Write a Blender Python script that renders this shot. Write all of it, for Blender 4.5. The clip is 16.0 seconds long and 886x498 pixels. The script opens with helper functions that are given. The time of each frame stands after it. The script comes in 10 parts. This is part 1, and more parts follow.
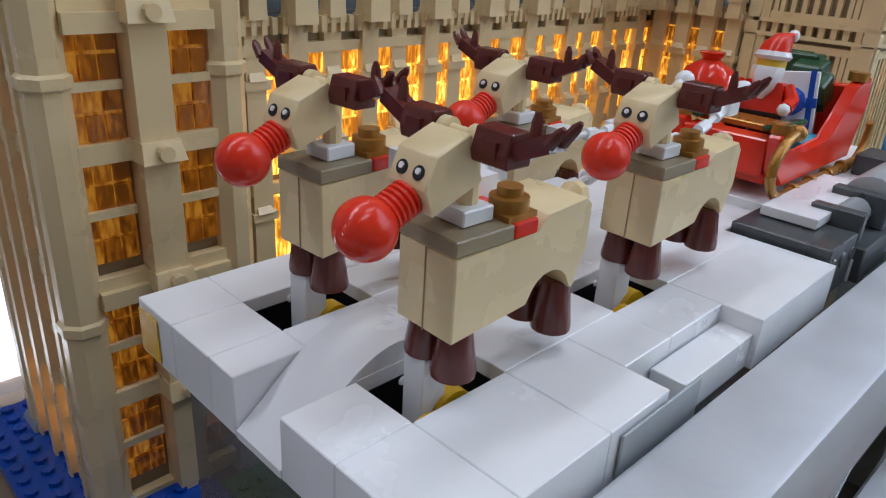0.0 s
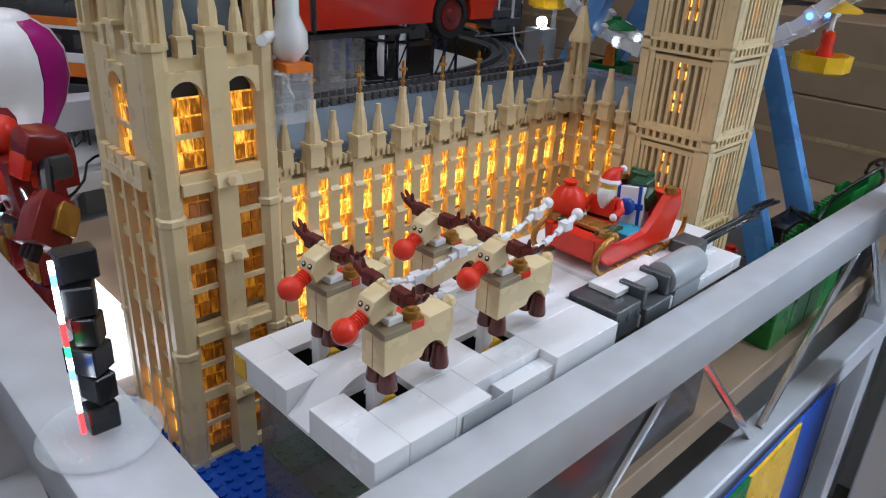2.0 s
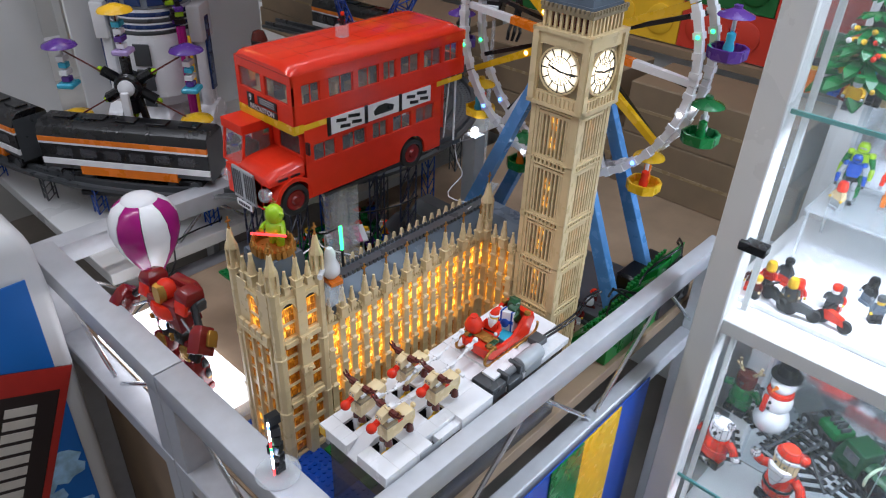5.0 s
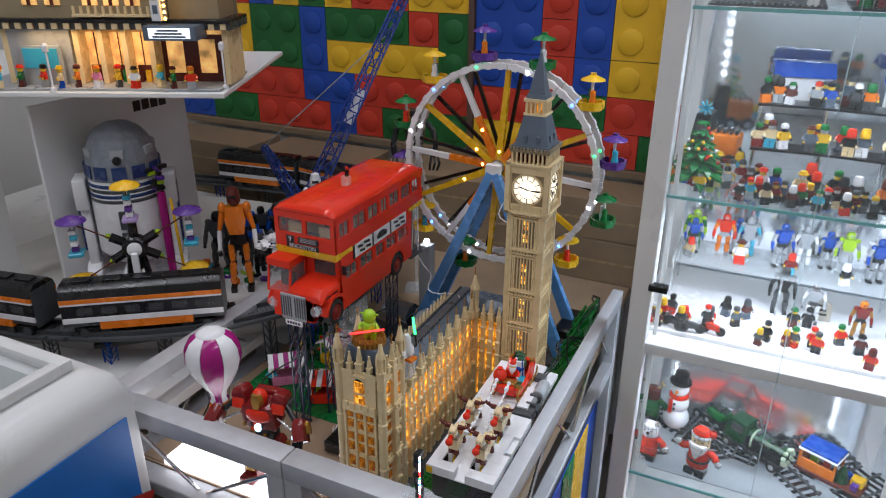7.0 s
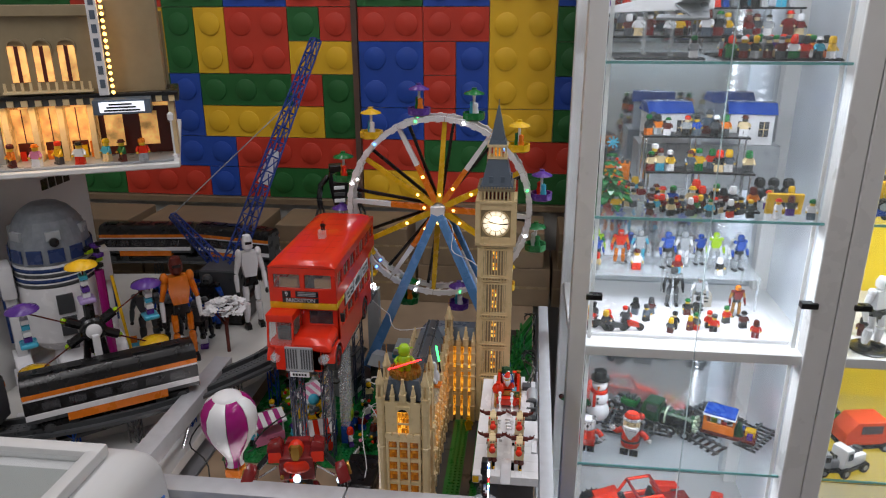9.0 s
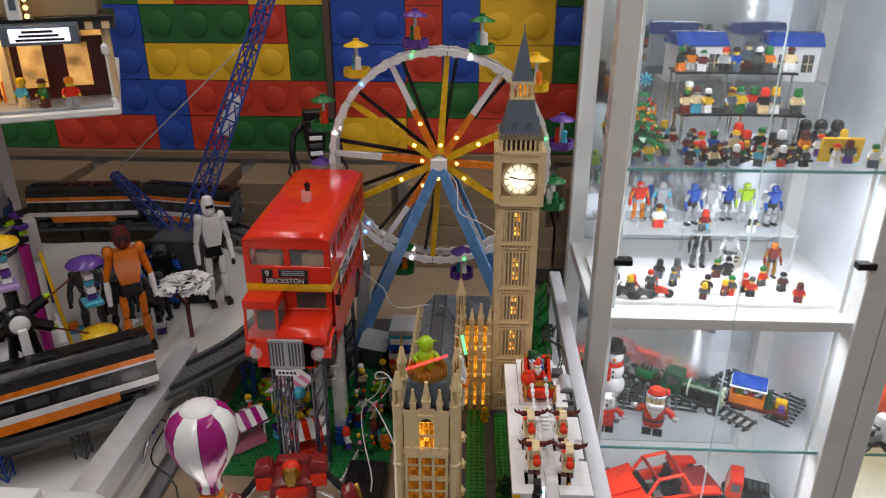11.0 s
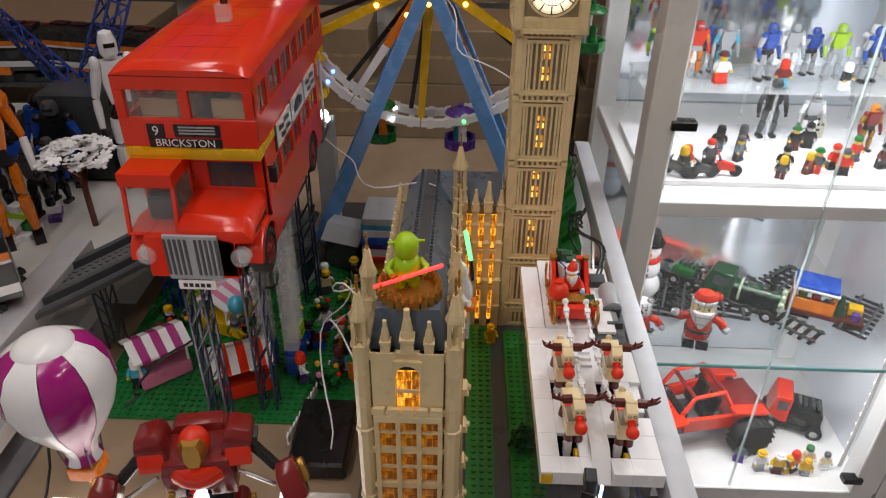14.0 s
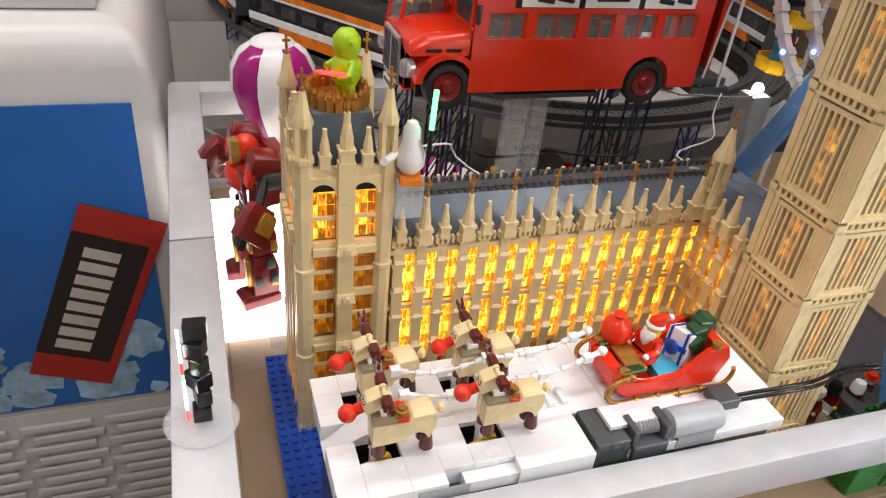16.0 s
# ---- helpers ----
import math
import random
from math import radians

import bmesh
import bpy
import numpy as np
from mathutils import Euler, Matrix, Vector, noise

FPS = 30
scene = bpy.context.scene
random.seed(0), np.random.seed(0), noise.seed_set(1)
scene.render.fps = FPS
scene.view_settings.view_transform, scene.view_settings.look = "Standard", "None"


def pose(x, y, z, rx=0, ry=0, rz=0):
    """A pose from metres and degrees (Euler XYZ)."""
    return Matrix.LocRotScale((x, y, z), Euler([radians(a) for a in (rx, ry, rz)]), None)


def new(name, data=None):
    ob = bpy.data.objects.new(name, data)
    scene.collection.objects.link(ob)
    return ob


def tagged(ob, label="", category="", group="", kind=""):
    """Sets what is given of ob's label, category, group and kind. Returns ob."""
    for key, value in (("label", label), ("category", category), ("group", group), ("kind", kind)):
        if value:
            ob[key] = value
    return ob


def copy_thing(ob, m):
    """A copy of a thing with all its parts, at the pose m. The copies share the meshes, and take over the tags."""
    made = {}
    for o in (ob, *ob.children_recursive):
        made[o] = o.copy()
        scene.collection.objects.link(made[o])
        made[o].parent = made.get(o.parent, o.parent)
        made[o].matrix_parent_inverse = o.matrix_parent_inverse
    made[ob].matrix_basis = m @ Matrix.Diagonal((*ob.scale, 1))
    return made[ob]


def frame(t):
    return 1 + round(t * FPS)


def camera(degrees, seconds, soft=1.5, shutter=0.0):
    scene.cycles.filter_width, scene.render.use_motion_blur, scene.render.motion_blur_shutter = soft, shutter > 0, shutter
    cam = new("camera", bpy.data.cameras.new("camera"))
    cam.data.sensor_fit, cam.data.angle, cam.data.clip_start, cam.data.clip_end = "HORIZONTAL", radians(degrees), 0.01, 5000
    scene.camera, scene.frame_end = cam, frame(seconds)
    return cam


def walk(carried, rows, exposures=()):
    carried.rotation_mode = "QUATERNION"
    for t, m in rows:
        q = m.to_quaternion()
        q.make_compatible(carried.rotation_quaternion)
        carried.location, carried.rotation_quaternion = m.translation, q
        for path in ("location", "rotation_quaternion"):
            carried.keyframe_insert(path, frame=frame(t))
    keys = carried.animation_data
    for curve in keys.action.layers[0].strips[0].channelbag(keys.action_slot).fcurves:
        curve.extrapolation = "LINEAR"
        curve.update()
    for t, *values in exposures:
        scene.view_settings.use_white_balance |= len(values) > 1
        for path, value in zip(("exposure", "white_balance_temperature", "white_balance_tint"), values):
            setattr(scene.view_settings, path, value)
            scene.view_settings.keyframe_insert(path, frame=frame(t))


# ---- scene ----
cam = camera(63.66, 16.0, soft=1.15)
# seconds, eye, heading, pitch, roll
ROWS = [
    (0, -0.3939, -0.1095, 0.2310, -45.93, -23.55, 3.52),
    (0.5, -0.4066, -0.1289, 0.2385, -46.06, -23.32, 3.31),
    (1, -0.4187, -0.1526, 0.2649, -45.78, -23.95, 2.58),
    (1.5, -0.4433, -0.1888, 0.3014, -45.83, -24.42, 2.89),
    (2, -0.4646, -0.2118, 0.3264, -45.32, -24.58, 3.10),
    (2.5, -0.4694, -0.2342, 0.3392, -43.58, -24.93, 2.29),
    (3, -0.4787, -0.2276, 0.3524, -46.04, -26.18, 3.32),
    (3.2, -0.4722, -0.2448, 0.3490, -44.06, -25.64, 2.26),
    (5.3, -0.6398, -0.3909, 0.7213, -47.90, -33.09, 2.08),
    (5.5, -0.6399, -0.3937, 0.7321, -47.52, -32.79, 1.89),
    (6, -0.7011, -0.3368, 0.7289, -50.07, -28.24, 0.55),
    (6.5, -0.8764, -0.2467, 0.7755, -61.13, -27.14, 0.23),
    (7, -1.0161, -0.3030, 0.7916, -65.03, -23.43, 0.44),
    (7.5, -1.1054, -0.3119, 0.8144, -69.15, -22.41, 0.09),
    (8, -1.1824, -0.1909, 0.8268, -76.89, -20.25, -0.87),
    (8.2, -1.2186, -0.1180, 0.8291, -80.06, -19.59, -1.13),
    (10.3, -1.1735, 0.0260, 0.7738, -85.61, -20.40, 0.62),
    (10.5, -1.1325, 0.0452, 0.7725, -86.01, -21.32, 0.51),
    (11, -1.0053, 0.0880, 0.7545, -87.52, -23.32, 0.10),
    (11.5, -0.9119, 0.2025, 0.7405, -97.06, -24.31, -0.98),
    (12, -0.8350, 0.3024, 0.7173, -106.35, -25.36, -1.13),
    (12.5, -0.7694, 0.3089, 0.6713, -110.53, -25.56, -0.11),
    (13, -0.7331, 0.2496, 0.6510, -108.13, -27.93, 0.62),
    (13.5, -0.7115, 0.1686, 0.6194, -103.71, -30.95, 1.50),
    (14, -0.7128, 0.1010, 0.5948, -88.37, -32.69, 0.76),
    (14.5, -0.7062, -0.0173, 0.5665, -73.49, -31.67, 2.68),
    (15, -0.6028, -0.1452, 0.5443, -50.89, -31.47, 4.43),
    (15.5, -0.5090, -0.2402, 0.4986, -35.80, -30.91, 4.56),
    (16, -0.3900, -0.2939, 0.4705, -21.32, -32.89, 6.37),
]
EXPOSURES = [(0.0, 0.0, 5850, 12), (2.0, 0.18, 5900, 12), (3.2, 0.32, 5800, 12), (5.3, 0.40, 6000, 13), (6.5, 0.26, 6100, 13), (8.2, 0.0, 6400, 14), (10.4, 0.04, 6850, 15), (11.2, 0.10, 6950, 15), (12.0, 0.0, 6750, 15), (12.8, -0.16, 6700, 15), (13.6, -0.12, 6650, 15), (14.5, 0.46, 8000, 18), (15.2, 0.76, 8100, 18), (16.0, 0.70, 7200, 17)]
walk(cam, [(t, pose(x, y, z, 90 + pitch, 0, yaw) @ pose(0, 0, 0, 0, 0, roll)) for t, x, y, z, yaw, pitch, roll in ROWS], EXPOSURES)

# ---------- world, lamps ----------
world = bpy.data.worlds.new("room_world")
scene.world = world
world.use_nodes = True
world.node_tree.nodes["Background"].inputs[0].default_value = (0.9, 0.95, 1.0, 1)
world.node_tree.nodes["Background"].inputs[1].default_value = 0.004


def lamp(name, m, power, sx, sy, color):
    d = bpy.data.lights.new(name, "AREA")
    d.shape, d.size, d.size_y, d.energy, d.color = "RECTANGLE", sx, sy, power, color
    ob = new(name, d)
    ob.matrix_world = m
    return tagged(ob, kind="structure")


# unseen overhead fill lamps, added and placed to brighten the display
for lx, ly, power in ((-0.9, -0.7, 5.5), (-1.0, 0.7, 7.2), (-2.0, 0.8, 6.5), (0.1, -0.2, 5.0), (0.15, 0.75, 4.5)):
    lamp("unseen_overhead_fill", pose(lx, ly, 2.02, 0, 0, 0), power, 1.0, 0.12, (0.97, 0.98, 1.0))

# ---------- materials ----------
MATS = {}


def mat(name, col, rough=0.35, metal=0.0, var=0.12, scale=60.0, bump=0.08, bscale=400.0, emit=0.0, alpha=None, trans=0.0, spec=0.5, rand=0.0, wear=0.0):
    """Procedural material: base colour with two scales of variation, rough with variation, fine relief."""
    if name in MATS:
        return MATS[name]
    m = bpy.data.materials.new(name)
    m.use_nodes = True
    nt = m.node_tree
    b = nt.nodes["Principled BSDF"]
    tc = nt.nodes.new("ShaderNodeTexCoord")
    n1 = nt.nodes.new("ShaderNodeTexNoise")
    n1.inputs["Scale"].default_value, n1.inputs["Detail"].default_value = scale, 5
    n2 = nt.nodes.new("ShaderNodeTexNoise")
    n2.inputs["Scale"].default_value, n2.inputs["Detail"].default_value = scale * 0.13, 3
    nt.links.new(tc.outputs["Object"], n1.inputs[0])
    nt.links.new(tc.outputs["Object"], n2.inputs[0])
    mx = nt.nodes.new("ShaderNodeMath")
    mx.operation = "ADD"
    nt.links.new(n1.outputs[0], mx.inputs[0])
    nt.links.new(n2.outputs[0], mx.inputs[1])
    src = mx.outputs[0]
    if rand:
        oi = nt.nodes.new("ShaderNodeObjectInfo")
        mr = nt.nodes.new("ShaderNodeMath")
        mr.operation, mr.inputs[1].default_value = "MULTIPLY_ADD", rand
        nt.links.new(oi.outputs["Random"], mr.inputs[0])
        nt.links.new(src, mr.inputs[2])
        src = mr.outputs[0]
    rp = nt.nodes.new("ShaderNodeMapRange")
    rp.inputs[1].default_value, rp.inputs[2].default_value = 0.6, 1.4 + rand
    rp.inputs[3].default_value, rp.inputs[4].default_value = 1 - var, 1 + var
    nt.links.new(src, rp.inputs[0])
    mc = nt.nodes.new("ShaderNodeMix")
    mc.data_type, mc.blend_type = "RGBA", "MULTIPLY"
    mc.inputs[0].default_value = 1
    mc.inputs[6].default_value = (*col, 1)
    nt.links.new(rp.outputs[0], mc.inputs[7])
    nt.links.new(mc.outputs[2], b.inputs["Base Color"])
    rr = nt.nodes.new("ShaderNodeMapRange")
    rr.inputs[1].default_value, rr.inputs[2].default_value = 0.6, 1.4
    rr.inputs[3].default_value, rr.inputs[4].default_value = max(rough - 0.08, 0.02), min(rough + 0.12 + wear, 1)
    nt.links.new(mx.outputs[0], rr.inputs[0])
    nt.links.new(rr.outputs[0], b.inputs["Roughness"])
    b.inputs["Metallic"].default_value = metal
    b.inputs["Specular IOR Level"].default_value = spec
    if bump:
        nb = nt.nodes.new("ShaderNodeTexNoise")
        nb.inputs["Scale"].default_value, nb.inputs["Detail"].default_value = bscale, 4
        nt.links.new(tc.outputs["Object"], nb.inputs[0])
        bp = nt.nodes.new("ShaderNodeBump")
        bp.inputs["Strength"].default_value, bp.inputs["Distance"].default_value = bump, 0.0006
        nt.links.new(nb.outputs[0], bp.inputs["Height"])
        nt.links.new(bp.outputs[0], b.inputs["Normal"])
    if emit:
        nt.links.new(mc.outputs[2], b.inputs["Emission Color"])
        b.inputs["Emission Strength"].default_value = emit
    if trans:
        b.inputs["Transmission Weight"].default_value = trans
        b.inputs["IOR"].default_value = 1.3
    if alpha is not None:
        b.inputs["Alpha"].default_value = alpha
    MATS[name] = m
    return m


TAN = mat("tan_plastic", (0.76, 0.60, 0.34), 0.28, var=0.08, rand=0.25)
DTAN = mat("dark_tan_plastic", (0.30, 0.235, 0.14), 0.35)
WHITE = mat("white_plastic", (0.80, 0.80, 0.82), 0.22, var=0.05)
RED = mat("red_plastic", (0.74, 0.034, 0.011), 0.15, var=0.08, bump=0.04, spec=0.42)
DRED = mat("dark_red_plastic", (0.20, 0.012, 0.012), 0.2)
BROWN = mat("reddish_brown_plastic", (0.115, 0.022, 0.016), 0.2)
BLACK = mat("black_plastic", (0.007, 0.007, 0.008), 0.28)
DGREY = mat("dark_grey_plastic", (0.065, 0.070, 0.075), 0.3)
GREY = mat("light_grey_plastic", (0.36, 0.38, 0.40), 0.3)
SAND = mat("sand_blue_plastic", (0.10, 0.13, 0.17), 0.3)
BLUE = mat("blue_plastic", (0.008, 0.07, 0.42), 0.25)
SKYB = mat("medium_blue_plastic", (0.12, 0.32, 0.68), 0.25)
GREEN = mat("green_plastic", (0.006, 0.16, 0.035), 0.25)
DGREEN = mat("dark_green_plastic", (0.008, 0.06, 0.02), 0.3)
LIME = mat("lime_plastic", (0.36, 0.60, 0.01), 0.28)
YELLOW = mat("yellow_plastic", (0.78, 0.46, 0.012), 0.25)
ORANGE = mat("orange_plastic", (0.80, 0.20, 0.012), 0.25)
PURPLE = mat("purple_plastic", (0.10, 0.035, 0.26), 0.25)
MAGENTA = mat("magenta_plastic", (0.36, 0.012, 0.18), 0.18)
PINK = mat("pink_plastic", (0.72, 0.22, 0.38), 0.3)
TEAL = mat("azure_plastic", (0.05, 0.42, 0.60), 0.3)
GOLD = mat("pearl_gold_plastic", (0.42, 0.20, 0.035), 0.3, metal=0.5)
SKIN = mat("bright_yellow_plastic", (0.80, 0.50, 0.03), 0.3)
SILVER = mat("chrome_silver", (0.7, 0.7, 0.72), 0.15, metal=0.9)
RUBBER = mat("black_rubber", (0.014, 0.014, 0.014), 0.7)


def amber(name, lo, hi, power, scale):
    """Transparent amber pieces, lamplight from behind painted into the emission: bright glints among darker facets."""
    m = bpy.data.materials.new(name)
    m.use_nodes = True
    nt = m.node_tree
    b = nt.nodes["Principled BSDF"]
    b.inputs["Base Color"].default_value = (0.30, 0.09, 0.006, 1)
    b.inputs["Roughness"].default_value = 0.12
    tc, oi = nt.nodes.new("ShaderNodeTexCoord"), nt.nodes.new("ShaderNodeObjectInfo")
    ad = nt.nodes.new("ShaderNodeVectorMath")
    ad.operation = "ADD"
    nt.links.new(tc.outputs["Object"], ad.inputs[0])
    nt.links.new(oi.outputs["Random"], ad.inputs[1])
    n = nt.nodes.new("ShaderNodeTexNoise")
    n.inputs["Scale"].default_value, n.inputs["Detail"].default_value = scale, 3
    st = nt.nodes.new("ShaderNodeVectorMath")
    st.operation = "MULTIPLY"
    st.inputs[1].default_value = (1.9, 1.9, 0.55)
    nt.links.new(ad.outputs[0], st.inputs[0])
    nt.links.new(st.outputs[0], n.inputs[0])
    ge, mi = nt.nodes.new("ShaderNodeNewGeometry"), nt.nodes.new("ShaderNodeMath")
    mi.operation = "MULTIPLY_ADD"
    mi.inputs[1].default_value = 0.34
    nt.links.new(ge.outputs["Random Per Island"], mi.inputs[0])
    nt.links.new(n.outputs[0], mi.inputs[2])
    r = nt.nodes.new("ShaderNodeValToRGB")
    e = r.color_ramp.elements
    e[0].position, e[0].color = 0.54, (*lo, 1)
    e[1].position, e[1].color = 0.92, (*hi, 1)
    mid = r.color_ramp.elements.new(0.74)
    mid.color = (hi[0] * 0.5, hi[1] * 0.34, hi[2] * 0.15, 1)
    nt.links.new(mi.outputs[0], r.inputs[0])
    nt.links.new(r.outputs[0], b.inputs["Emission Color"])
    b.inputs["Emission Strength"].default_value = power
    MATS[name] = m
    return m


# one amber at three strengths of painted backlight: full, half and dim
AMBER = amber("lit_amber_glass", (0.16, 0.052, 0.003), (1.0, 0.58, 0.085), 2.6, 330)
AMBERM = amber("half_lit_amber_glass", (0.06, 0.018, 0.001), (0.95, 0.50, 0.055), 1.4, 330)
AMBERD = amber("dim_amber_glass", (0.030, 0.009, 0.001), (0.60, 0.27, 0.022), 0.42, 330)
LEDW = mat("white_led", (0.9, 0.95, 1.0), 0.3, emit=14.0, var=0.02)
LEDY = mat("warm_led", (1.0, 0.55, 0.12), 0.3, emit=5.5, var=0.02)
LEDG = mat("green_led", (0.05, 1.0, 0.2), 0.3, emit=3.0, var=0.02)
LEDR = mat("red_led", (1.0, 0.03, 0.03), 0.3, emit=3.0, var=0.02)
LEDB = mat("blue_led", (0.08, 0.25, 1.0), 0.3, emit=6.0, var=0.02)
CLOCKM = mat("lit_clock_dial", (1.0, 0.86, 0.62), 0.4, emit=1.25, var=0.2, scale=40)
dial_nt = CLOCKM.node_tree
d_tc, d_len, d_rng = dial_nt.nodes.new("ShaderNodeTexCoord"), dial_nt.nodes.new("ShaderNodeVectorMath"), dial_nt.nodes.new("ShaderNodeMapRange")
d_len.operation = "DISTANCE"
d_len.inputs[1].default_value = (0.5, 0.5, 0.5)
dial_nt.links.new(d_tc.outputs["Generated"], d_len.inputs[0])
dial_nt.links.new(d_len.outputs["Value"], d_rng.inputs[0])
for k, v_ in ((1, 0.50), (2, 0.70), (3, 2.6), (4, 0.22)):
    d_rng.inputs[k].default_value = v_
dial_nt.links.new(d_rng.outputs[0], dial_nt.nodes["Principled BSDF"].inputs["Emission Strength"])
RAIL = mat("painted_aluminium", (0.50, 0.51, 0.54), 0.38, metal=0.25, wear=0.1, bump=0.12)
CABW = mat("white_lacquer", (0.74, 0.74, 0.73), 0.3, var=0.05, scale=12)
WOODT = mat("brown_board", (0.30, 0.21, 0.135), 0.55, var=0.25, scale=22)
CARTON = mat("brown_carton", (0.21, 0.145, 0.085), 0.7, var=0.18, scale=20)
WALLW = mat("white_wall", (0.62, 0.61, 0.58), 0.8, var=0.06, scale=8)
FLOORM = mat("grey_wood_floor", (0.20, 0.17, 0.145), 0.5, var=0.3, scale=14)
CEIL = mat("ceiling_paint", (0.7, 0.7, 0.7), 0.8)
FREEZ = mat("freezer_enamel", (0.66, 0.66, 0.66), 0.3, var=0.06, scale=9)
FOIL = mat("blue_poster", (0.008, 0.14, 0.50), 0.4, var=0.2, scale=8)
GRN_B = mat("mural_green", (0.010, 0.115, 0.022), 0.5, var=0.15, scale=8)
RED_B = mat("mural_red", (0.52, 0.035, 0.014), 0.5, var=0.15, scale=8)
BLU_B = mat("mural_blue", (0.010, 0.06, 0.36), 0.5, var=0.15, scale=8)
YEL_B = mat("mural_yellow", (0.72, 0.42, 0.012), 0.5, var=0.15, scale=8)


def glass(name, col, rough=0.03, alpha=0.12):
    m = mat(name, col, rough, var=0.02, bump=0, alpha=alpha)
    return m


GLASS = glass("clear_glass", (0.75, 0.85, 0.86), 0.02, 0.07)
DEDGE = glass("polished_glass_edge", (0.62, 0.74, 0.74), 0.12, 0.5)
GEDGE = glass("glass_edge", (0.12, 0.42, 0.40), 0.1, 0.75)
CLEARP = glass("clear_plastic", (0.8, 0.85, 0.88), 0.05, 0.28)
BUSGL = glass("bus_window_plastic", (0.72, 0.78, 0.80), 0.06, 0.10)
SMOKE = glass("smoked_acrylic", (0.10, 0.10, 0.11), 0.1, 0.6)

# ---------- mesh helpers ----------


def box(bm, x0, x1, y0, y1, z0, z1, rot=None, c=None):
    """A box; with rot (a matrix) it is turned about c."""
    vs = [bm.verts.new((x, y, z)) for x in (x0, x1) for y in (y0, y1) for z in (z0, z1)]
    for f in ((0, 1, 3, 2), (4, 6, 7, 5), (0, 4, 5, 1), (2, 3, 7, 6), (0, 2, 6, 4), (1, 5, 7, 3)):
        bm.faces.new([vs[k] for k in f])
    if rot is not None:
        bmesh.ops.rotate(bm, verts=vs, cent=c or ((x0 + x1) / 2, (y0 + y1) / 2, (z0 + z1) / 2), matrix=rot.to_3x3())
    return vs


def loft(bm, rings, cap=True):
    """Join rings of equal count into a skin."""
    rr = [[bm.verts.new(p) for p in ring] for ring in rings]
    n = len(rr[0])
    for a, b in zip(rr, rr[1:]):
        for k in range(n):
            bm.faces.new((a[k], a[(k + 1) % n], b[(k + 1) % n], b[k]))
    if cap:
        bm.faces.new(rr[0][::-1])
        bm.faces.new(rr[-1])
    return [v for r in rr for v in r]


def turned(bm, profile, c=(0, 0, 0), seg=16, axis="z", ph=0.0):
    """A body of revolution from (radius, height) pairs."""
    rings = []
    for r, h in profile:
        ring = []
        for k in range(seg):
            a = 2 * math.pi * k / seg + ph
            u, v = max(r, 1e-5) * math.cos(a), max(r, 1e-5) * math.sin(a)
            p = {"z": (u, v, h), "x": (h, u, v), "y": (v, h, u)}[axis]
            ring.append((p[0] + c[0], p[1] + c[1], p[2] + c[2]))
        rings.append(ring)
    return loft(bm, rings)


def cyl(bm, c, r, h, axis="z", seg=14):
    return turned(bm, [(r, 0), (r, h)], c, seg, axis)


def ball(bm, c, r, seg=16, sz=1.0):
    n = seg // 2
    return turned(bm, [(r * math.sin(math.pi * k / n), -r * sz * math.cos(math.pi * k / n)) for k in range(n + 1)], c, seg)


def taper(bm, x, y, z0, z1, a0, a1, b0=None, b1=None):
    """Square taper centred on x, y: half sizes a0 to a1 (b: in y)."""
    b0, b1 = b0 or a0, b1 or a1
    return loft(bm, [[(x - a, y - b, z), (x + a, y - b, z), (x + a, y + b, z), (x - a, y + b, z)] for a, b, z in ((a0, b0, z0), (a1, b1, z1))])


def bar(bm, p, q, r, seg=6):
    """A round bar from p to q."""
    p, q = Vector(p), Vector(q)
    d = (q - p).normalized()
    u = d.orthogonal().normalized()
    v = d.cross(u)
    return loft(bm, [[tuple(o + (u * math.cos(2 * math.pi * k / seg) + v * math.sin(2 * math.pi * k / seg)) * r) for k in range(seg)] for o in (p, q)])


def tube(bm, pts, r, seg=6):
    pts = [Vector(p) for p in pts]
    rings = []
    for i, p in enumerate(pts):
        d = (pts[min(i + 1, len(pts) - 1)] - pts[max(i - 1, 0)]).normalized()
        u = d.cross(Vector((0.13, 0.21, 1))).normalized()
        v = d.cross(u)
        rings.append([tuple(p + (u * math.cos(2 * math.pi * k / seg) + v * math.sin(2 * math.pi * k / seg)) * r) for k in range(seg)])
    return loft(bm, rings)


def prism(bm, outline, y0, y1):
    """A plate: an outline of (x, z), from y0 to y1."""
    return loft(bm, [[(x, y0, z) for x, z in outline], [(x, y1, z) for x, z in outline]])


def mesh_of(name, bm, material, smooth=None, bevel=0.0, seg=1):
    if bevel:
        bmesh.ops.bevel(bm, geom=list(bm.edges), offset=bevel, segments=seg, affect="EDGES", profile=0.5)
    bmesh.ops.recalc_face_normals(bm, faces=bm.faces)
    me = bpy.data.meshes.new(name)
    bm.to_mesh(me)
    bm.free()
    for m in material if isinstance(material, (list, tuple)) else [material]:
        me.materials.append(m)
    if smooth:
        me.shade_smooth()
        me.set_sharp_from_angle(angle=radians(smooth))
    return me


def part(name, bm, material, parent, label="", smooth=35, bevel=0.0, seg=1, at=None, rot=(0, 0, 0)):
    me = mesh_of(name, bm, material, smooth, bevel, seg) if isinstance(bm, bmesh.types.BMesh) else bm
    ob = new(name, me)
    if parent is not None:
        ob.parent = parent
    if at is not None:
        ob.matrix_local = pose(*at, *rot)
    return tagged(ob, label)


def thing(name, at, label, category, group="", rot=(0, 0, 0), kind=""):
    ob = new(name)
    ob.empty_display_size = 0.01
    ob.matrix_world = pose(*at, *rot)
    return tagged(ob, label, category, group, kind)


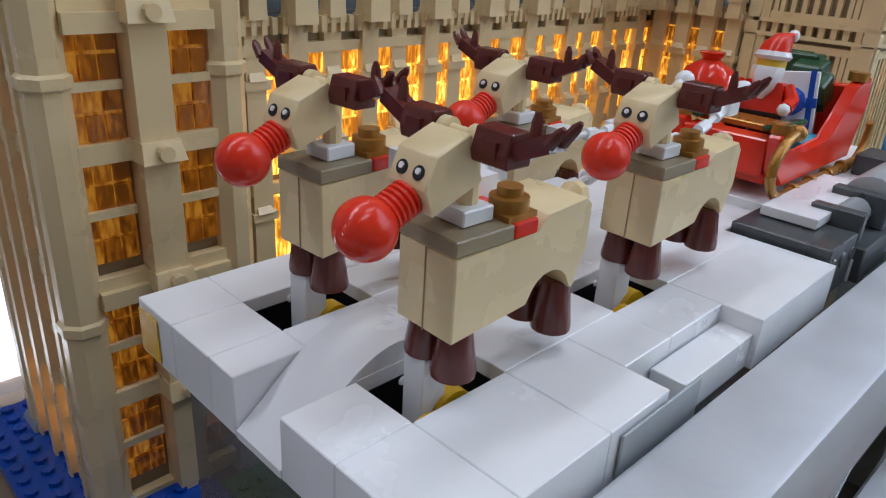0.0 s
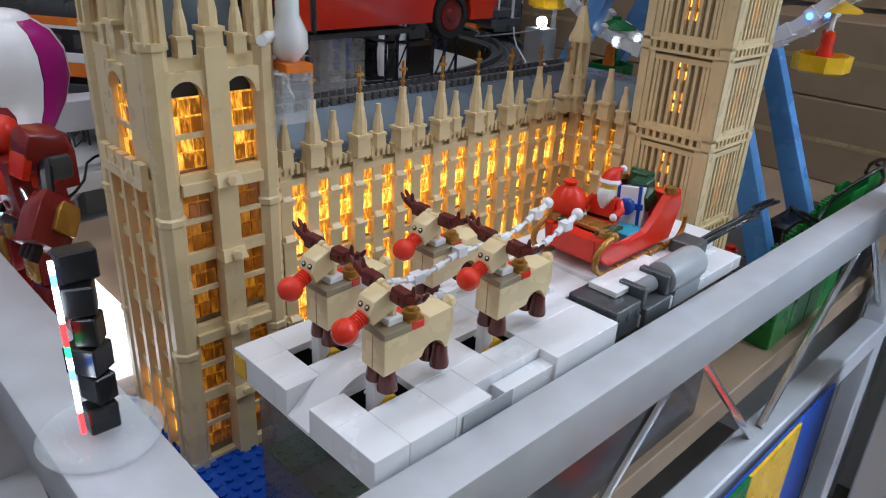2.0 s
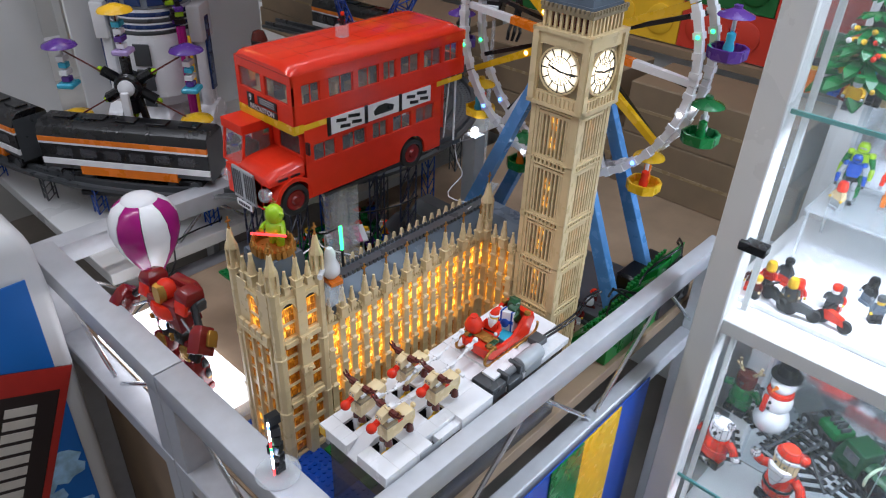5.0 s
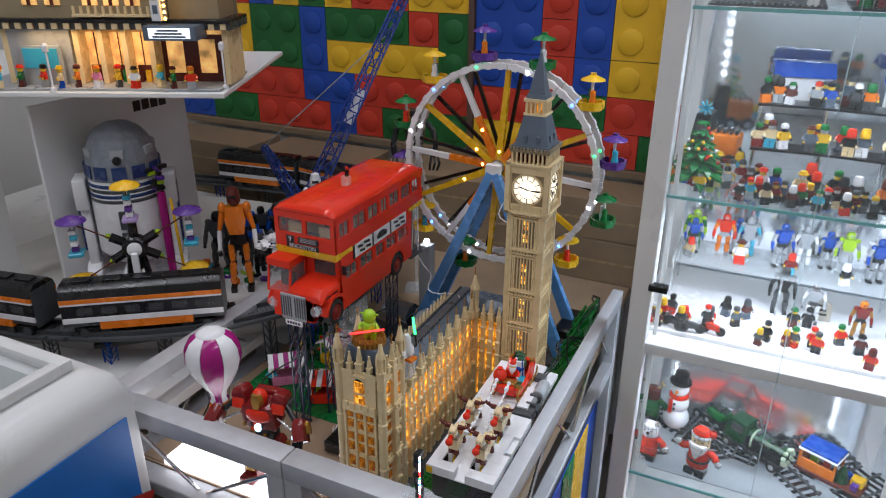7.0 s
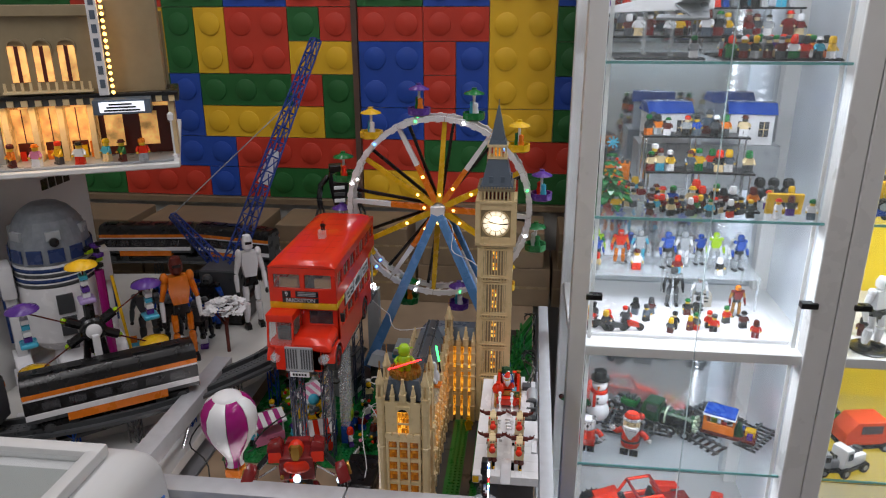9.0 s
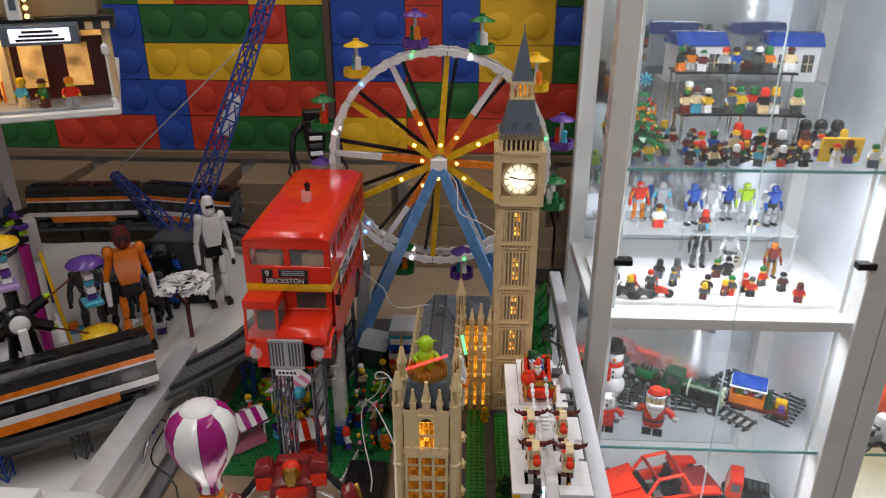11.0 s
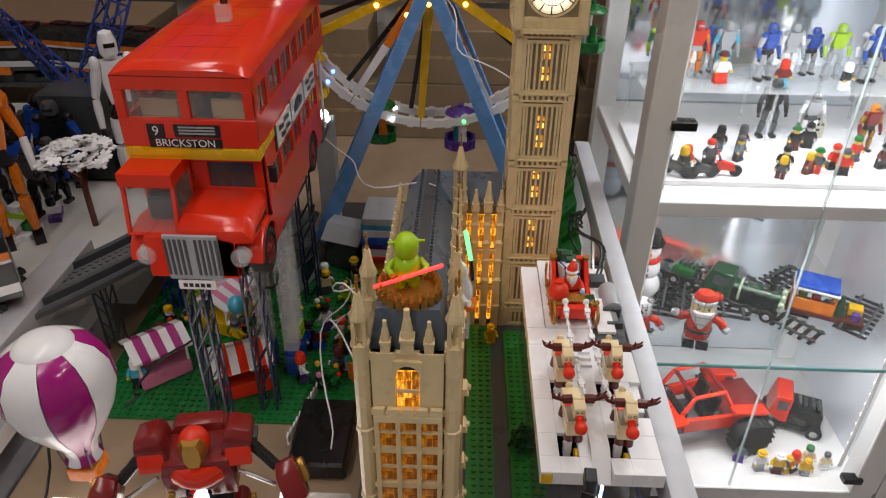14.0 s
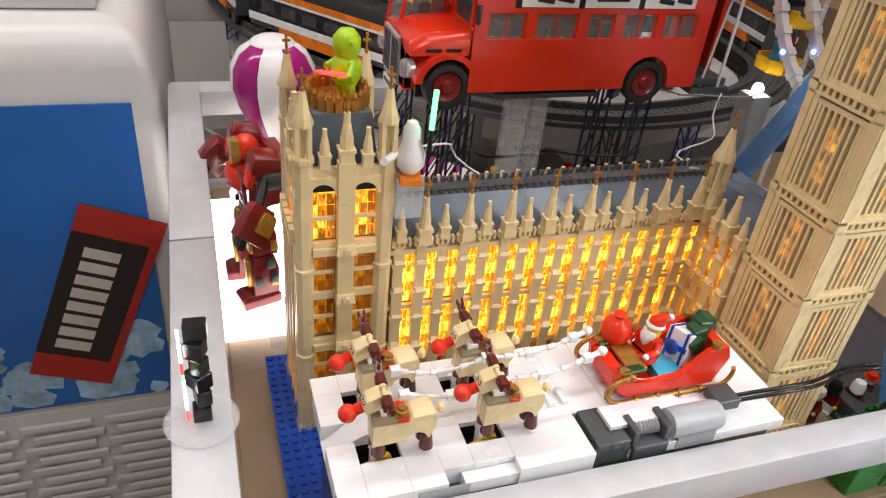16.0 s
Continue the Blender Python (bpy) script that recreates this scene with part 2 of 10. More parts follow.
def solo(name, bm, material, label, category, at=(0, 0, 0), rot=(0, 0, 0), kind="", group="", smooth=35, bevel=0.0, seg=1):
    """A thing of one mesh."""
    ob = part(name, bm, material, None, "", smooth, bevel, seg)
    ob.matrix_world = pose(*at, *rot)
    return tagged(ob, label, category, group, kind)


def B():
    return bmesh.new()


S = 0.008  # one stud
Z0 = 0.03  # table top

# ---------- the room ----------


def slab(name, x0, x1, y0, y1, z0, z1, material, kind="structure"):
    b = B()
    box(b, x0, x1, y0, y1, z0, z1)
    return solo(name, b, material, "", "", kind=kind)


slab("floor", -2.6, 0.9, -1.9, 2.0, -0.65, -0.55, FLOORM)
slab("ceiling", -2.6, 0.9, -1.9, 2.0, 2.1, 2.2, CEIL)
slab("wall_east", 0.76, 0.86, -1.9, 2.0, -0.55, 2.1, WALLW)
slab("wall_west", -2.7, -2.6, -1.9, 2.0, -0.55, 2.1, WALLW)
slab("wall_south", -2.6, 0.76, -2.0, -1.9, -0.55, 2.1, WALLW)
slab("wall_north", -2.6, 0.76, 2.0, 2.1, -0.55, 2.1, WALLW)

# printed mural of giant toy bricks: rows of (studs wide, colour), one row is one stud high
CELL = 0.0885
MU = {"r": RED_B, "b": BLU_B, "g": GRN_B, "y": YEL_B}


def mural(y_left, z_low, rows, label):
    t = thing("brick_mural", (0.757, y_left, z_low), label, "wall mural", kind="structure")
    studs = {}
    for k, row in enumerate(rows):
        y = 0.0
        for n, h, c in row:
            if c != ".":
                b = B()
                box(b, -0.006, 0, -(y + n) * CELL + 0.001, -y * CELL - 0.001, k * CELL + 0.001, (k + h) * CELL - 0.001)
                for i in range(n):
                    for j in range(h):
                        turned(b, [(0.030, -0.006), (0.030, -0.009), (0.027, -0.0105), (0, -0.0108)], (0, -(y + i + 0.5) * CELL, (k + j + 0.5) * CELL), 20, "x")
                part("brick", b, MU[c], t, smooth=40)
            y += n
    return t


mural(1.60, 0.262, [
    [(3, 1, "b"), (2, 1, "g"), (3, 1, "r"), (1, 1, "b"), (1, 1, "r"), (3, 1, "g")],
    [(2, 1, "y"), (2, 1, "b"), (3, 1, "r"), (2, 1, "b"), (4, 1, "r")],
    [(2, 2, "r"), (2, 2, "g"), (1, 2, "y"), (2, 2, "g"), (1, 2, "b"), (4, 1, "y"), (1, 2, "g")],
    [(8, 0, "."), (3, 1, "g"), (1, 1, "r"), (1, 0, ".")],
    [(3, 2, "y"), (2, 2, "r"), (1, 2, "b"), (1, 2, "y"), (1, 2, "g"), (1, 2, "y"), (2, 2, "r"), (2, 1, "y")],
    [(11, 0, "."), (1, 1, "g"), (1, 1, "r")],
    [(4, 2, "g"), (3, 2, "r"), (2, 2, "g"), (2, 2, "b"), (2, 2, "r")],
    [],
    [(3, 2, "r"), (4, 2, "y"), (3, 2, "b"), (3, 2, "g")],
], "large printed wall mural of studded toy bricks in primary colours")
mural(0.432, 0.262, [
    [(2, 1, "y"), (3, 1, "r"), (3, 1, "g"), (4, 1, "r")],
    [(2, 1, "r"), (2, 1, "g"), (4, 1, "r"), (3, 1, "y")],
    [(2, 1, "b"), (1, 1, "r"), (1, 1, "b"), (2, 1, "y"), (3, 1, "g"), (3, 1, "b")],
    [(2, 2, "b"), (1, 1, "r"), (1, 2, "b"), (2, 4, "y"), (1, 1, "b"), (4, 2, "r")],
    [(2, 0, "."), (1, 1, "r"), (3, 0, "."), (1, 1, "g")],
    [(2, 1, "r"), (2, 1, "r"), (2, 0, "."), (1, 1, "g"), (4, 1, "y")],
    [(2, 2, "g"), (2, 2, "b"), (2, 0, "."), (3, 2, "b"), (3, 2, "r")],
    [(4, 0, "."), (2, 1, "r")],
    [(3, 2, "y"), (2, 2, "r"), (3, 2, "g"), (4, 2, "b")],
], "large printed wall mural of studded toy bricks in primary colours")
slab("trim_mural", 0.742, 0.7575, 0.4335, 0.4485, 0.262, 1.1, mat("dark_wood_trim", (0.10, 0.055, 0.040), 0.5, var=0.2, scale=30))
slab("trim_ledge", 0.735, 0.7575, -1.4, 1.6, 0.244, 0.260, CARTON)

# brown cartons stacked against the wall under the mural
def carton(y0, y1, z0, z1, x0=0.56):
    t = thing("carton", (x0, (y0 + y1) / 2, z0), "plain brown cardboard carton with taped flaps", "carton", "cartons under the mural")
    w, h, d = (y1 - y0) / 2, z1 - z0, 0.72 - x0
    b = B()
    box(b, 0, d, -w, w, 0, h)
    part("box_body", b, CARTON, t, bevel=0.002)
    b = B()
    box(b, -0.0006, 0, -w, w, h * 0.47, h * 0.53)
    part("tape", b, mat("packing_tape", (0.30, 0.22, 0.12), 0.25), t, "glossy brown tape")
    return t


y = 1.45
for w in (0.42, 0.38, 0.4, 0.36, 0.4):
    carton(y - w + 0.006, y, 0.03, 0.138)
    carton(y - w * 0.93, y - 0.012, 0.139, 0.238)
    y -= w

# ---------- tables ----------


def table(name, x0, x1, y0, y1, z, material, label):
    t = thing(name, ((x0 + x1) / 2, (y0 + y1) / 2, -0.55), label, "table")
    w, d, h = (x1 - x0) / 2, (y1 - y0) / 2, z + 0.55
    b = B()
    box(b, -w, w, -d, d, h - 0.02, h)
    part("tabletop", b, material, t, bevel=0.001)
    for sx in (-1, 1):
        for sy in (-1, 1):
            b = B()
            box(b, sx * (w - 0.05) - 0.02, sx * (w - 0.05) + 0.02, sy * (d - 0.05) - 0.02, sy * (d - 0.05) + 0.02, 0, h - 0.02)
            part("leg", b, CABW, t)
    return t


t_disp = table("display_table", -0.385, 0.735, -0.062, 0.52, Z0, WOODT, "low display table with a light brown board top")
b = B()
box(b, -0.5635, -0.5602, -0.289, 0.289, 0.02, 0.578)
part("front_board", b, WOODT, t_disp, "plain brown front board")
table("side_table", -0.33, 0.735, 0.535, 1.75, 0.075, CABW, "white display table carrying the train track")

# ---------- barrier round the table ----------


def fence(p, q, ztop, n, label, hw=0.017, gap=0.13):
    """A flat bar barrier between p and q: top bar, posts, zigzag rods and a lower bar."""
    p, q = Vector((*p, 0)), Vector((*q, 0))
    L = (q - p).length
    t = thing("barrier", (p.x, p.y, -0.55), label, "barrier", "barriers round the table", rot=(0, 0, math.degrees(math.atan2(q.y - p.y, q.x - p.x))))
    h = ztop + 0.55
    b = B()
    box(b, 0, L, -hw, hw, h - 0.03, h)
    part("top_bar", b, RAIL, t, bevel=0.0015, seg=2)
    b = B()
    box(b, 0, L, -hw, hw, h - gap - 0.025, h - gap)
    part("lower_bar", b, RAIL, t, bevel=0.0015)
    for k in range(n + 1):
        b = B()
        x = min(max(k * L / n, 0.014), L - 0.014)
        box(b, x - 0.014, x + 0.014, -hw + 0.001, hw - 0.001, 0, h - 0.03)
        part("post", b, RAIL, t, bevel=0.001)
    m = max(2, round(L / 0.15))
    for k in range(m):
        b = B()
        a0, a1 = (h - 0.03, h - gap) if k % 2 == 0 else (h - gap, h - 0.03)
        bar(b, (k * L / m + 0.008, 0, a0), ((k + 1) * L / m - 0.008, 0, a1), 0.003, 8)
        part("rod", b, SILVER, t)
    return t


fence((-0.405, 0.545), (-0.405, 0.21), 0.155, 1, "grey aluminium barrier with a zigzag rod truss")
fence((-0.405, 0.208), (-0.405, -0.085), 0.155, 1, "grey aluminium barrier with a zigzag rod truss")
fence((-0.42, -0.0735), (0.300, -0.0800), 0.1475, 1, "grey aluminium barrier with a zigzag rod truss", 0.0105, 0.155)
fence((-0.42, 0.548), (-0.02, 0.548), 0.15, 1, "grey aluminium barrier with a zigzag rod truss")

# poster under the side barrier
b = B()
box(b, -0.40, 0.14, -0.0935, -0.0915, -0.5, -0.014)
solo("printed_banner", b, BLU_B, "blue printed banner hung on the barrier", "banner")
for k, (c, x0, x1) in enumerate(((GREEN, -0.10, -0.03), (YELLOW, -0.03, 0.06))):
    b = B()
    box(b, x0, x1, -0.0960, -0.0938, -0.25, -0.014)
    solo("printed_banner", b, c, "coloured printed banner hung on the barrier", "banner")

# ---------- glass showcases ----------


SIDEM = mat("frosted_side_panel", (0.78, 0.83, 0.88), 0.18, metal=0.3, var=0.14, scale=9)


def showcase(y1, y0, back, label):
    """A showcase whose glass front faces the walk: lacquered posts, shelves, glass."""
    x0, x1, zb, zt = 0.135, 0.52, -0.435, 1.35
    t = thing("showcase", (x0, (y0 + y1) / 2, -0.55), label, "showcase", "glass showcases")

    def P(name, a, material, lab="", bev=0.0015):
        b = B()
        box(b, a[0] - x0, a[1] - x0, a[2] - (y0 + y1) / 2, a[3] - (y0 + y1) / 2, a[4] + 0.55, a[5] + 0.55)
        return part(name, b, material, t, lab, bevel=bev)

    P("post", (x0, x0 + 0.04, y1 - 0.035, y1, zb, zt), CABW)
    P("post", (x0, x0 + 0.04, y0, y0 + 0.045, zb, zt), CABW)
    P("post", (x1 - 0.03, x1, y1 - 0.035, y1, zb, zt), CABW)
    P("post", (x1 - 0.03, x1, y0, y0 + 0.045, zb, zt), CABW)
    P("back_panel", (x1, x1 + 0.012, y0, y1, zb, zt), back)
    P("base", (x0 + 0.002, x1, y0 + 0.002, y1 - 0.002, zb - 0.03, zb + 0.0), CABW)
    P("top", (x0, x1, y0, y1, zt, zt + 0.02), CABW)
    P("shelf", (x0 + 0.006, x1 - 0.004, y0 + 0.005, y1 - 0.005, 0.110, 0.132), CABW, "white lacquered shelf")
    for z in (0.70, 0.405, -0.165, 1.0):
        s = P("glass_shelf", (x0 + 0.015, x1 - 0.004, y0 + 0.046, y1 - 0.036, z, z + 0.005), GLASS, "clear glass shelf", 0)
        b = B()
        box(b, 0.012, 0.0148, y0 + 0.046 - (y0 + y1) / 2, y1 - 0.036 - (y0 + y1) / 2, z + 0.55, z + 0.555)
        part("glass_rim", b, GEDGE, s, "green-tinted glass edge")
    for n, a in (("side_pane", (x0 + 0.04, x1 - 0.03, y1 - 0.012, y1 - 0.007, zb, zt)),
                 ("glass_door", (x0 + 0.004, x0 + 0.008, y0 + 0.046, (y0 + y1) / 2 - 0.001, zb + 0.004, zt)), ("glass_door", (x0 + 0.004, x0 + 0.008, (y0 + y1) / 2 + 0.001, y1 - 0.036, zb + 0.004, zt))):
        g = P(n, a, GLASS, "clear glass pane", 0)
        g.visible_shadow = False
    P("door_edge", (x0 + 0.0028, x0 + 0.0092, (y0 + y1) / 2 - 0.0006, (y0 + y1) / 2 + 0.0006, zb + 0.004, zt), DEDGE, "bright polished glass door edge", 0)
    P("side_panel", (x0 + 0.04, x1 - 0.03, y0 + 0.004, y0 + 0.012, zb, zt), SIDEM if back is MIRR else back, "side panel of the showcase")
    for yy in (y0 + 0.052, y1 - 0.045):
        for z in (0.245, -0.40, 0.93):
            P("hinge", (x0 - 0.006, x0 + 0.012, yy - 0.016, yy + 0.016, z - 0.006, z + 0.006), BLACK, "small black door hinge", 0.001)
        st = P("led_strip", (x0 + 0.041, x0 + 0.043, yy - 0.004, yy + 0.004, zb + 0.02, zt - 0.02), CABW, "white LED strip")
        b = B()
        for k in range(74):
            z = zb + 0.03 + k * 0.0238
            box(b, 0.0432, 0.0450, yy - 0.0026 - (y0 + y1) / 2, yy + 0.0026 - (y0 + y1) / 2, z + 0.5474, z + 0.5526)
        tagged(part("led_dots", b, LEDW, st, "row of tiny glowing white diodes"), kind="stuff")
    for sx in (x0 + 0.05, x1 - 0.05):
        for sy in (y0 + 0.06, y1 - 0.06):
            b = B()
            turned(b, [(0.018, 0.0), (0.028, 0.09)], (sx - x0, sy - (y0 + y1) / 2, 0), 14)
            part("leg", b, CABW, t)
    return t


MIRR = mat("mirror_back", (0.74, 0.79, 0.84), 0.045, metal=0.96, var=0.10, scale=10, bump=0)
YELB = mat("yellow_back_panel", (0.82, 0.60, 0.004), 0.45, var=0.08, scale=6)
showcase(-0.130, -0.640, MIRR, "white lacquered showcase with glass doors and lit shelves")
showcase(-0.642, -1.152, YELB, "white lacquered showcase with a yellow back and lit shelves")
for y0, y1 in ((-0.64, -0.13), (-1.152, -0.642)):
    for z, w in ((0.39, 2.2), (0.685, 1.5), (0.095, 1.6), (-0.18, 1.2), (0.98, 1.5)):
        lamp("showcase_led", pose(0.20, (y0 + y1) / 2, z, 0, 0, 0), w * 0.70, 0.03, 0.36, (0.82, 0.92, 1.0))

# ---------- the clock palace model ----------
palace = thing("palace_model", (-0.14, 0.08, Z0), "tan toy-brick model of a gothic palace with lit amber windows", "toy building")
PX, PY, PZ = -0.14, 0.08, Z0


def pal(name, bm, material, lab="", parent=None, **k):
    bmesh.ops.translate(bm, verts=bm.verts, vec=(-PX, -PY, -PZ))
    return part(name, bm, material, parent or palace, lab, **k)


GRASSP = mat("bright_green_plate", (0.012, 0.20, 0.03), 0.3)
b = B()
box(b, -0.352, 0.07, 0.0, 0.19, 0.03, 0.037)
pal("baseplate", b, DGREY, "dark grey studded base plates")
b = B()
for x0, x1, y0, y1 in ((-0.298, -0.018, 0.062, 0.090), (-0.298, -0.03, 0.012, 0.046)):
    box(b, x0, x1, y0, y1, 0.037, 0.0405)
    for i in range(int((x1 - x0) / S)):
        for j in range(int((y1 - y0) / S)):
            cyl(b, (x0 + (i + 0.5) * S, y0 + (j + 0.5) * S, 0.0405), 0.0024, 0.0017, seg=8)
pal("lawn", b, GRASSP, "bright green studded lawn plates", smooth=40)

# facade
FY = 0.106
WXE = -0.013
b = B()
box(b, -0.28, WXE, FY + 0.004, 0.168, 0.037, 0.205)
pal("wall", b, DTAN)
AM = B()
box(AM, -0.0055, 0.0055, -0.0008, 0, 0, 0.044)
for i in range(3):
    for j in range(5):
        box(AM, -0.0052 + i * 0.0036, -0.0052 + i * 0.0036 + 0.0031, -0.0018, -0.0008, 0.0006 + j * 0.0088, 0.0006 + j * 0.0088 + 0.0076)
am_mesh = mesh_of("window", AM, AMBER)
am_half = am_mesh.copy()
am_half.materials.clear()
am_half.materials.append(AMBERM)
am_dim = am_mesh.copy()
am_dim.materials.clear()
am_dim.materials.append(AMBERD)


def pinnacle_mesh(h, r):
    b = B()
    taper(b, 0, 0, 0, h * 0.30, r, r * 0.95)
    taper(b, 0, 0, h * 0.30, h * 0.36, r * 1.15, r * 1.15)
    turned(b, [(r * 0.95, h * 0.36), (r * 0.9, h * 0.55), (r * 0.55, h * 0.80), (r * 0.5, h * 0.8), (r * 0.45, h)], seg=10)
    return mesh_of("pinnacle", b, TAN, 30)


def cross_mesh(h):
    b = B()
    cyl(b, (0, 0, 0), 0.0009, h, seg=6)
    box(b, -0.0026, 0.0026, -0.0008, 0.0008, h * 0.62, h * 0.62 + 0.0016)
    ball(b, (0, 0, h * 0.2), 0.0016, 8)
    return mesh_of("finial", b, GOLD, 40)


pin_big, pin_small, cross = pinnacle_mesh(0.036, 0.0046), pinnacle_mesh(0.026, 0.0034), cross_mesh(0.015)


def pier_mesh(h):
    """A stepped buttress with bands."""
    b = B()
    box(b, -0.0042, 0.0042, -0.0085, 0, 0, h * 0.42)
    box(b, -0.0040, 0.0040, -0.0066, 0, h * 0.42, h * 0.72)
    box(b, -0.0038, 0.0038, -0.0050, 0, h * 0.72, h)
    for f, d in ((0.2, 0.0098), (0.42, 0.0098), (0.58, 0.0078), (0.72, 0.0078), (0.86, 0.0064), (0.985, 0.0066)):
        box(b, -0.0050, 0.0050, -d, 0, h * f - 0.0016, h * f + 0.0016)
        taper(b, 0, -d * 0.6, h * f + 0.0016, h * f + 0.0042, 0.0034, 0.0026, d * 0.5, d * 0.2)
    return mesh_of("buttress", b, TAN)


pier = pier_mesh(0.168)
FX = [-0.25 + 0.032 * k for k in range(8)]
for x in FX:
    part("buttress", pier, None, palace, at=(x - PX, FY + 0.004 - PY, 0.037 - PZ))
    part("pinnacle", pin_big, None, palace, at=(x - PX, FY - 0.002 - PY, 0.2015 - PZ))
    part("finial", cross, None, palace, "gold cross finial", at=(x - PX, FY - 0.002 - PY, 0.2375 - PZ))
    for dx in (-0.016, ):
        part("buttress", pier, None, palace, at=(x + dx - PX, FY + 0.006 - PY, 0.037 - PZ))
        part("pinnacle", pin_small, None, palace, at=(x + dx - PX, FY + 0.001 - PY, 0.203 - PZ))
    for dx in (-0.008, 0.008):
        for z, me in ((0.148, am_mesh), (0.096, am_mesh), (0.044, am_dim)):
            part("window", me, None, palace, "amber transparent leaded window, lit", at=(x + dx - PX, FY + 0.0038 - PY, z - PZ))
b = B()
for z in (0.0935, 0.1445, 0.1935, 0.040):
    box(b, -0.278, WXE, FY + 0.0005, FY + 0.0052, z - 0.0025, z + 0.0012)
for k in range(int(0.262 / 0.004)):
    box(b, -0.276 + k * 0.004, -0.274 + k * 0.004, FY - 0.001, FY + 0.003, 0.198, 0.2035)
pal("string_course", b, TAN)
# roof
b = B()
prof = [(FY + 0.003, 0.2035), (FY + 0.021, 0.2255), (0.147, 0.2255), (0.166, 0.2035)]
loft(b, [[(x, yy, z) for yy, z in prof] for x in (-0.278, 0.03)])
pal("roof", b, SAND, "sand-grey sloped roof")
b = B()
for k in range(49):
    x = -0.276 + k * 0.0062
    for yy in (FY + 0.021, 0.1445):
        box(b, x, x + 0.0034, yy, yy + 0.0025, 0.2256, 0.2300)
box(b, -0.278, 0.03, FY + 0.0255, 0.142, 0.2256, 0.2272)
pal("roof_crest", b, DGREY, "dark grey toothed ridge")
# back wall of the palace, plainer
b = B()
for k in range(22):
    x = -0.276 + k * 0.0135
    box(b, x, x + 0.006, 0.168, 0.173, 0.037, 0.2055)
    taper(b, x + 0.003, 0.171, 0.2055, 0.218, 0.0026, 0.0012)
pal("back_buttress", b, TAN)

# return wing between palace and clock tower
b = B()
box(b, WXE, 0.03, 0.056, 0.168, 0.037, 0.207)
pal("wall", b, DTAN)
for k, yy in enumerate((0.064, 0.078, 0.092)):
    for z in (0.150, 0.099, 0.046):
        part("window", am_half, None, palace, "amber transparent leaded window, lit", at=(WXE - 0.0002 - PX, yy - PY, z - PZ), rot=(0, 0, -90))
for yy in (0.057, 0.071, 0.085, 0.099):
    part("buttress", pier, None, palace, at=(WXE - PX, yy - PY, 0.037 - PZ), rot=(0, 0, -90))
    part("pinnacle", pin_big if yy > 0.09 or yy == 0.071 else pin_small, None, palace, at=(WXE - 0.005 - PX, yy - PY, 0.2015 - PZ))
b = B()
loft(b, [[(x, yy, z) for x, z in ((WXE + 0.001, 0.207), (WXE + 0.017, 0.226), (0.03, 0.226), (0.03, 0.207))] for yy in (0.056, FY + 0.02)])
pal("roof", b, SAND, "sand-grey sloped roof")
for z in (0.094, 0.1455):
    b = B()
    box(b, WXE - 0.0042, WXE - 0.0005, 0.058, 0.0985, z - 0.0022, z + 0.0026)
    pal("stone_band", b, TAN, bevel=0.0002)
# open lantern turret in the corner
b = B()
for a in range(8):
    an = a * math.pi / 4
    box(b, WXE - 0.002 + 0.0062 * math.cos(an) - 0.0013, WXE - 0.002 + 0.0062 * math.cos(an) + 0.0013, FY - 0.003 + 0.0062 * math.sin(an) - 0.0013, FY - 0.003 + 0.0062 * math.sin(an) + 0.0013, 0.203, 0.252)
turned(b, [(0.0085, 0.226), (0.0085, 0.229)], (WXE - 0.002, FY - 0.003, 0), 8)
turned(b, [(0.0085, 0.252), (0.0085, 0.255), (0.0055, 0.262), (0.002, 0.277)], (WXE - 0.002, FY - 0.003, 0), 8)
pal("lantern_turret", b, TAN)
part("finial", cross, None, palace, "gold cross finial", at=(WXE - 0.002 - PX, FY - 0.003 - PY, 0.277 - PZ))

# end pavilion
VX0, VX1, VY0, VY1 = -0.336, -0.277, 0.100, 0.1715
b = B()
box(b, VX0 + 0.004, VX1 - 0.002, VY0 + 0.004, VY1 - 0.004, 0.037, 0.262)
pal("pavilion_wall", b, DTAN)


def arch_window(w, h, nx, nz, lit):
    b = B()
    box(b, -w / 2, w / 2, -0.0012, 0, 0, h)
    px, pz = w / nx, h / nz
    for i in range(nx):
        for j in range(nz):
            box(b, -w / 2 + i * px + 0.0004, -w / 2 + (i + 1) * px - 0.0004, -0.0024, -0.0012, j * pz + 0.0006, (j + 1) * pz - 0.0006)
    return mesh_of("window", b, AMBERM if lit else AMBERD)


def arch_frame(w, h, d):
    """A round-headed opening's head block."""
    b = B()
    n = 10
    r = w / 2
    outer = [(-r - 0.002, 0), (-r - 0.002, r + 0.004), (r + 0.002, r + 0.004), (r + 0.002, 0), (r, 0)] + [(r * math.cos(math.pi * k / n), r * math.sin(math.pi * k / n)) for k in range(1, n)] + [(-r, 0)]
    prism(b, outer, -d, 0)
    return mesh_of("arch", b, TAN)


def glazing_bar(w, z):
    b = B()
    box(b, -w / 2, w / 2, -0.0040, -0.0022, z - 0.0013, z + 0.0013)
    return mesh_of("glazing_bar", b, TAN)


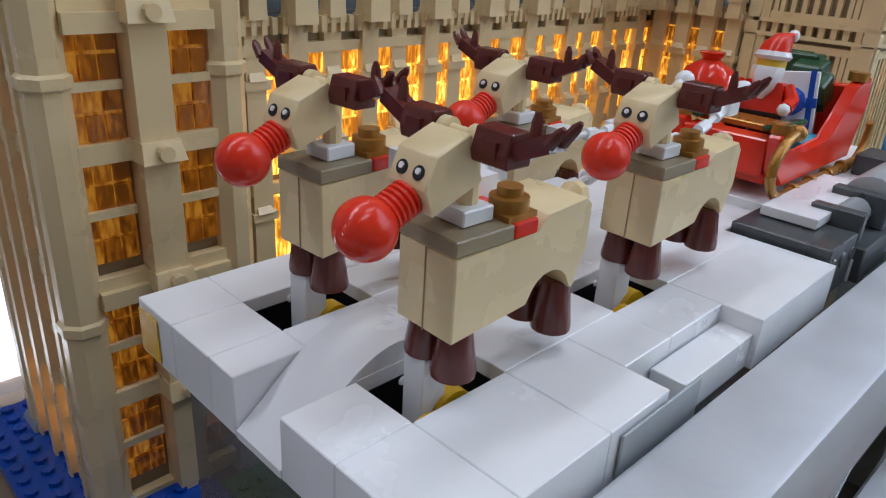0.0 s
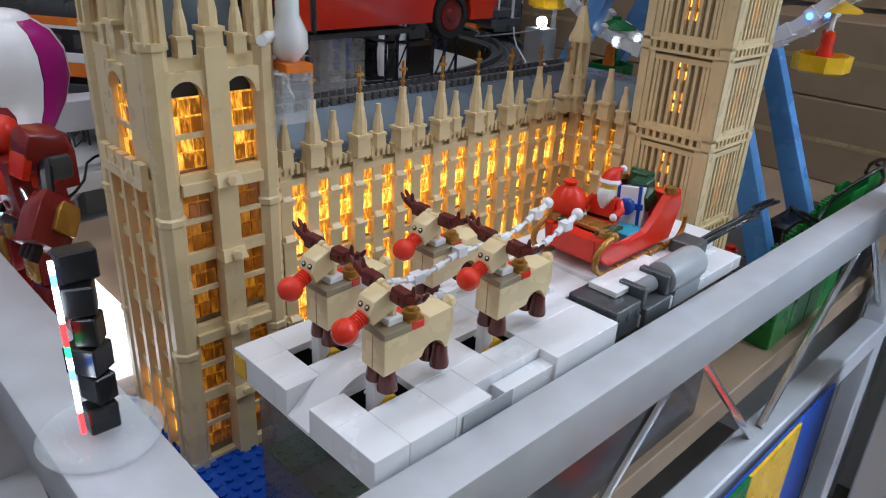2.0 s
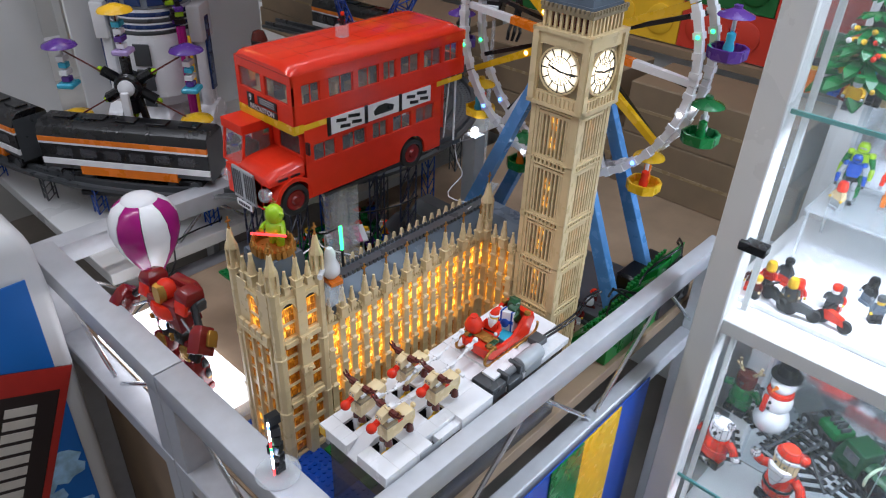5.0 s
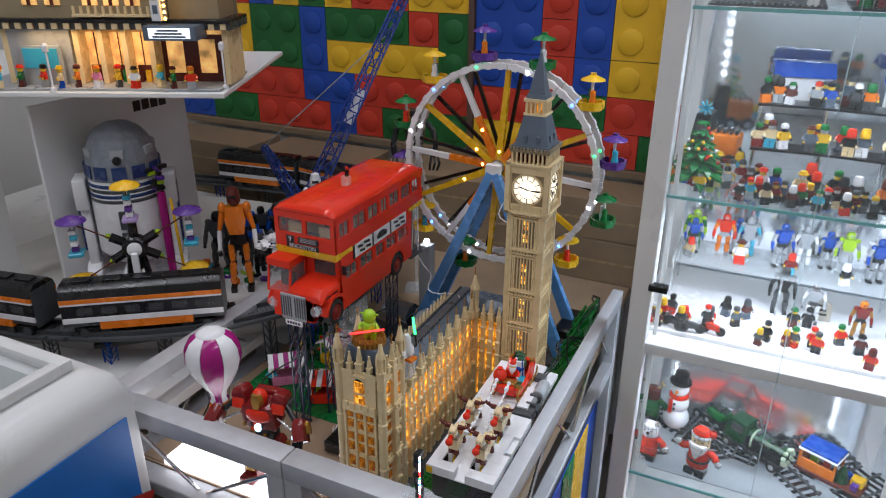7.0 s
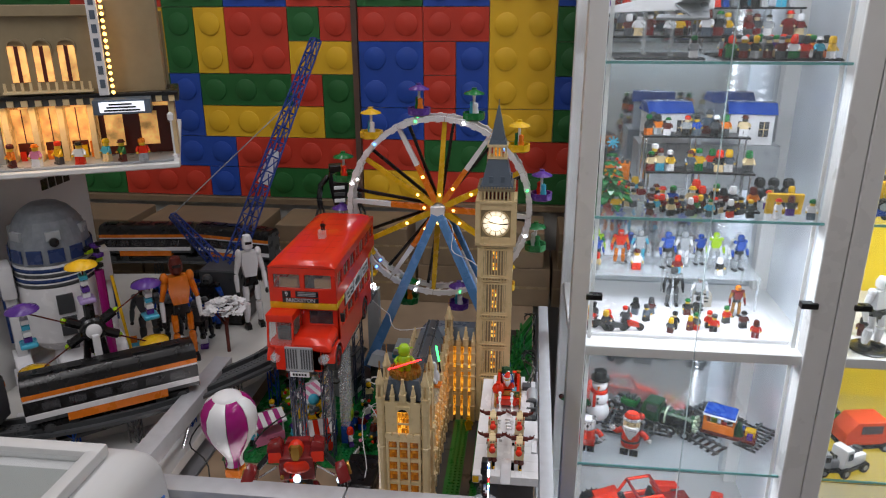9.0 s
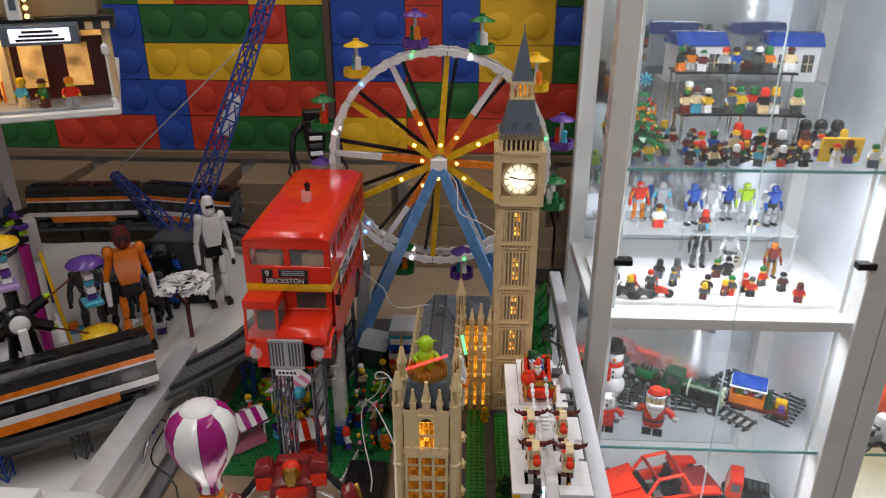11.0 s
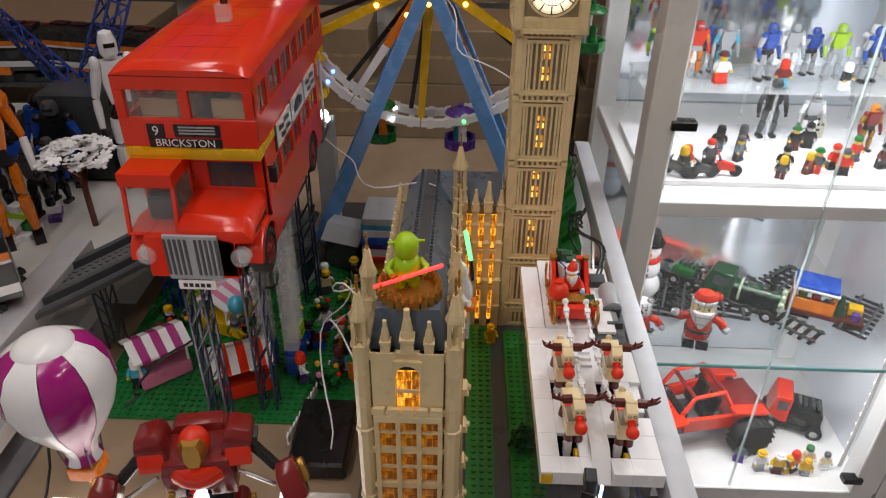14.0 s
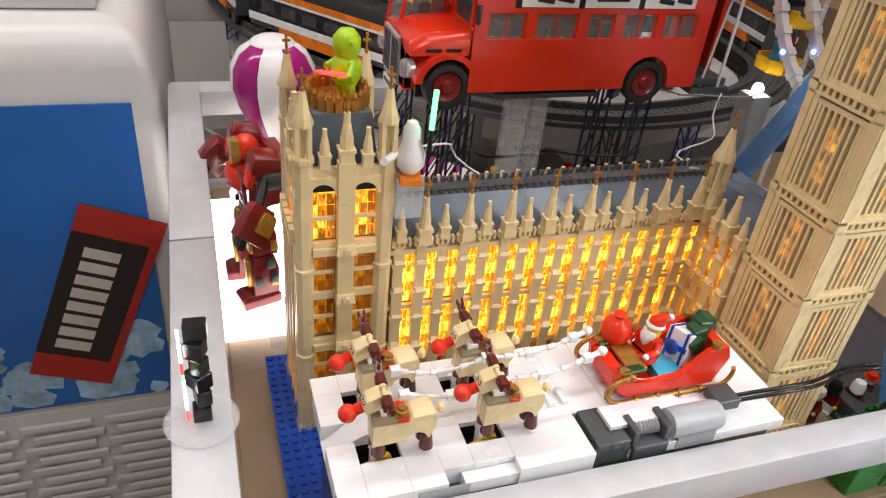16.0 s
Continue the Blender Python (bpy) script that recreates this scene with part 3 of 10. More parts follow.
mid_bar = glazing_bar(0.0165, 0.0165)
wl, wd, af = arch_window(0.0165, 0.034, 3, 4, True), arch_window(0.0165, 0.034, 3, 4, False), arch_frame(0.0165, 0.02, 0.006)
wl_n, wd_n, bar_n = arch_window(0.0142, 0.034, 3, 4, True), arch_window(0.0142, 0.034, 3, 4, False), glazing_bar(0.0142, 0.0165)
# flat black plate: the shadow under the arch head, put in as colour
arch_shade_mesh = B()
box(arch_shade_mesh, -0.009, 0.009, -0.0008, 0, 0, 0.012)
arch_shade_mesh = mesh_of("arch_shadow_gap", arch_shade_mesh, BLACK)
corner_b = B()
turned(corner_b, [(0.0078, 0.0), (0.0078, 0.003), (0.0066, 0.004), (0.0066, 0.075), (0.0074, 0.076), (0.0074, 0.079), (0.0064, 0.080), (0.0064, 0.15), (0.0074, 0.151), (0.0074, 0.154), (0.0062, 0.155), (0.0062, 0.232), (0.0072, 0.233), (0.0072, 0.236)], seg=8, ph=math.pi / 8)
corner_mesh = mesh_of("corner_turret", corner_b, TAN, 30)
lb = B()
for a in range(4):
    an = a * math.pi / 2 + math.pi / 4
    box(lb, 0.0052 * math.cos(an) - 0.0014, 0.0052 * math.cos(an) + 0.0014, 0.0052 * math.sin(an) - 0.0014, 0.0052 * math.sin(an) + 0.0014, 0, 0.022)
turned(lb, [(0.0068, 0.022), (0.0068, 0.0245), (0.0045, 0.03), (0.0022, 0.043)], seg=8)
cyl(lb, (0, 0, 0), 0.0016, 0.023, seg=6)
lantern_mesh = mesh_of("open_lantern", lb, TAN, 30)
for x, yy in ((VX0 + 0.003, VY0 + 0.003), (VX1 - 0.003, VY0 + 0.003), (VX0 + 0.003, VY1 - 0.003), (VX1 - 0.003, VY1 - 0.003)):
    part("corner_turret", corner_mesh, None, palace, at=(x - PX, yy - PY, 0.037 - PZ))
    part("open_lantern", lantern_mesh, None, palace, at=(x - PX, yy - PY, 0.272 - PZ))
    part("finial", cross, None, palace, "gold cross finial", at=(x - PX, yy - PY, 0.314 - PZ))
VW = [0.050, 0.088, 0.133, 0.171, 0.2135]
# front (two bays) and end (one wide bay with an oriel)
for bx in (-0.3215, -0.2945):
    for k, z in enumerate(VW):
        win = part("window", wl if k == 4 else wd, None, palace, "amber transparent leaded window", at=(bx - PX, VY0 + 0.0037 - PY, z - PZ))
        part("glazing_bar", mid_bar, None, win, "tan glazing bar")
    part("arch_gap", arch_shade_mesh, None, palace, "black plate standing for the shade under the arch", at=(bx - PX, VY0 + 0.0034 - PY, 0.2480 - PZ))
    part("arch", af, None, palace, at=(bx - PX, VY0 + 0.0036 - PY, 0.2475 - PZ))
b = B()
for z in (0.0415, 0.086, 0.127, 0.169, 0.2095):
    box(b, VX0 + 0.008, VX1 - 0.008, VY0 - 0.0005, VY0 + 0.0035, z - 0.004, z + 0.002)
for z in (0.127, 0.2095):
    box(b, VX0 + 0.008, VX1 - 0.008, VY0 - 0.003, VY0 + 0.0035, z - 0.0075, z - 0.002)
box(b, VX0 + 0.008, VX1 - 0.008, VY0 + 0.0004, VY0 + 0.0036, 0.258, 0.266)
pal("string_course", b, TAN)
b = B()
xm = (VX0 + VX1) / 2
for z0, z1, d in ((0.037, 0.125, 0.0065), (0.125, 0.208, 0.0052), (0.208, 0.270, 0.004)):
    box(b, xm - 0.0055, xm + 0.0055, VY0 - d, VY0 + 0.0036, z0, z1)
for z in (0.082, 0.123, 0.165, 0.205):
    taper(b, xm, VY0 - 0.003, z, z + 0.006, 0.0068, 0.006, 0.006, 0.004)
    cyl(b, (xm, VY0 - 0.0105, z + 0.003), 0.0024, 0.003, "y", 10)
pal("central_buttress", b, TAN)
for x, me in ((xm, pin_big), (xm - 0.0135, pin_small), (xm + 0.0135, pin_small)):
    part("pinnacle", me, None, palace, at=(x - PX, VY0 + 0.001 - PY, 0.266 - PZ))
part("finial", cross, None, palace, "gold cross finial", at=(xm - PX, VY0 + 0.001 - PY, 0.302 - PZ))
ym = (VY0 + VY1) / 2
for k, z in enumerate(VW):
    for dy in ((0,) if k == 4 else (-0.0155, 0, 0.0155)):
        win = part("window", wl if k == 4 else (wl_n if k == 0 else wd_n), None, palace, "amber transparent leaded window", at=(VX0 + 0.0037 - PX, ym + dy - PY, z - PZ), rot=(0, 0, -90))
        part("glazing_bar", mid_bar if k == 4 else bar_n, None, win, "tan glazing bar")
part("arch_gap", arch_shade_mesh, None, palace, "black plate standing for the shade under the arch", at=(VX0 + 0.0034 - PX, ym - PY, 0.248 - PZ), rot=(0, 0, -90))
part("arch", af, None, palace, at=(VX0 + 0.0036 - PX, ym - PY, 0.2475 - PZ), rot=(0, 0, -90))
b = B()
for z in (0.0415, 0.086, 0.129, 0.169, 0.2095):
    box(b, VX0 - 0.0005, VX0 + 0.0035, VY0 + 0.008, VY1 - 0.008, z - 0.004, z + 0.002)
box(b, VX0 - 0.0058, VX0 + 0.0035, ym - 0.025, ym + 0.025, 0.2035, 0.209)
box(b, VX0 - 0.0045, VX0 + 0.0035, ym - 0.021, ym + 0.021, 0.209, 0.2125)
for dy in (-0.021, -0.0105, 0.0, 0.0105, 0.021):
    box(b, VX0 - 0.0055, VX0 - 0.002, ym + dy - 0.004, ym + dy + 0.004, 0.209, 0.2165)
for dy in (-0.0238, -0.0078, 0.0078, 0.0238):
    box(b, VX0 - 0.0028, VX0 + 0.0036, ym + dy - 0.0018, ym + dy + 0.0018, 0.037, 0.206)
for dy in (-0.0172, 0.0172):
    box(b, VX0 - 0.001, VX0 + 0.0036, ym + dy - 0.0085, ym + dy + 0.0085, 0.2095, 0.266)
box(b, VX0 + 0.0004, VX0 + 0.0036, VY0 + 0.008, VY1 - 0.008, 0.258, 0.266)
pal("oriel", b, TAN)
for dy, me in ((0, pin_big), (-0.0152, pin_small), (0.0152, pin_small)):
    part("pinnacle", me, None, palace, at=(VX0 + 0.003 - PX, ym + dy - PY, 0.266 - PZ))
b = B()
taper(b, xm, ym, 0.262, 0.296, 0.022, 0.0185, 0.0275, 0.022)
pal("pavilion_roof", b, SAND, "sand-grey steep roof")
b = B()
for k in range(22):
    a = 2 * math.pi * k / 22
    cx, cy = xm + 0.0185 * math.cos(a), ym + 0.021 * math.sin(a)
    box(b, cx - 0.0022, cx + 0.0022, cy - 0.0022, cy + 0.0022, 0.296, 0.3035)
    turned(b, [(0.0016, 0.3035), (0.0022, 0.3055), (0.0005, 0.309)], (cx, cy, 0), 6)
turned(b, [(0.019, 0.296), (0.019, 0.2985)], (xm, ym, 0), 18)
pal("roof_railing", b, GOLD, "gold cresting round the roof")
b = B()
for x, yy in ((VX0, VY0), (VX1 - 0.006, VY0), (VX0, VY1 - 0.006)):
    loft(b, [[(x + 0.003 + sx * 0.009, yy + 0.003 + sy * 0.009, 0.037) for sx, sy in ((-1, -1), (1, -1), (1, 1), (-1, 1))], [(x + 0.003 + sx * 0.006, yy + 0.003 + sy * 0.006, 0.045) for sx, sy in ((-1, -1), (1, -1), (1, 1), (-1, 1))]])
pal("plinth", b, GREY, "light grey corner plinths")

# blue water plate beside the palace
b = B()
box(b, -0.356, -0.300, -0.005, 0.187, Z0 + 0.0072, Z0 + 0.0115)
for i in range(7):
    for j in range(24):
        cyl(b, (-0.356 + (i + 0.5) * S, -0.005 + (j + 0.5) * S, Z0 + 0.0115), 0.0024, 0.0017, seg=8)
pal("water_plate", b, BLUE, "bright blue studded water plates", smooth=40)

# clock tower
TX, TY, TW = 0.0155, 0.0205, 0.0315
tower = thing("clock_tower_model", (TX, TY, Z0), "tall tan toy-brick clock tower with lit dials and grey spire", "toy tower")


def tow(name, bm, material, lab="", parent=None, **k):
    bmesh.ops.translate(bm, verts=bm.verts, vec=(0, 0, -Z0))
    return part(name, bm, material, parent or tower, lab, **k)


LEV = [0.037, 0.072, 0.138, 0.2035, 0.2635, 0.337, 0.402]
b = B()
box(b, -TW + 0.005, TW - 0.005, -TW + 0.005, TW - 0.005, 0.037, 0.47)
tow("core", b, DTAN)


def stage_mesh(h):
    """One face of a shaft stage: corner piers, slats, a toothed band on top."""
    b = B()
    w = TW
    for sx in (-1, 1):
        box(b, sx * (w - 0.0055) - 0.0055, sx * (w - 0.0055) + 0.0055, -0.0058, 0, 0, h - 0.0078)
        box(b, sx * (w - 0.013) - 0.0012, sx * (w - 0.013) + 0.0012, -0.005, 0, 0.002, h - 0.011)
    box(b, -w + 0.010, w - 0.010, -0.0052, 0, 0, 0.0035)
    box(b, -w + 0.010, w - 0.010, -0.0052, 0, h - 0.014, h - 0.0105)
    box(b, -w, w, -0.0066, 0, h - 0.0085, h - 0.0066)
    for k in range(9):
        x = (k - 4) * 0.0056
        box(b, x - 0.0014, x + 0.0014, -0.0056, 0, h - 0.0066, h - 0.0018)
    for sx in (-1, 1):
        box(b, sx * (w - 0.003) - 0.0032, sx * (w - 0.003) + 0.0032, -0.0068, 0, h - 0.0066, h - 0.0018)
    box(b, -w, w, -0.0068, 0, h - 0.0018, h)
    return mesh_of("stage_face", b, TAN)


slit = B()
for x in (-0.0026, 0.0026):
    for z_ in (0.011, 0.019, 0.033, 0.041):
        box(slit, x - 0.0009, x + 0.0009, -0.0012, 0, z_, z_ + 0.0055)
slit = mesh_of("lit_slit", slit, AMBER)
for z0, z1 in zip(LEV, LEV[1:]):
    me = stage_mesh(z1 - z0)
    slat = B()
    box(slat, -0.0011, 0.0011, -0.0046, 0, 0.003, z1 - z0 - 0.012)
    slat = mesh_of("slat", slat, TAN)
    for a in range(4):
        st = part("stage_face", me, None, tower, at=((TW - 0.0068) * math.sin(math.radians(a * 90)), -(TW - 0.0068) * math.cos(math.radians(a * 90)), z0 - Z0), rot=(0, 0, a * 90))
        for k in range(7):
            part("slat", slat, None, st, at=((k - 3) * 0.0052, 0, 0))
        if z1 - z0 > 0.05:
            part("lit_slit", slit, None, st, "amber windows lit from inside", at=(0, -0.0008, 0.002))
# clock stage
CW = 0.036
b = B()
box(b, -CW + 0.006, CW - 0.006, -CW + 0.006, CW - 0.006, 0.402, 0.478)
tow("clock_core", b, DTAN)
cf = B()
for sx in (-1, 1):
    box(cf, sx * (CW - 0.0045) - 0.0045, sx * (CW - 0.0045) + 0.0045, -0.0072, 0, 0.0, 0.0745)
    box(cf, sx * 0.0272 - 0.0012, sx * 0.0272 + 0.0012, -0.0062, 0, 0.006, 0.068)
box(cf, -CW + 0.009, CW - 0.009, -0.006, 0, 0.062, 0.0745)
box(cf, -CW + 0.009, CW - 0.009, -0.006, 0, 0.0, 0.012)
for k in range(9):
    box(cf, (k - 4) * 0.0056 - 0.0012, (k - 4) * 0.0056 + 0.0012, -0.0074, -0.006, 0.0, 0.010)
box(cf, -CW, CW, -0.0085, 0, 0.0745, 0.0785)
box(cf, -CW, CW, -0.0085, 0, -0.003, 0.001)
n = 28
ring_o, ring_i = [], []
rings = []
for y_, r_ in ((-0.0035, 0.0255), (-0.006, 0.0255), (-0.006, 0.0235), (-0.0035, 0.0235)):
    rings.append([(r_ * math.cos(2 * math.pi * k / n), y_, 0.0375 + r_ * math.sin(2 * math.pi * k / n)) for k in range(n)])
loft(cf, rings + [rings[0]], cap=False)
cf = mesh_of("clock_face_frame", cf, TAN)
cd = B()
turned(cd, [(0.0238, -0.0040), (0.0238, -0.0030), (0.0, -0.0029)], (0, 0, 0.0375), 28, "y")
cd = mesh_of("dial", cd, CLOCKM, 30)
ch = B()
for k in range(12):
    a = k * math.pi / 6
    box(ch, -0.0006, 0.0006, -0.0048, -0.0040, 0.0155, 0.0225, Matrix.Rotation(a, 3, "Y"), (0, -0.0044, 0))
for k in range(24):
    a = k * math.pi / 12
    box(ch, -0.00025, 0.00025, -0.0046, -0.0040, 0.007, 0.0155, Matrix.Rotation(a, 3, "Y"), (0, -0.0044, 0))
for r_ in (0.0145, 0.0228):
    rr = [[((r_ + d) * math.cos(2 * math.pi * k / 24), yy, (r_ + d) * math.sin(2 * math.pi * k / 24)) for k in range(24)] for d, yy in ((0, -0.0040), (0, -0.0047), (0.0006, -0.0047), (0.0006, -0.0040))]
    loft(ch, rr, cap=False)
bmesh.ops.translate(ch, verts=ch.verts, vec=(0, 0, 0.0375))
box(ch, -0.0011, 0.0011, -0.0056, -0.0049, 0.0365, 0.0515, Matrix.Rotation(radians(-75), 3, "Y"), (0, -0.005, 0.0375))
box(ch, -0.0009, 0.0009, -0.0064, -0.0057, 0.0360, 0.0580, Matrix.Rotation(radians(92), 3, "Y"), (0, -0.006, 0.0375))
ch = mesh_of("clock_hand", ch, BLACK)
for a in range(4):
    p = part("clock_frame", cf, None, tower, at=((CW - 0.0085) * math.sin(math.radians(a * 90)), -(CW - 0.0085) * math.cos(math.radians(a * 90)), 0.402 - Z0), rot=(0, 0, a * 90))
    d = part("dial", cd, None, p, "white dial lit from behind")
    part("clock_hand", ch, None, p, "black hands and numerals ring")
# belfry, roof, lantern, spire
b = B()
box(b, -0.029, 0.029, -0.029, 0.029, 0.478, 0.4805)
for k in range(9):
    for sx in (-1, 1):
        o = (k - 4) * 0.0068
        box(b, o - 0.0014, o + 0.0014, sx * 0.0285 - 0.0014, sx * 0.0285 + 0.0014, 0.4805, 0.497)
        box(b, sx * 0.0285 - 0.0014, sx * 0.0285 + 0.0014, o - 0.0014, o + 0.0014, 0.4805, 0.497)
tow("belfry", b, TAN)
b = B()
box(b, -0.0225, 0.0225, -0.0225, 0.0225, 0.4805, 0.497)
tow("belfry_core", b, BROWN)
b = B()
box(b, -0.0315, 0.0315, -0.0315, 0.0315, 0.497, 0.501)
for k in range(12):
    for sx in (-1, 1):
        o = (k - 5.5) * 0.0054
        box(b, o - 0.0016, o + 0.0016, sx * 0.0315 - 0.0014, sx * 0.0315 + 0.0014, 0.501, 0.505)
        box(b, sx * 0.0315 - 0.0014, sx * 0.0315 + 0.0014, o - 0.0016, o + 0.0016, 0.501, 0.505)
tow("cornice", b, DTAN, "dark tan toothed cornice")
b = B()
taper(b, 0, 0, 0.501, 0.507, 0.029, 0.028)
taper(b, 0, 0, 0.507, 0.551, 0.0265, 0.0165)
for sx in (-1, 1):
    box(b, sx * 0.010 - 0.003, sx * 0.010 + 0.003, -0.0262, -0.019, 0.512, 0.522)
    box(b, -0.0262, -0.019, sx * 0.010 - 0.003, sx * 0.010 + 0.003, 0.512, 0.522)
tow("lower_roof", b, SAND, "sand-grey steep roof")
b = B()
box(b, -0.0175, 0.0175, -0.0175, 0.0175, 0.551, 0.5545)
for k in range(5):
    for sx in (-1, 1):
        o = (k - 2) * 0.0066
        box(b, o - 0.0014, o + 0.0014, sx * 0.0145 - 0.0014, sx * 0.0145 + 0.0014, 0.5545, 0.5715)
        box(b, sx * 0.0145 - 0.0014, sx * 0.0145 + 0.0014, o - 0.0014, o + 0.0014, 0.5545, 0.5715)
box(b, -0.0178, 0.0178, -0.0178, 0.0178, 0.5715, 0.576)
tow("lantern", b, TAN)
b = B()
cyl(b, (0, 0, 0.5545), 0.006, 0.017)
tow("lantern_lamp", b, AMBERM, "warm glowing lamp")
b = B()
taper(b, 0, 0, 0.576, 0.582, 0.0155, 0.014)
taper(b, 0, 0, 0.582, 0.641, 0.0128, 0.0012)
cyl(b, (0, 0, 0.639), 0.0008, 0.012, seg=6)
tow("spire", b, SAND, "sand-grey pointed spire")

# ---------- one mesh of several materials ----------


class Multi:
    """Collects shapes with their materials into one mesh."""

    def __init__(self):
        self.bm, self.mats = bmesh.new(), []

    def add(self, material, fn, *a, **k):
        seen = set(self.bm.faces)
        fn(self.bm, *a, **k)
        if material not in self.mats:
            self.mats.append(material)
        i = self.mats.index(material)
        for f in self.bm.faces:
            if f not in seen:
                f.material_index = i
        return self

    def mesh(self, name, smooth=35, bevel=0.0):
        return mesh_of(name, self.bm, self.mats, smooth, bevel)


# ---------- the winter parade deck ----------
DZ = 0.155
deck = thing("parade_deck", (-0.2, -0.014, Z0), "long white toy-brick deck on a smoked stand, with leg slots", "toy display base")


def dk(name, bm, material, lab="", **k):
    bmesh.ops.translate(bm, verts=bm.verts, vec=(0.2, 0.014, -Z0))
    return part(name, bm, material, deck, lab, **k)


def white_block(x0, x1, y0, y1, z0=DZ - 0.0135, z1=DZ, material=WHITE, name="block", lab=""):
    b = B()
    box(b, x0 + 0.00004, x1 - 0.00004, y0 + 0.00004, y1 - 0.00004, z0, z1)
    return dk(name, b, material, lab, bevel=0.00022)


HOLES = ((-0.3245, -0.3005, -0.0376, -0.0220), (-0.3245, -0.3005, 0.0024, 0.0180), (-0.262, -0.238, -0.0376, -0.0220), (-0.262, -0.238, 0.0024, 0.0180))
# cells between the leg slots, laid as separate white tiles
XS = [-0.341, -0.3245, -0.3005, -0.262, -0.238, -0.190]
YS = [-0.062, -0.0376, -0.0220, 0.0024, 0.0180, 0.034]
for i in range(5):
    for j in range(5):
        x0, x1, y0, y1 = XS[i], XS[i + 1], YS[j], YS[j + 1]
        if i in (1, 3) and j in (1, 3):
            continue
        if i == 0 and j == 2:
            white_block(x0, x1, -0.0066, y1)
            continue
        if i == 3 and j == 0:
            y0 = -0.052
        if i == 2 and j == 0:
            white_block(x0, x0 + 0.02, y0, y1)
            white_block(x0 + 0.02, x1, -0.052, y1)
            continue
        white_block(x0, x1, y0, y1)
white_block(-0.270, -0.2345, -0.0605, -0.0523, DZ - 0.0135, DZ - 0.0045, WHITE, "ledge", "recessed ledge of the deck")
white_block(-0.2975, -0.268, -0.0628, -0.0621, DZ - 0.012, DZ - 0.002, GREY, "side_tile", "light grey side tile")
white_block(-0.3414, -0.3411, 0.0245, 0.0335, DZ - 0.0125, DZ - 0.002, YELLOW, "side_tile", "orange-yellow side tile")
# curved slope in the front notch
b = B()
prism(b, [(-0.341, DZ - 0.0135), (-0.341, DZ - 0.0118), (-0.3355, DZ - 0.0075)] + [(-0.3355 + 0.0215 * k / 8, DZ - 0.0075 + 0.0120 * math.sin(math.pi / 2 * k / 8)) for k in range(1, 9)] + [(-0.3055, DZ + 0.0036), (-0.2955, DZ + 0.0003), (-0.2955, DZ - 0.0132)], -0.0218, -0.0068)
dk("curved_slope", b, WHITE, "white curved slope brick", smooth=40)
# sleigh platform, strip and mechanism
white_block(-0.190, -0.165, -0.030, 0.0336)
white_block(-0.165, -0.060, 0.016, 0.034, DZ - 0.0135, DZ + 0.0005)
white_block(-0.165, -0.050, -0.041, 0.0155, DZ - 0.0135, DZ + 0.003)
white_block(-0.165, -0.050, -0.060, -0.0412, DZ - 0.0135, DZ - 0.006)
white_block(-0.176, -0.122, -0.0505, -0.0335, DZ + 0.0032, DZ + 0.0064, WHITE, "cover_plate", "white cover plate")
for k in range(4):
    white_block(-0.2205 + k * 0.009, -0.2165 + k * 0.009, -0.022, -0.012 + 0.001 * k, DZ, DZ + 0.0032, WHITE, "loose_plate", "small white plate")
b = B()
box(b, -0.188, -0.166, -0.0595, -0.0305, DZ - 0.0135, DZ + 0.0028)
for k in range(3):
    cyl(b, (-0.184 + k * 0.008, -0.0600, DZ - 0.003), 0.0026, 0.001, "y", 12)
dk("technic_block", b, DGREY, "dark grey beam with round holes", bevel=0.0004)
b = B()
for k in range(7):
    turned(b, [(0.0034, 0), (0.0046, 0.0009), (0.0034, 0.0018)], (-0.160 + k * 0.0023, -0.052, DZ + 0.003), 14, "x")
dk("worm_gear", b, GREY, "light grey worm gear")
b = B()
box(b, -0.1645, -0.140, -0.0625, -0.0440, DZ - 0.0135, DZ - 0.002)
box(b, -0.1645, -0.1605, -0.0595, -0.044, DZ - 0.002, DZ + 0.008)
box(b, -0.1435, -0.139, -0.0605, -0.043, DZ - 0.002, DZ + 0.009)
dk("gear_housing", b, DGREY, "dark grey gear housing", bevel=0.0005)
b = B()
turned(b, [(0.006, 0.0), (0.0092, 0.001), (0.0096, 0.006), (0.0096, 0.034), (0.0088, 0.037), (0.0, 0.037)], (-0.139, -0.0535, DZ + 0.004), 18, "x")
box(b, -0.132, -0.104, -0.0605, -0.0465, DZ - 0.0130, DZ + 0.0015)
dk("motor", b, GREY, "grey toy motor", smooth=30)
b = B()
box(b, -0.100, -0.084, -0.052, -0.036, DZ + 0.003, DZ + 0.011)
dk("plug", b, DGREY, "dark grey cable plug", bevel=0.0006)
b = B()
for off in (0.0, 0.004):
    tube(b, [(-0.084 + t * 0.022, -0.044 - off - 0.010 * math.sin(t * 0.9), DZ + 0.006 + 0.014 * math.sin(t * 0.8) * (1 - t / 9)) for t in [k * 0.5 for k in range(13)]], 0.0014)
dk("cable", b, BLACK, "black flat cable", smooth=60)
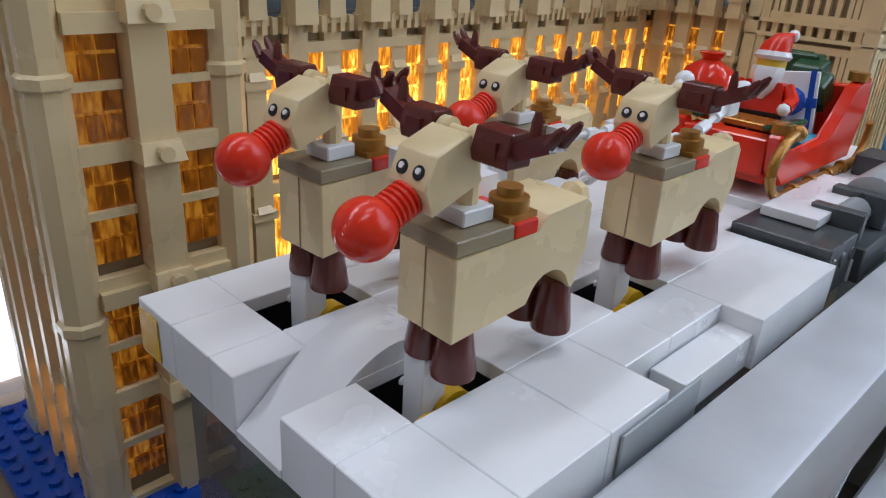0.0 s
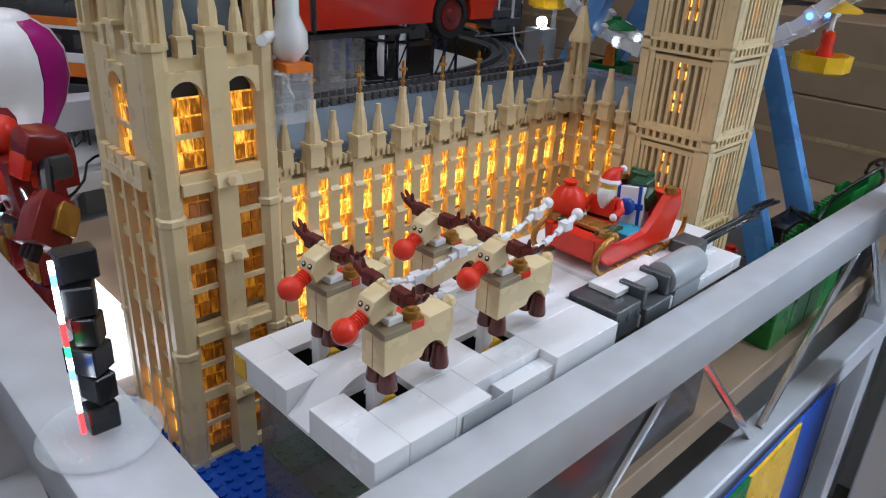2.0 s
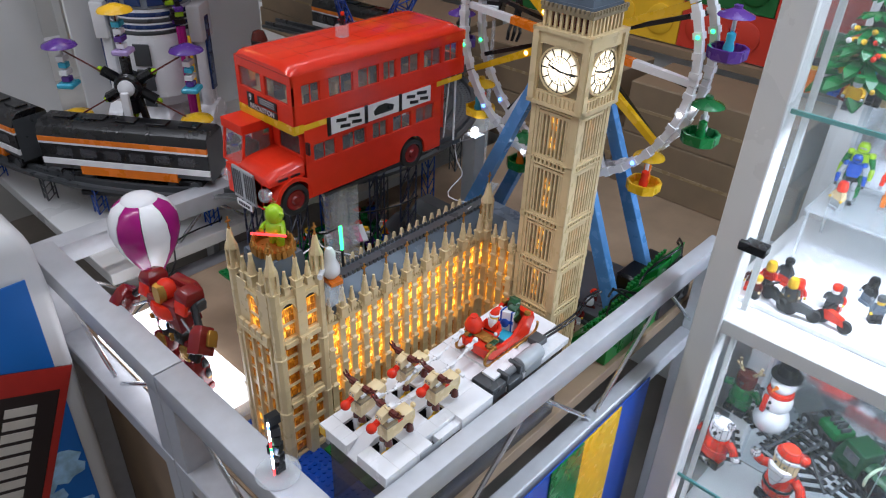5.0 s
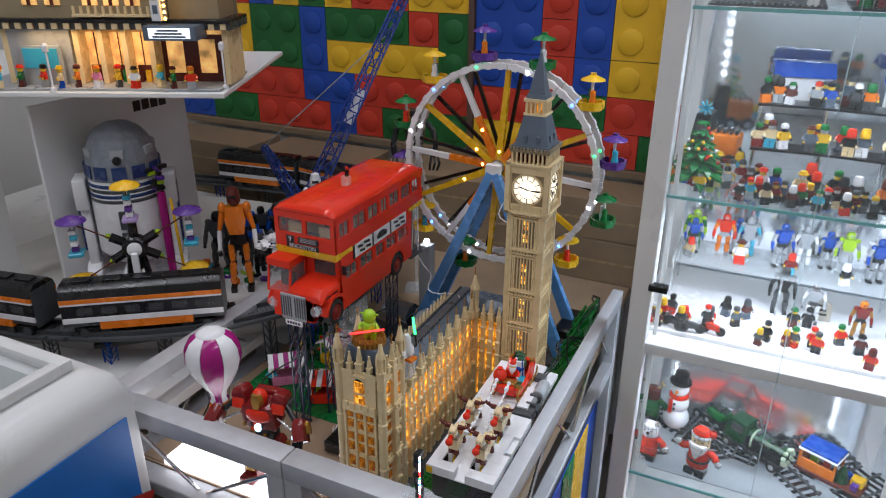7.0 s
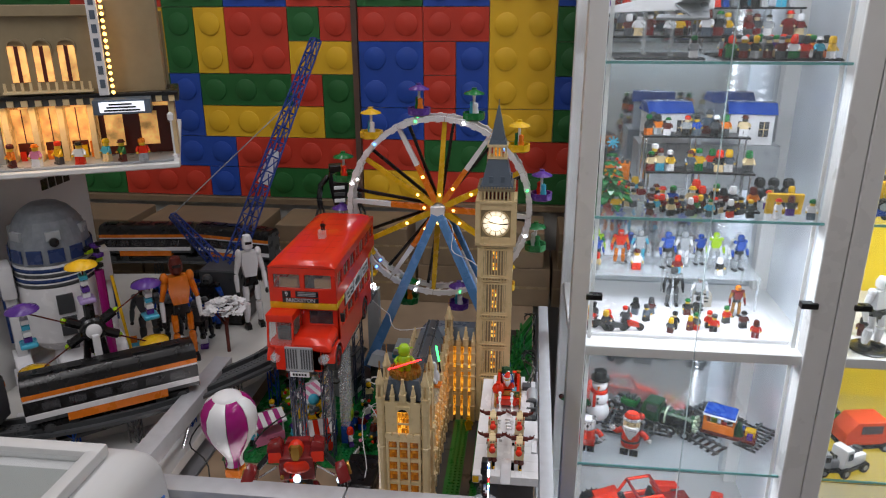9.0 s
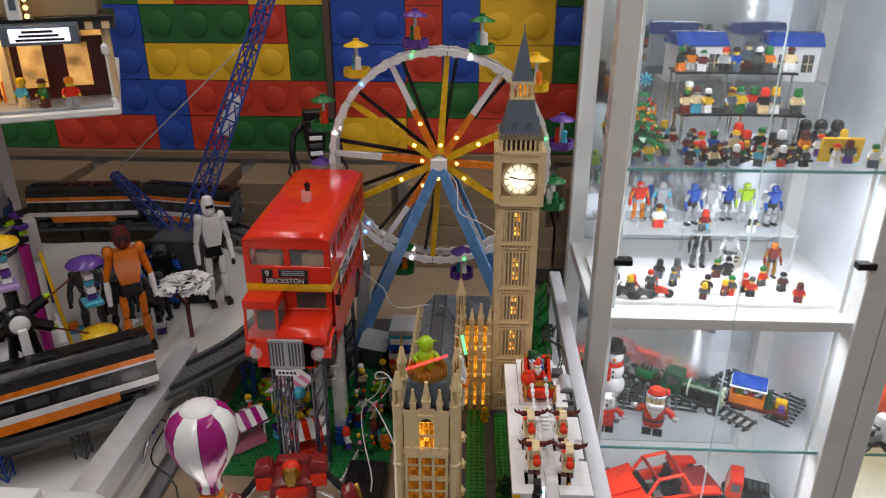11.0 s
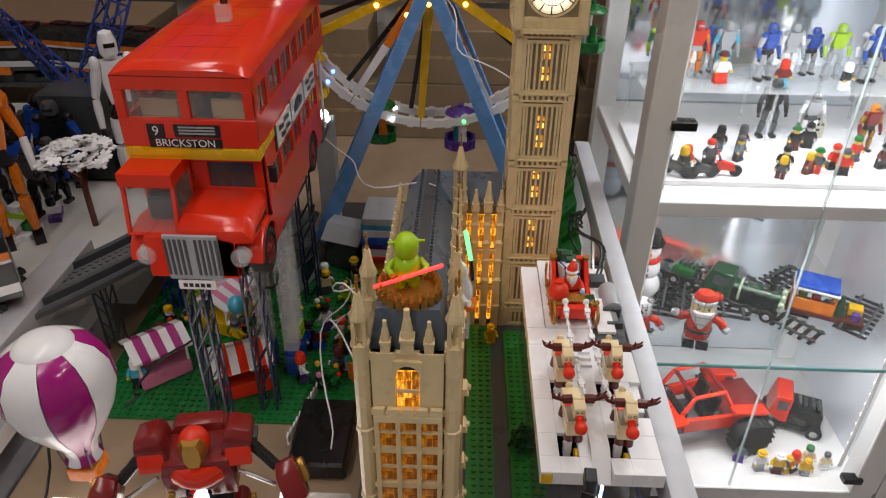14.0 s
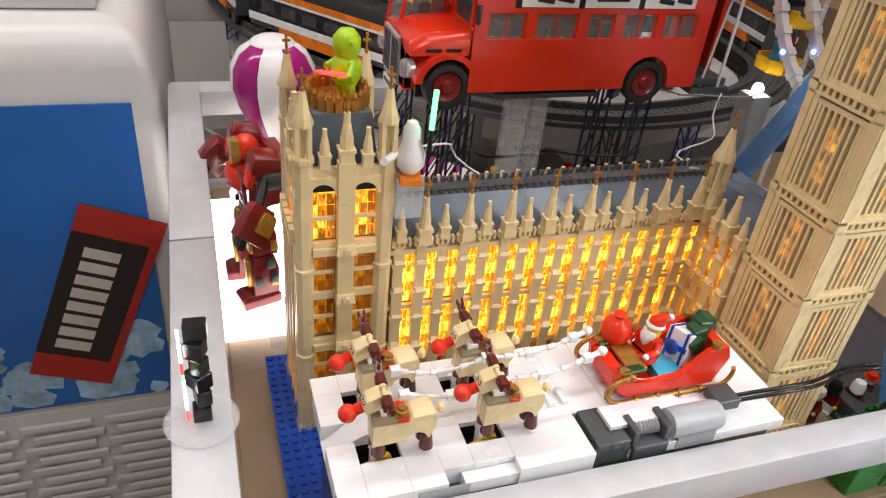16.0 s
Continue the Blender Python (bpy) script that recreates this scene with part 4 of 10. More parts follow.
# stand
b = B()
box(b, -0.334, -0.055, -0.056, 0.028, Z0, DZ - 0.0137)
dk("stand", b, SMOKE, "smoked acrylic stand")
# matt black floors paint in the shade at the bottom of the leg slots
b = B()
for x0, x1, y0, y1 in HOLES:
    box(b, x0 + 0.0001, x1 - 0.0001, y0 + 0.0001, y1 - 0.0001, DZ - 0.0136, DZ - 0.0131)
dk("slot_floor", b, mat("painted_slot_shade", (0.008, 0.008, 0.009), 0.9, spec=0.1), "black slot floors standing for shade")
# thin black walls added in the slots, shade of the hollow deck as colour
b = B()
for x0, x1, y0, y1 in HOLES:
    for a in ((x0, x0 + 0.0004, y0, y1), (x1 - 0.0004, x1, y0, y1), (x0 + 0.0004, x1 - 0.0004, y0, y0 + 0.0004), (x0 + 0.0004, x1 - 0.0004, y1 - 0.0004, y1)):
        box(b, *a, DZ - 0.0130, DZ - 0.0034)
dk("slot_lining", b, mat("painted_slot_shade", (0.008, 0.008, 0.009), 0.9, spec=0.1), "black lining standing for shade in the hollow under the deck plates")


# ---------- reindeer ----------
EYE = mat("printed_eye", (0.85, 0.85, 0.85), 0.3)
proto = thing("toy_reindeer", (-0.303, -0.0325, DZ), "tan toy-brick reindeer with brown antlers and big red nose", "toy reindeer", "reindeer pulling the sleigh", rot=(0, 0, 180))


def dp(name, bm, material, lab="", parent=None, **k):
    return part(name, bm, material, parent or proto, lab, **k)


b = B()
n = 10
arch = [(-0.0175, 0.0145), (-0.0165, 0.0145)] + [(-0.009 + 0.0068 * math.cos(math.pi - math.pi * k / n), 0.0145 + 0.0062 * math.sin(math.pi * k / n)) for k in range(n + 1)] + [(0.0185, 0.0125), (0.0185, 0.0300), (-0.0035, 0.0300), (-0.006, 0.0335), (-0.0185, 0.0345), (-0.0205, 0.0325), (-0.0205, 0.0220), (-0.0185, 0.0200)]
prism(b, arch, -0.0079, 0.0079)
dp("body", b, TAN, bevel=0.0003)
b = B()
box(b, 0.0186, 0.0188, -0.0001, 0.0001, 0.0125, 0.030)
dp("seam", b, DTAN)
b = B()
box(b, 0.0035, 0.0187, -0.0079, 0.0079, 0.0301, 0.0333)
dp("shoulder_plate", b, DTAN, "dark tan plate", bevel=0.0003)
b = B()
box(b, -0.0033, 0.0034, -0.0079, 0.0079, 0.0301, 0.0333)
dp("harness_plate", b, RED, "red harness plate", bevel=0.0003)
b = B()
turned(b, [(0.0032, 0.0333), (0.0040, 0.0340), (0.0040, 0.0372), (0.0026, 0.0374), (0.0026, 0.0392), (0, 0.0392)], (0.0005, 0.003, 0), 14)
box(b, -0.0035, 0.0045, -0.001, 0.007, 0.0333, 0.0345)
dp("bell", b, GOLD, "gold round bell", smooth=30)
b = B()
box(b, 0.0055, 0.0135, -0.0040, 0.0040, 0.0334, 0.0366)
dp("collar", b, WHITE, "white collar plate", bevel=0.0003)
b = B()
cyl(b, (0.009, 0, 0.0366), 0.0022, 0.012, seg=10)
dp("neck", b, TAN)
b = B()
turned(b, [(0.0010, -0.0215), (0.0034, -0.0235), (0.0030, -0.0262), (0, -0.0268)], (0, 0, 0.0315), 8, "x")
dp("tail", b, TAN, "small tan tail")
# head: a wedge tilted towards the nose
b = B()
prism(b, [(-0.0075, -0.0055), (0.0075, -0.0055), (0.0075, 0.0010), (0.0025, 0.0062), (-0.0075, 0.0062)], -0.0060, 0.0060)
bmesh.ops.rotate(b, verts=b.verts, cent=(0, 0, 0), matrix=Matrix.Rotation(radians(22), 3, "Y"))
bmesh.ops.translate(b, verts=b.verts, vec=(0.0175, 0, 0.0455))
head = dp("head", b, TAN, bevel=0.0003)
for sy in (-1, 1):
    for r, d, m_ in ((0.0016, 0.0, BLACK), (0.0007, 0.00025, EYE)):
        b = B()
        cyl(b, (0, 0, 0), r, 0.0003 + d, "x", 14)
        bmesh.ops.rotate(b, verts=b.verts, cent=(0, 0, 0), matrix=Matrix.Rotation(radians(22 - 47), 3, "Y"))
        bmesh.ops.translate(b, verts=b.verts, vec=(0.0236, sy * 0.0026, 0.0466 + (0.0003 if d else 0)))
        dp("eye", b, m_, "black printed eye" if not d else "white eye highlight", head)
b = B()
for k in range(5):
    turned(b, [(0.0032, 0), (0.0037, 0.0004), (0.0037, 0.0009), (0.0032, 0.0012)], (0.0 + k * 0.0012, 0, 0), 18, "x")
bmesh.ops.rotate(b, verts=b.verts, cent=(0, 0, 0), matrix=Matrix.Rotation(radians(24), 3, "Y"))
bmesh.ops.translate(b, verts=b.verts, vec=(0.0238, 0, 0.0428))
nose = dp("nose_collar", b, RED, "ribbed red collar")
b = B()
ball(b, (0.0335, 0, 0.0385), 0.0059, 32)
dp("nose", b, RED, "glossy red ball nose", nose, smooth=80)
# antlers
b = B()
bar(b, (0.0085, -0.0072, 0.0535), (0.0085, 0.0072, 0.0535), 0.0017, 12)
for sy in (-1, 1):
    turned(b, [(0.0021, -0.0014), (0.0032, -0.0014), (0.0032, 0.0014), (0.0021, 0.0014)], (0.0085, sy * 0.0052, 0.0535), 14, "y")
box(b, 0.0065, 0.0105, -0.0022, 0.0022, 0.0470, 0.0535)
dp("antler_bar", b, TAN, "light tan bar with clips")
for sy in (-1, 1):
    b = B()
    prism(b, [(-0.0040, -0.0042), (0.0040, -0.0042), (0.0046, -0.001), (0.0030, 0.0042), (-0.0030, 0.0042), (-0.0046, 0.001)], 0.0072, 0.0185)
    bmesh.ops.bevel(b, geom=list(b.edges), offset=0.0004, segments=1, affect="EDGES")
    box(b, -0.0022, 0.0050, 0.0100, 0.0155, -0.0018, 0.0018)
    v2 = prism(b, [(-0.0028, -0.0020), (0.0028, -0.0020), (0.0028, 0.0022), (-0.0028, 0.0022)], 0.0187, 0.0290)
    bmesh.ops.rotate(b, verts=v2, cent=(0, 0.0187, 0), matrix=Matrix.Rotation(radians(24), 3, "X"))
    for dx, ln in ((-0.0024, 0.0065), (0.0024, 0.0055)):
        v3 = turned(b, [(0.0015, 0.0), (0.0013, ln * 0.7), (0.0006, ln)], (dx, 0.0282, 0.0040), 8, "z")
        bmesh.ops.rotate(b, verts=v3, cent=(dx, 0.0282, 0.004), matrix=Matrix.Rotation(radians(-38), 3, "X"))
    v4 = turned(b, [(0.0016, 0.0), (0.0013, 0.0055), (0.0006, 0.0075)], (0.0, 0.0225, 0.0022), 8, "z")
    if sy < 0:
        bmesh.ops.scale(b, verts=b.verts, vec=(1, -1, 1))
    bmesh.ops.translate(b, verts=b.verts, vec=(0.0085, 0, 0.0535))
    dp("antler", b, BROWN, "reddish brown antler", smooth=30)
cone = B()
turned(cone, [(0.0045, 0.0), (0.0046, 0.0012), (0.0031, 0.0120), (0, 0.0120)], seg=16)
cone = mesh_of("leg", cone, BROWN, 40)
fcone = B()
turned(fcone, [(0.0046, 0.0), (0.0047, 0.0010), (0.0033, 0.0105), (0, 0.0105)], seg=16)
fcone = mesh_of("leg", fcone, BROWN, 40)
for x, yy, z, me in ((0.0135, -0.0040, 0.0044, fcone), (0.0135, 0.0040, 0.0028, fcone), (-0.0165, -0.0040, 0.003, cone), (-0.0165, 0.0040, 0.003, cone)):
    dp("leg", me, None, "reddish brown cone leg", at=(x, yy, z))
b = B()
box(b, 0.0102, 0.0168, -0.0072, -0.0010, -0.0165, 0.0046)
for s_ in (-1, 1):
    cyl(b, (0.0135 + s_ * 0.0030, -0.0072, -0.004), 0.0012, -0.0006, "y", 8)
dp("push_rod", b, WHITE, "white push rod", bevel=0.0003)
b = B()
for xx in (0.0085, 0.0185):
    turned(b, [(0.0056, 0.0), (0.0056, 0.0045), (0, 0.0045)], (xx, -0.004 + (0.006 if xx > 0.01 else 0), -0.0115), 14, "y")
dp("cam", b, YELLOW, "yellow round cam")


def reshape(names, s, pivot, shift):
    for ob in proto.children_recursive:
        if ob.name.split(".")[0] in names:
            ob.data.transform(Matrix.Translation(Vector(pivot) + Vector(shift)) @ Matrix.Diagonal((s, s, s, 1)) @ Matrix.Translation(-Vector(pivot)))


reshape(("head", "eye"), 0.84, (0.0235, 0, 0.0455), (-0.0005, 0, -0.0012))
reshape(("nose_collar", "nose"), 0.96, (0.0238, 0, 0.0428), (-0.0006, 0, -0.0022))
reshape(("antler", "antler_bar"), 0.74, (0.0085, 0, 0.0535), (0.0028, 0, -0.0035))
proto.scale = (0.9, 0.9, 0.9)
for x, yy, dz, tw in ((-0.303, 0.0075, 0.0006, 3), (-0.2405, -0.0330, 0.0004, -2), (-0.2415, 0.0090, -0.0004, 2)):
    copy_thing(proto, pose(x + 0.003, yy, DZ + 0.0028 + dz, 0, 0, 180 + tw))
proto.matrix_world = pose(-0.302, -0.0335, DZ + 0.0026, 0, 0, 180 - 2) @ Matrix.Diagonal((0.9, 0.9, 0.9, 1))

# harness lines: linked white rods with round ends
for yy in (-0.0205, -0.001):
    b = B()
    p0, p1, p2 = Vector((-0.298, yy - 0.004, DZ + 0.034)), Vector((-0.240, yy, DZ + 0.030)), Vector((-0.172, yy + 0.002, DZ + 0.038))
    pts = [p0.lerp(p1, k / 6) - Vector((0, 0, 0.006 * math.sin(math.pi * k / 6))) for k in range(7)] + [p1.lerp(p2, k / 7) - Vector((0, 0, 0.006 * math.sin(math.pi * k / 7))) for k in range(1, 8)]
    tube(b, pts, 0.0009, 6)
    for k, p in enumerate(pts[:-1]):
        q = pts[k + 1]
        bar(b, p.lerp(q, 0.25), p.lerp(q, 0.75), 0.0018, 8)
        if k % 3 == 0:
            box(b, p.x - 0.003, p.x + 0.003, p.y - 0.0025, p.y + 0.0025, p.z - 0.0022, p.z + 0.0022)
    ball(b, tuple(pts[-1]), 0.0032, 14)
    solo("harness_line", b, WHITE, "white linked plastic harness line from reindeer to sleigh", "harness", smooth=45)

# ---------- sleigh ----------
sl = thing("toy_sleigh", (-0.125, -0.012, DZ + 0.003), "red toy-brick sleigh with gold runners and dark green trim", "toy sleigh", rot=(0, 0, 180))


def sp(name, bm, material, lab="", **k):
    return part(name, bm, material, sl, lab, **k)


SIDE = [(-0.034, 0.004), (0.030, 0.004), (0.038, 0.010), (0.040, 0.022), (0.034, 0.022), (0.030, 0.016), (0.016, 0.013), (-0.006, 0.014), (-0.016, 0.022), (-0.024, 0.032), (-0.038, 0.034), (-0.042, 0.024)]
for sy in (-1, 1):
    b = B()
    prism(b, SIDE, sy * 0.0190, sy * 0.0145)
    sp("side", b, RED, bevel=0.0006)
    b = B()
    tube(b, [(0.030 + 0.016 * math.sin(a), sy * 0.0205, 0.012 - 0.0105 * math.cos(a)) for a in [k * 0.25 for k in range(13)]] , 0.0017, 10)
    tube(b, [(-0.036, sy * 0.0205, 0.0018), (0.032, sy * 0.0205, 0.0018)], 0.0017, 10)
    tube(b, [(-0.036 - 0.011 * math.sin(a), sy * 0.0205, 0.012 - 0.0102 * math.cos(a)) for a in [k * 0.22 for k in range(10)]], 0.0015, 10)
    ball(b, (0.031, sy * 0.0205, 0.0225), 0.0028, 12)
    for k in range(4):
        turned(b, [(0.0024, 0), (0.0028, 0.0012), (0.0024, 0.0024)], (-0.026 + k * 0.016, sy * 0.0205, 0.0018), 10, "x")
    sp("runner", b, GOLD, "pearl gold curled runner", smooth=50)
    b = B()
    cyl(b, (0.034, sy * 0.0165, 0.022), 0.0036, 0.0032, seg=14)
    cyl(b, (-0.030, sy * 0.0165, 0.033), 0.0036, 0.0032, seg=14)
    sp("knob", b, GOLD, "gold round knob")
b = B()
box(b, -0.036, 0.034, -0.0144, 0.0144, 0.0042, 0.0080)
box(b, 0.030, 0.039, -0.0144, 0.0144, 0.008, 0.020)
box(b, -0.042, -0.034, -0.0144, 0.0144, 0.008, 0.030)
sp("sleigh_tub", b, RED, bevel=0.0005)
b = B()
box(b, -0.012, 0.006, -0.0140, 0.0140, 0.0082, 0.0145)
sp("seat", b, TEAL, "azure seat bench", bevel=0.0004)
b = B()
box(b, 0.016, 0.029, -0.0142, 0.0142, 0.0202, 0.0225)
sp("dashboard", b, GOLD, "brown-gold dash tile", bevel=0.0004)
for sy in (-1, 1):
    b = B()
    v = box(b, 0.020, 0.036, sy * 0.015 - 0.0042, sy * 0.015 + 0.0042, 0.0226, 0.0246)
    bmesh.ops.rotate(b, verts=v, cent=(0.028, sy * 0.015, 0.023), matrix=Matrix.Rotation(radians(sy * 14), 3, "X"))
    sp("garland", b, DGREEN, "dark green leaf garland", bevel=0.0006)
b = B()
for k in range(4):
    v = box(b, -0.040 + k * 0.004, -0.030 + k * 0.004, -0.013 + k * 0.004, -0.002 + k * 0.004, 0.028, 0.040)
    bmesh.ops.rotate(b, verts=v, cent=(-0.034, 0, 0.03), matrix=Matrix.Rotation(radians(17 * k - 20), 3, "Y"))
sp("fir_tree", b, DGREEN, "dark green bundled leaves", bevel=0.0008)
gift = thing("gift_box", (-0.108, -0.013, DZ + 0.0145), "white gift box with blue ribbon bow in the sleigh", "gift box", rot=(6, -14, 195))
b = B()
box(b, -0.008, 0.008, -0.0085, 0.0085, 0, 0.0225)
part("box_body", b, WHITE, gift, bevel=0.0004)
b = B()
for s_ in (-1, 1):
    box(b, -0.0083, 0.0083, s_ * 0.0062 - 0.0010, s_ * 0.0062 + 0.0010, -0.0002, 0.0228)
box(b, 0.0080, 0.0086, -0.0086, 0.0086, 0.0092, 0.0128)
turned(b, [(0.002, 0.0085), (0.0052, 0.0115), (0.0052, 0.0130), (0.002, 0.014)], (0, 0, 0.0110), 10, "x")
part("ribbon", b, BLUE, gift, "blue ribbon and bow", bevel=0.0002)
m = Multi()
m.add(RED, turned, [(0.002, 0), (0.0095, 0.003), (0.0105, 0.010), (0.008, 0.016), (0.003, 0.019), (0.0045, 0.0215), (0, 0.0218)], (0, 0, 0), 18)
me = m.mesh("gift_sack", 60)
tagged(part("gift_sack", me, None, None), "round red gift sack in the sleigh", "sack").matrix_world = pose(-0.148, 0.0045, DZ + 0.0235)

# ---------- toy figures: one plain mesh each ----------
FIGS = {}


def fig_mesh(torso, legs, head, hat, shape="hair", wide=1.0):
    key = (torso.name, legs.name, head.name, hat.name, shape, wide)
    if key in FIGS:
        return FIGS[key]
    m = Multi()
    for s in (-1, 1):
        m.add(legs, box, -0.0038, 0.0038, s * 0.0040 - 0.0036, s * 0.0040 + 0.0036, 0.0, 0.0105)
        m.add(legs, box, 0.0036, 0.0062, s * 0.0040 - 0.0036, s * 0.0040 + 0.0036, 0.0, 0.0038)
    m.add(legs, box, -0.0036, 0.0036, -0.0076, 0.0076, 0.0105, 0.0130)
    m.add(torso, loft, [[(sx * 0.0036, sy * w * wide, z) for sx, sy in ((-1, -1), (1, -1), (1, 1), (-1, 1))] for w, z in ((0.0076, 0.0132), (0.0056, 0.0262))])
    for s in (-1, 1):
        m.add(torso, tube, [(0, s * 0.0064 * wide, 0.0245), (0.0005, s * 0.0092 * wide, 0.0205), (0.0040, s * 0.0098 * wide, 0.0165)], 0.0023, 8)
        m.add(head, ball, (0.0058, s * 0.0098 * wide, 0.0150), 0.0021, 8)
    m.add(head, turned, [(0.0030, 0.0262), (0.0048, 0.0272), (0.0050, 0.0340), (0.0040, 0.0354), (0, 0.0356)], (0, 0, 0), 14)
    if shape == "hair":
        m.add(hat, turned, [(0.0058, 0.0318), (0.0062, 0.0345), (0.0054, 0.0380), (0.0028, 0.0396), (0, 0.0398)], (-0.0008, 0, 0), 12)
    elif shape == "cap":
        m.add(hat, turned, [(0.0072, 0.0330), (0.0072, 0.0340), (0.0054, 0.0342), (0.0048, 0.0378), (0, 0.0388)], (0, 0, 0), 14)
    elif shape == "cone":
        m.add(hat, turned, [(0.0054, 0.0335), (0.0052, 0.0360), (0.0030, 0.0420), (0.0014, 0.0450), (0, 0.0452)], (0, 0, 0), 12)
        m.add(WHITE, turned, [(0.0058, 0.0330), (0.0061, 0.0342), (0.0057, 0.0354)], (0, 0, 0), 14)
    elif shape == "helmet":
        m.add(hat, turned, [(0.0052, 0.0255), (0.0068, 0.0275), (0.0066, 0.0350), (0.0050, 0.0392), (0, 0.0402)], (0, 0, 0), 14)
    FIGS[key] = m.mesh("toy_figure", 35)
    return FIGS[key]


def fig(x, y, z, yaw, torso, legs, head=SKIN, hat=BROWN, shape="hair", scale=1.0, lean=0.0, wide=1.0, label="", group="toy figures on display", cat="toy figure"):
    ob = new("toy_figure", fig_mesh(torso, legs, head, hat, shape, wide))
    ob.matrix_world = pose(x, y, z, 0, lean, yaw) @ Matrix.Diagonal((scale, scale, scale, 1))
    words = {"red_plastic": "red", "dark_red_plastic": "dark red", "blue_plastic": "blue", "black_plastic": "black", "white_plastic": "white", "green_plastic": "green", "yellow_plastic": "yellow", "orange_plastic": "orange",
             "light_grey_plastic": "light grey", "dark_grey_plastic": "dark grey", "tan_plastic": "tan", "reddish_brown_plastic": "brown", "pink_plastic": "pink", "azure_plastic": "azure", "purple_plastic": "purple", "lime_plastic": "lime", "magenta_plastic": "magenta",
             "dark_tan_plastic": "dark tan", "medium_blue_plastic": "medium blue", "dark_green_plastic": "dark green", "bright_yellow_plastic": "bright yellow", "sand_blue_plastic": "sand blue", "pearl_gold_plastic": "gold"}
    return tagged(ob, label or f"small plastic toy figure with {words.get(torso.name, 'plain')} torso and {words.get(legs.name, 'plain')} legs", cat, group)


m = Multi()
for s in (-1, 1):
    m.add(RED, box, -0.004, 0.010, s * 0.0042 - 0.0037, s * 0.0042 + 0.0037, 0.0085, 0.0135)
    m.add(BLACK, box, 0.009, 0.013, s * 0.0042 - 0.0037, s * 0.0042 + 0.0037, 0.0070, 0.0140)
    m.add(RED, tube, [(0, s * 0.0070, 0.0248), (0.002, s * 0.0100, 0.0205), (0.0080, s * 0.0095, 0.0180)], 0.0025, 8)
    m.add(WHITE, ball, (0.0095, s * 0.0093, 0.0178), 0.0023, 8)
m.add(RED, loft, [[(sx * 0.0042, sy * w, z) for sx, sy in ((-1, -1), (1, -1), (1, 1), (-1, 1))] for w, z in ((0.0082, 0.0125), (0.0062, 0.0262))])
m.add(BLACK, box, -0.0044, 0.0044, -0.0084, 0.0084, 0.0140, 0.0158)
m.add(SKIN, turned, [(0.0030, 0.0262), (0.0048, 0.0272), (0.0050, 0.0340), (0.0040, 0.0354), (0, 0.0356)], (0, 0, 0), 14)
m.add(WHITE, loft, [[(0.0030, -w, z), (0.0050 + d, -w * 0.6, z), (0.0050 + d, w * 0.6, z), (0.0030, w, z)] for z, w, d in ((0.0200, 0.0012, 0.0), (0.0240, 0.0042, 0.0016), (0.0285, 0.0056, 0.0022), (0.0312, 0.0054, 0.0006))])
m.add(WHITE, turned, [(0.0056, 0.0335), (0.0064, 0.0348), (0.0056, 0.0364)], (0, 0, 0), 16)
m.add(RED, loft, [[(cx + r * math.cos(a * math.pi / 5), cy + r * math.sin(a * math.pi / 5), z) for a in range(10)] for cx, cy, r, z in ((0, 0, 0.0054, 0.0360), (-0.0006, 0.0006, 0.0046, 0.0395), (-0.0024, 0.0020, 0.0030, 0.0425), (-0.0052, 0.0034, 0.0018, 0.0430))])
m.add(WHITE, ball, (-0.0066, 0.0038, 0.0420), 0.0022, 10)
santa = new("toy_figure", m.mesh("toy_figure", 45))
santa.matrix_world = pose(-0.134, -0.010, DZ + 0.010, 0, -6, 190)
tagged(santa, "seated red toy figure with white beard and drooping hat", "toy figure")

# ---------- double-decker bus ----------
BX, BY, BZ = -0.052, 0.325, 0.2305
bus = thing("double_decker_bus", (BX, BY, BZ), "large red toy-brick double-decker bus on a raised stand", "toy bus", rot=(0, 0, 180))
HW = 0.056  # half width; local x points to the front


def bp(name, bm, material, lab="", parent=None, **k):
    return part(name, bm, material, parent or bus, lab, **k)


def side_panel(x0, x1, z0, z1, wins, wz0, wz1, sy, arch=None):
    """A bus side with openings cut for the windows: sill strip, head strip and pillars."""
    b = B()
    ya, yb = sy * HW, sy * (HW - 0.004)
    if arch is None:
        box(b, x0, x1, min(ya, yb), max(ya, yb), z0, wz0)
    else:
        rim = [(arch[0] + arch[2] * math.cos(a), arch[1] + arch[2] * math.sin(a)) for a in [math.pi - math.pi * k / 14 for k in range(15)]]
        prism(b, [(x0, z0), (arch[0] - arch[2], z0)] + rim + [(arch[0] + arch[2], z0), (x1, z0), (x1, wz0), (x0, wz0)], min(ya, yb), max(ya, yb))
    box(b, x0, x1, min(ya, yb), max(ya, yb), wz1, z1)
    edges = [x0] + [e for w in sorted(wins) for e in w] + [x1]
    for a, c in zip(edges[::2], edges[1::2]):
        box(b, a, c, min(ya, yb), max(ya, yb), wz0, wz1)
    return b


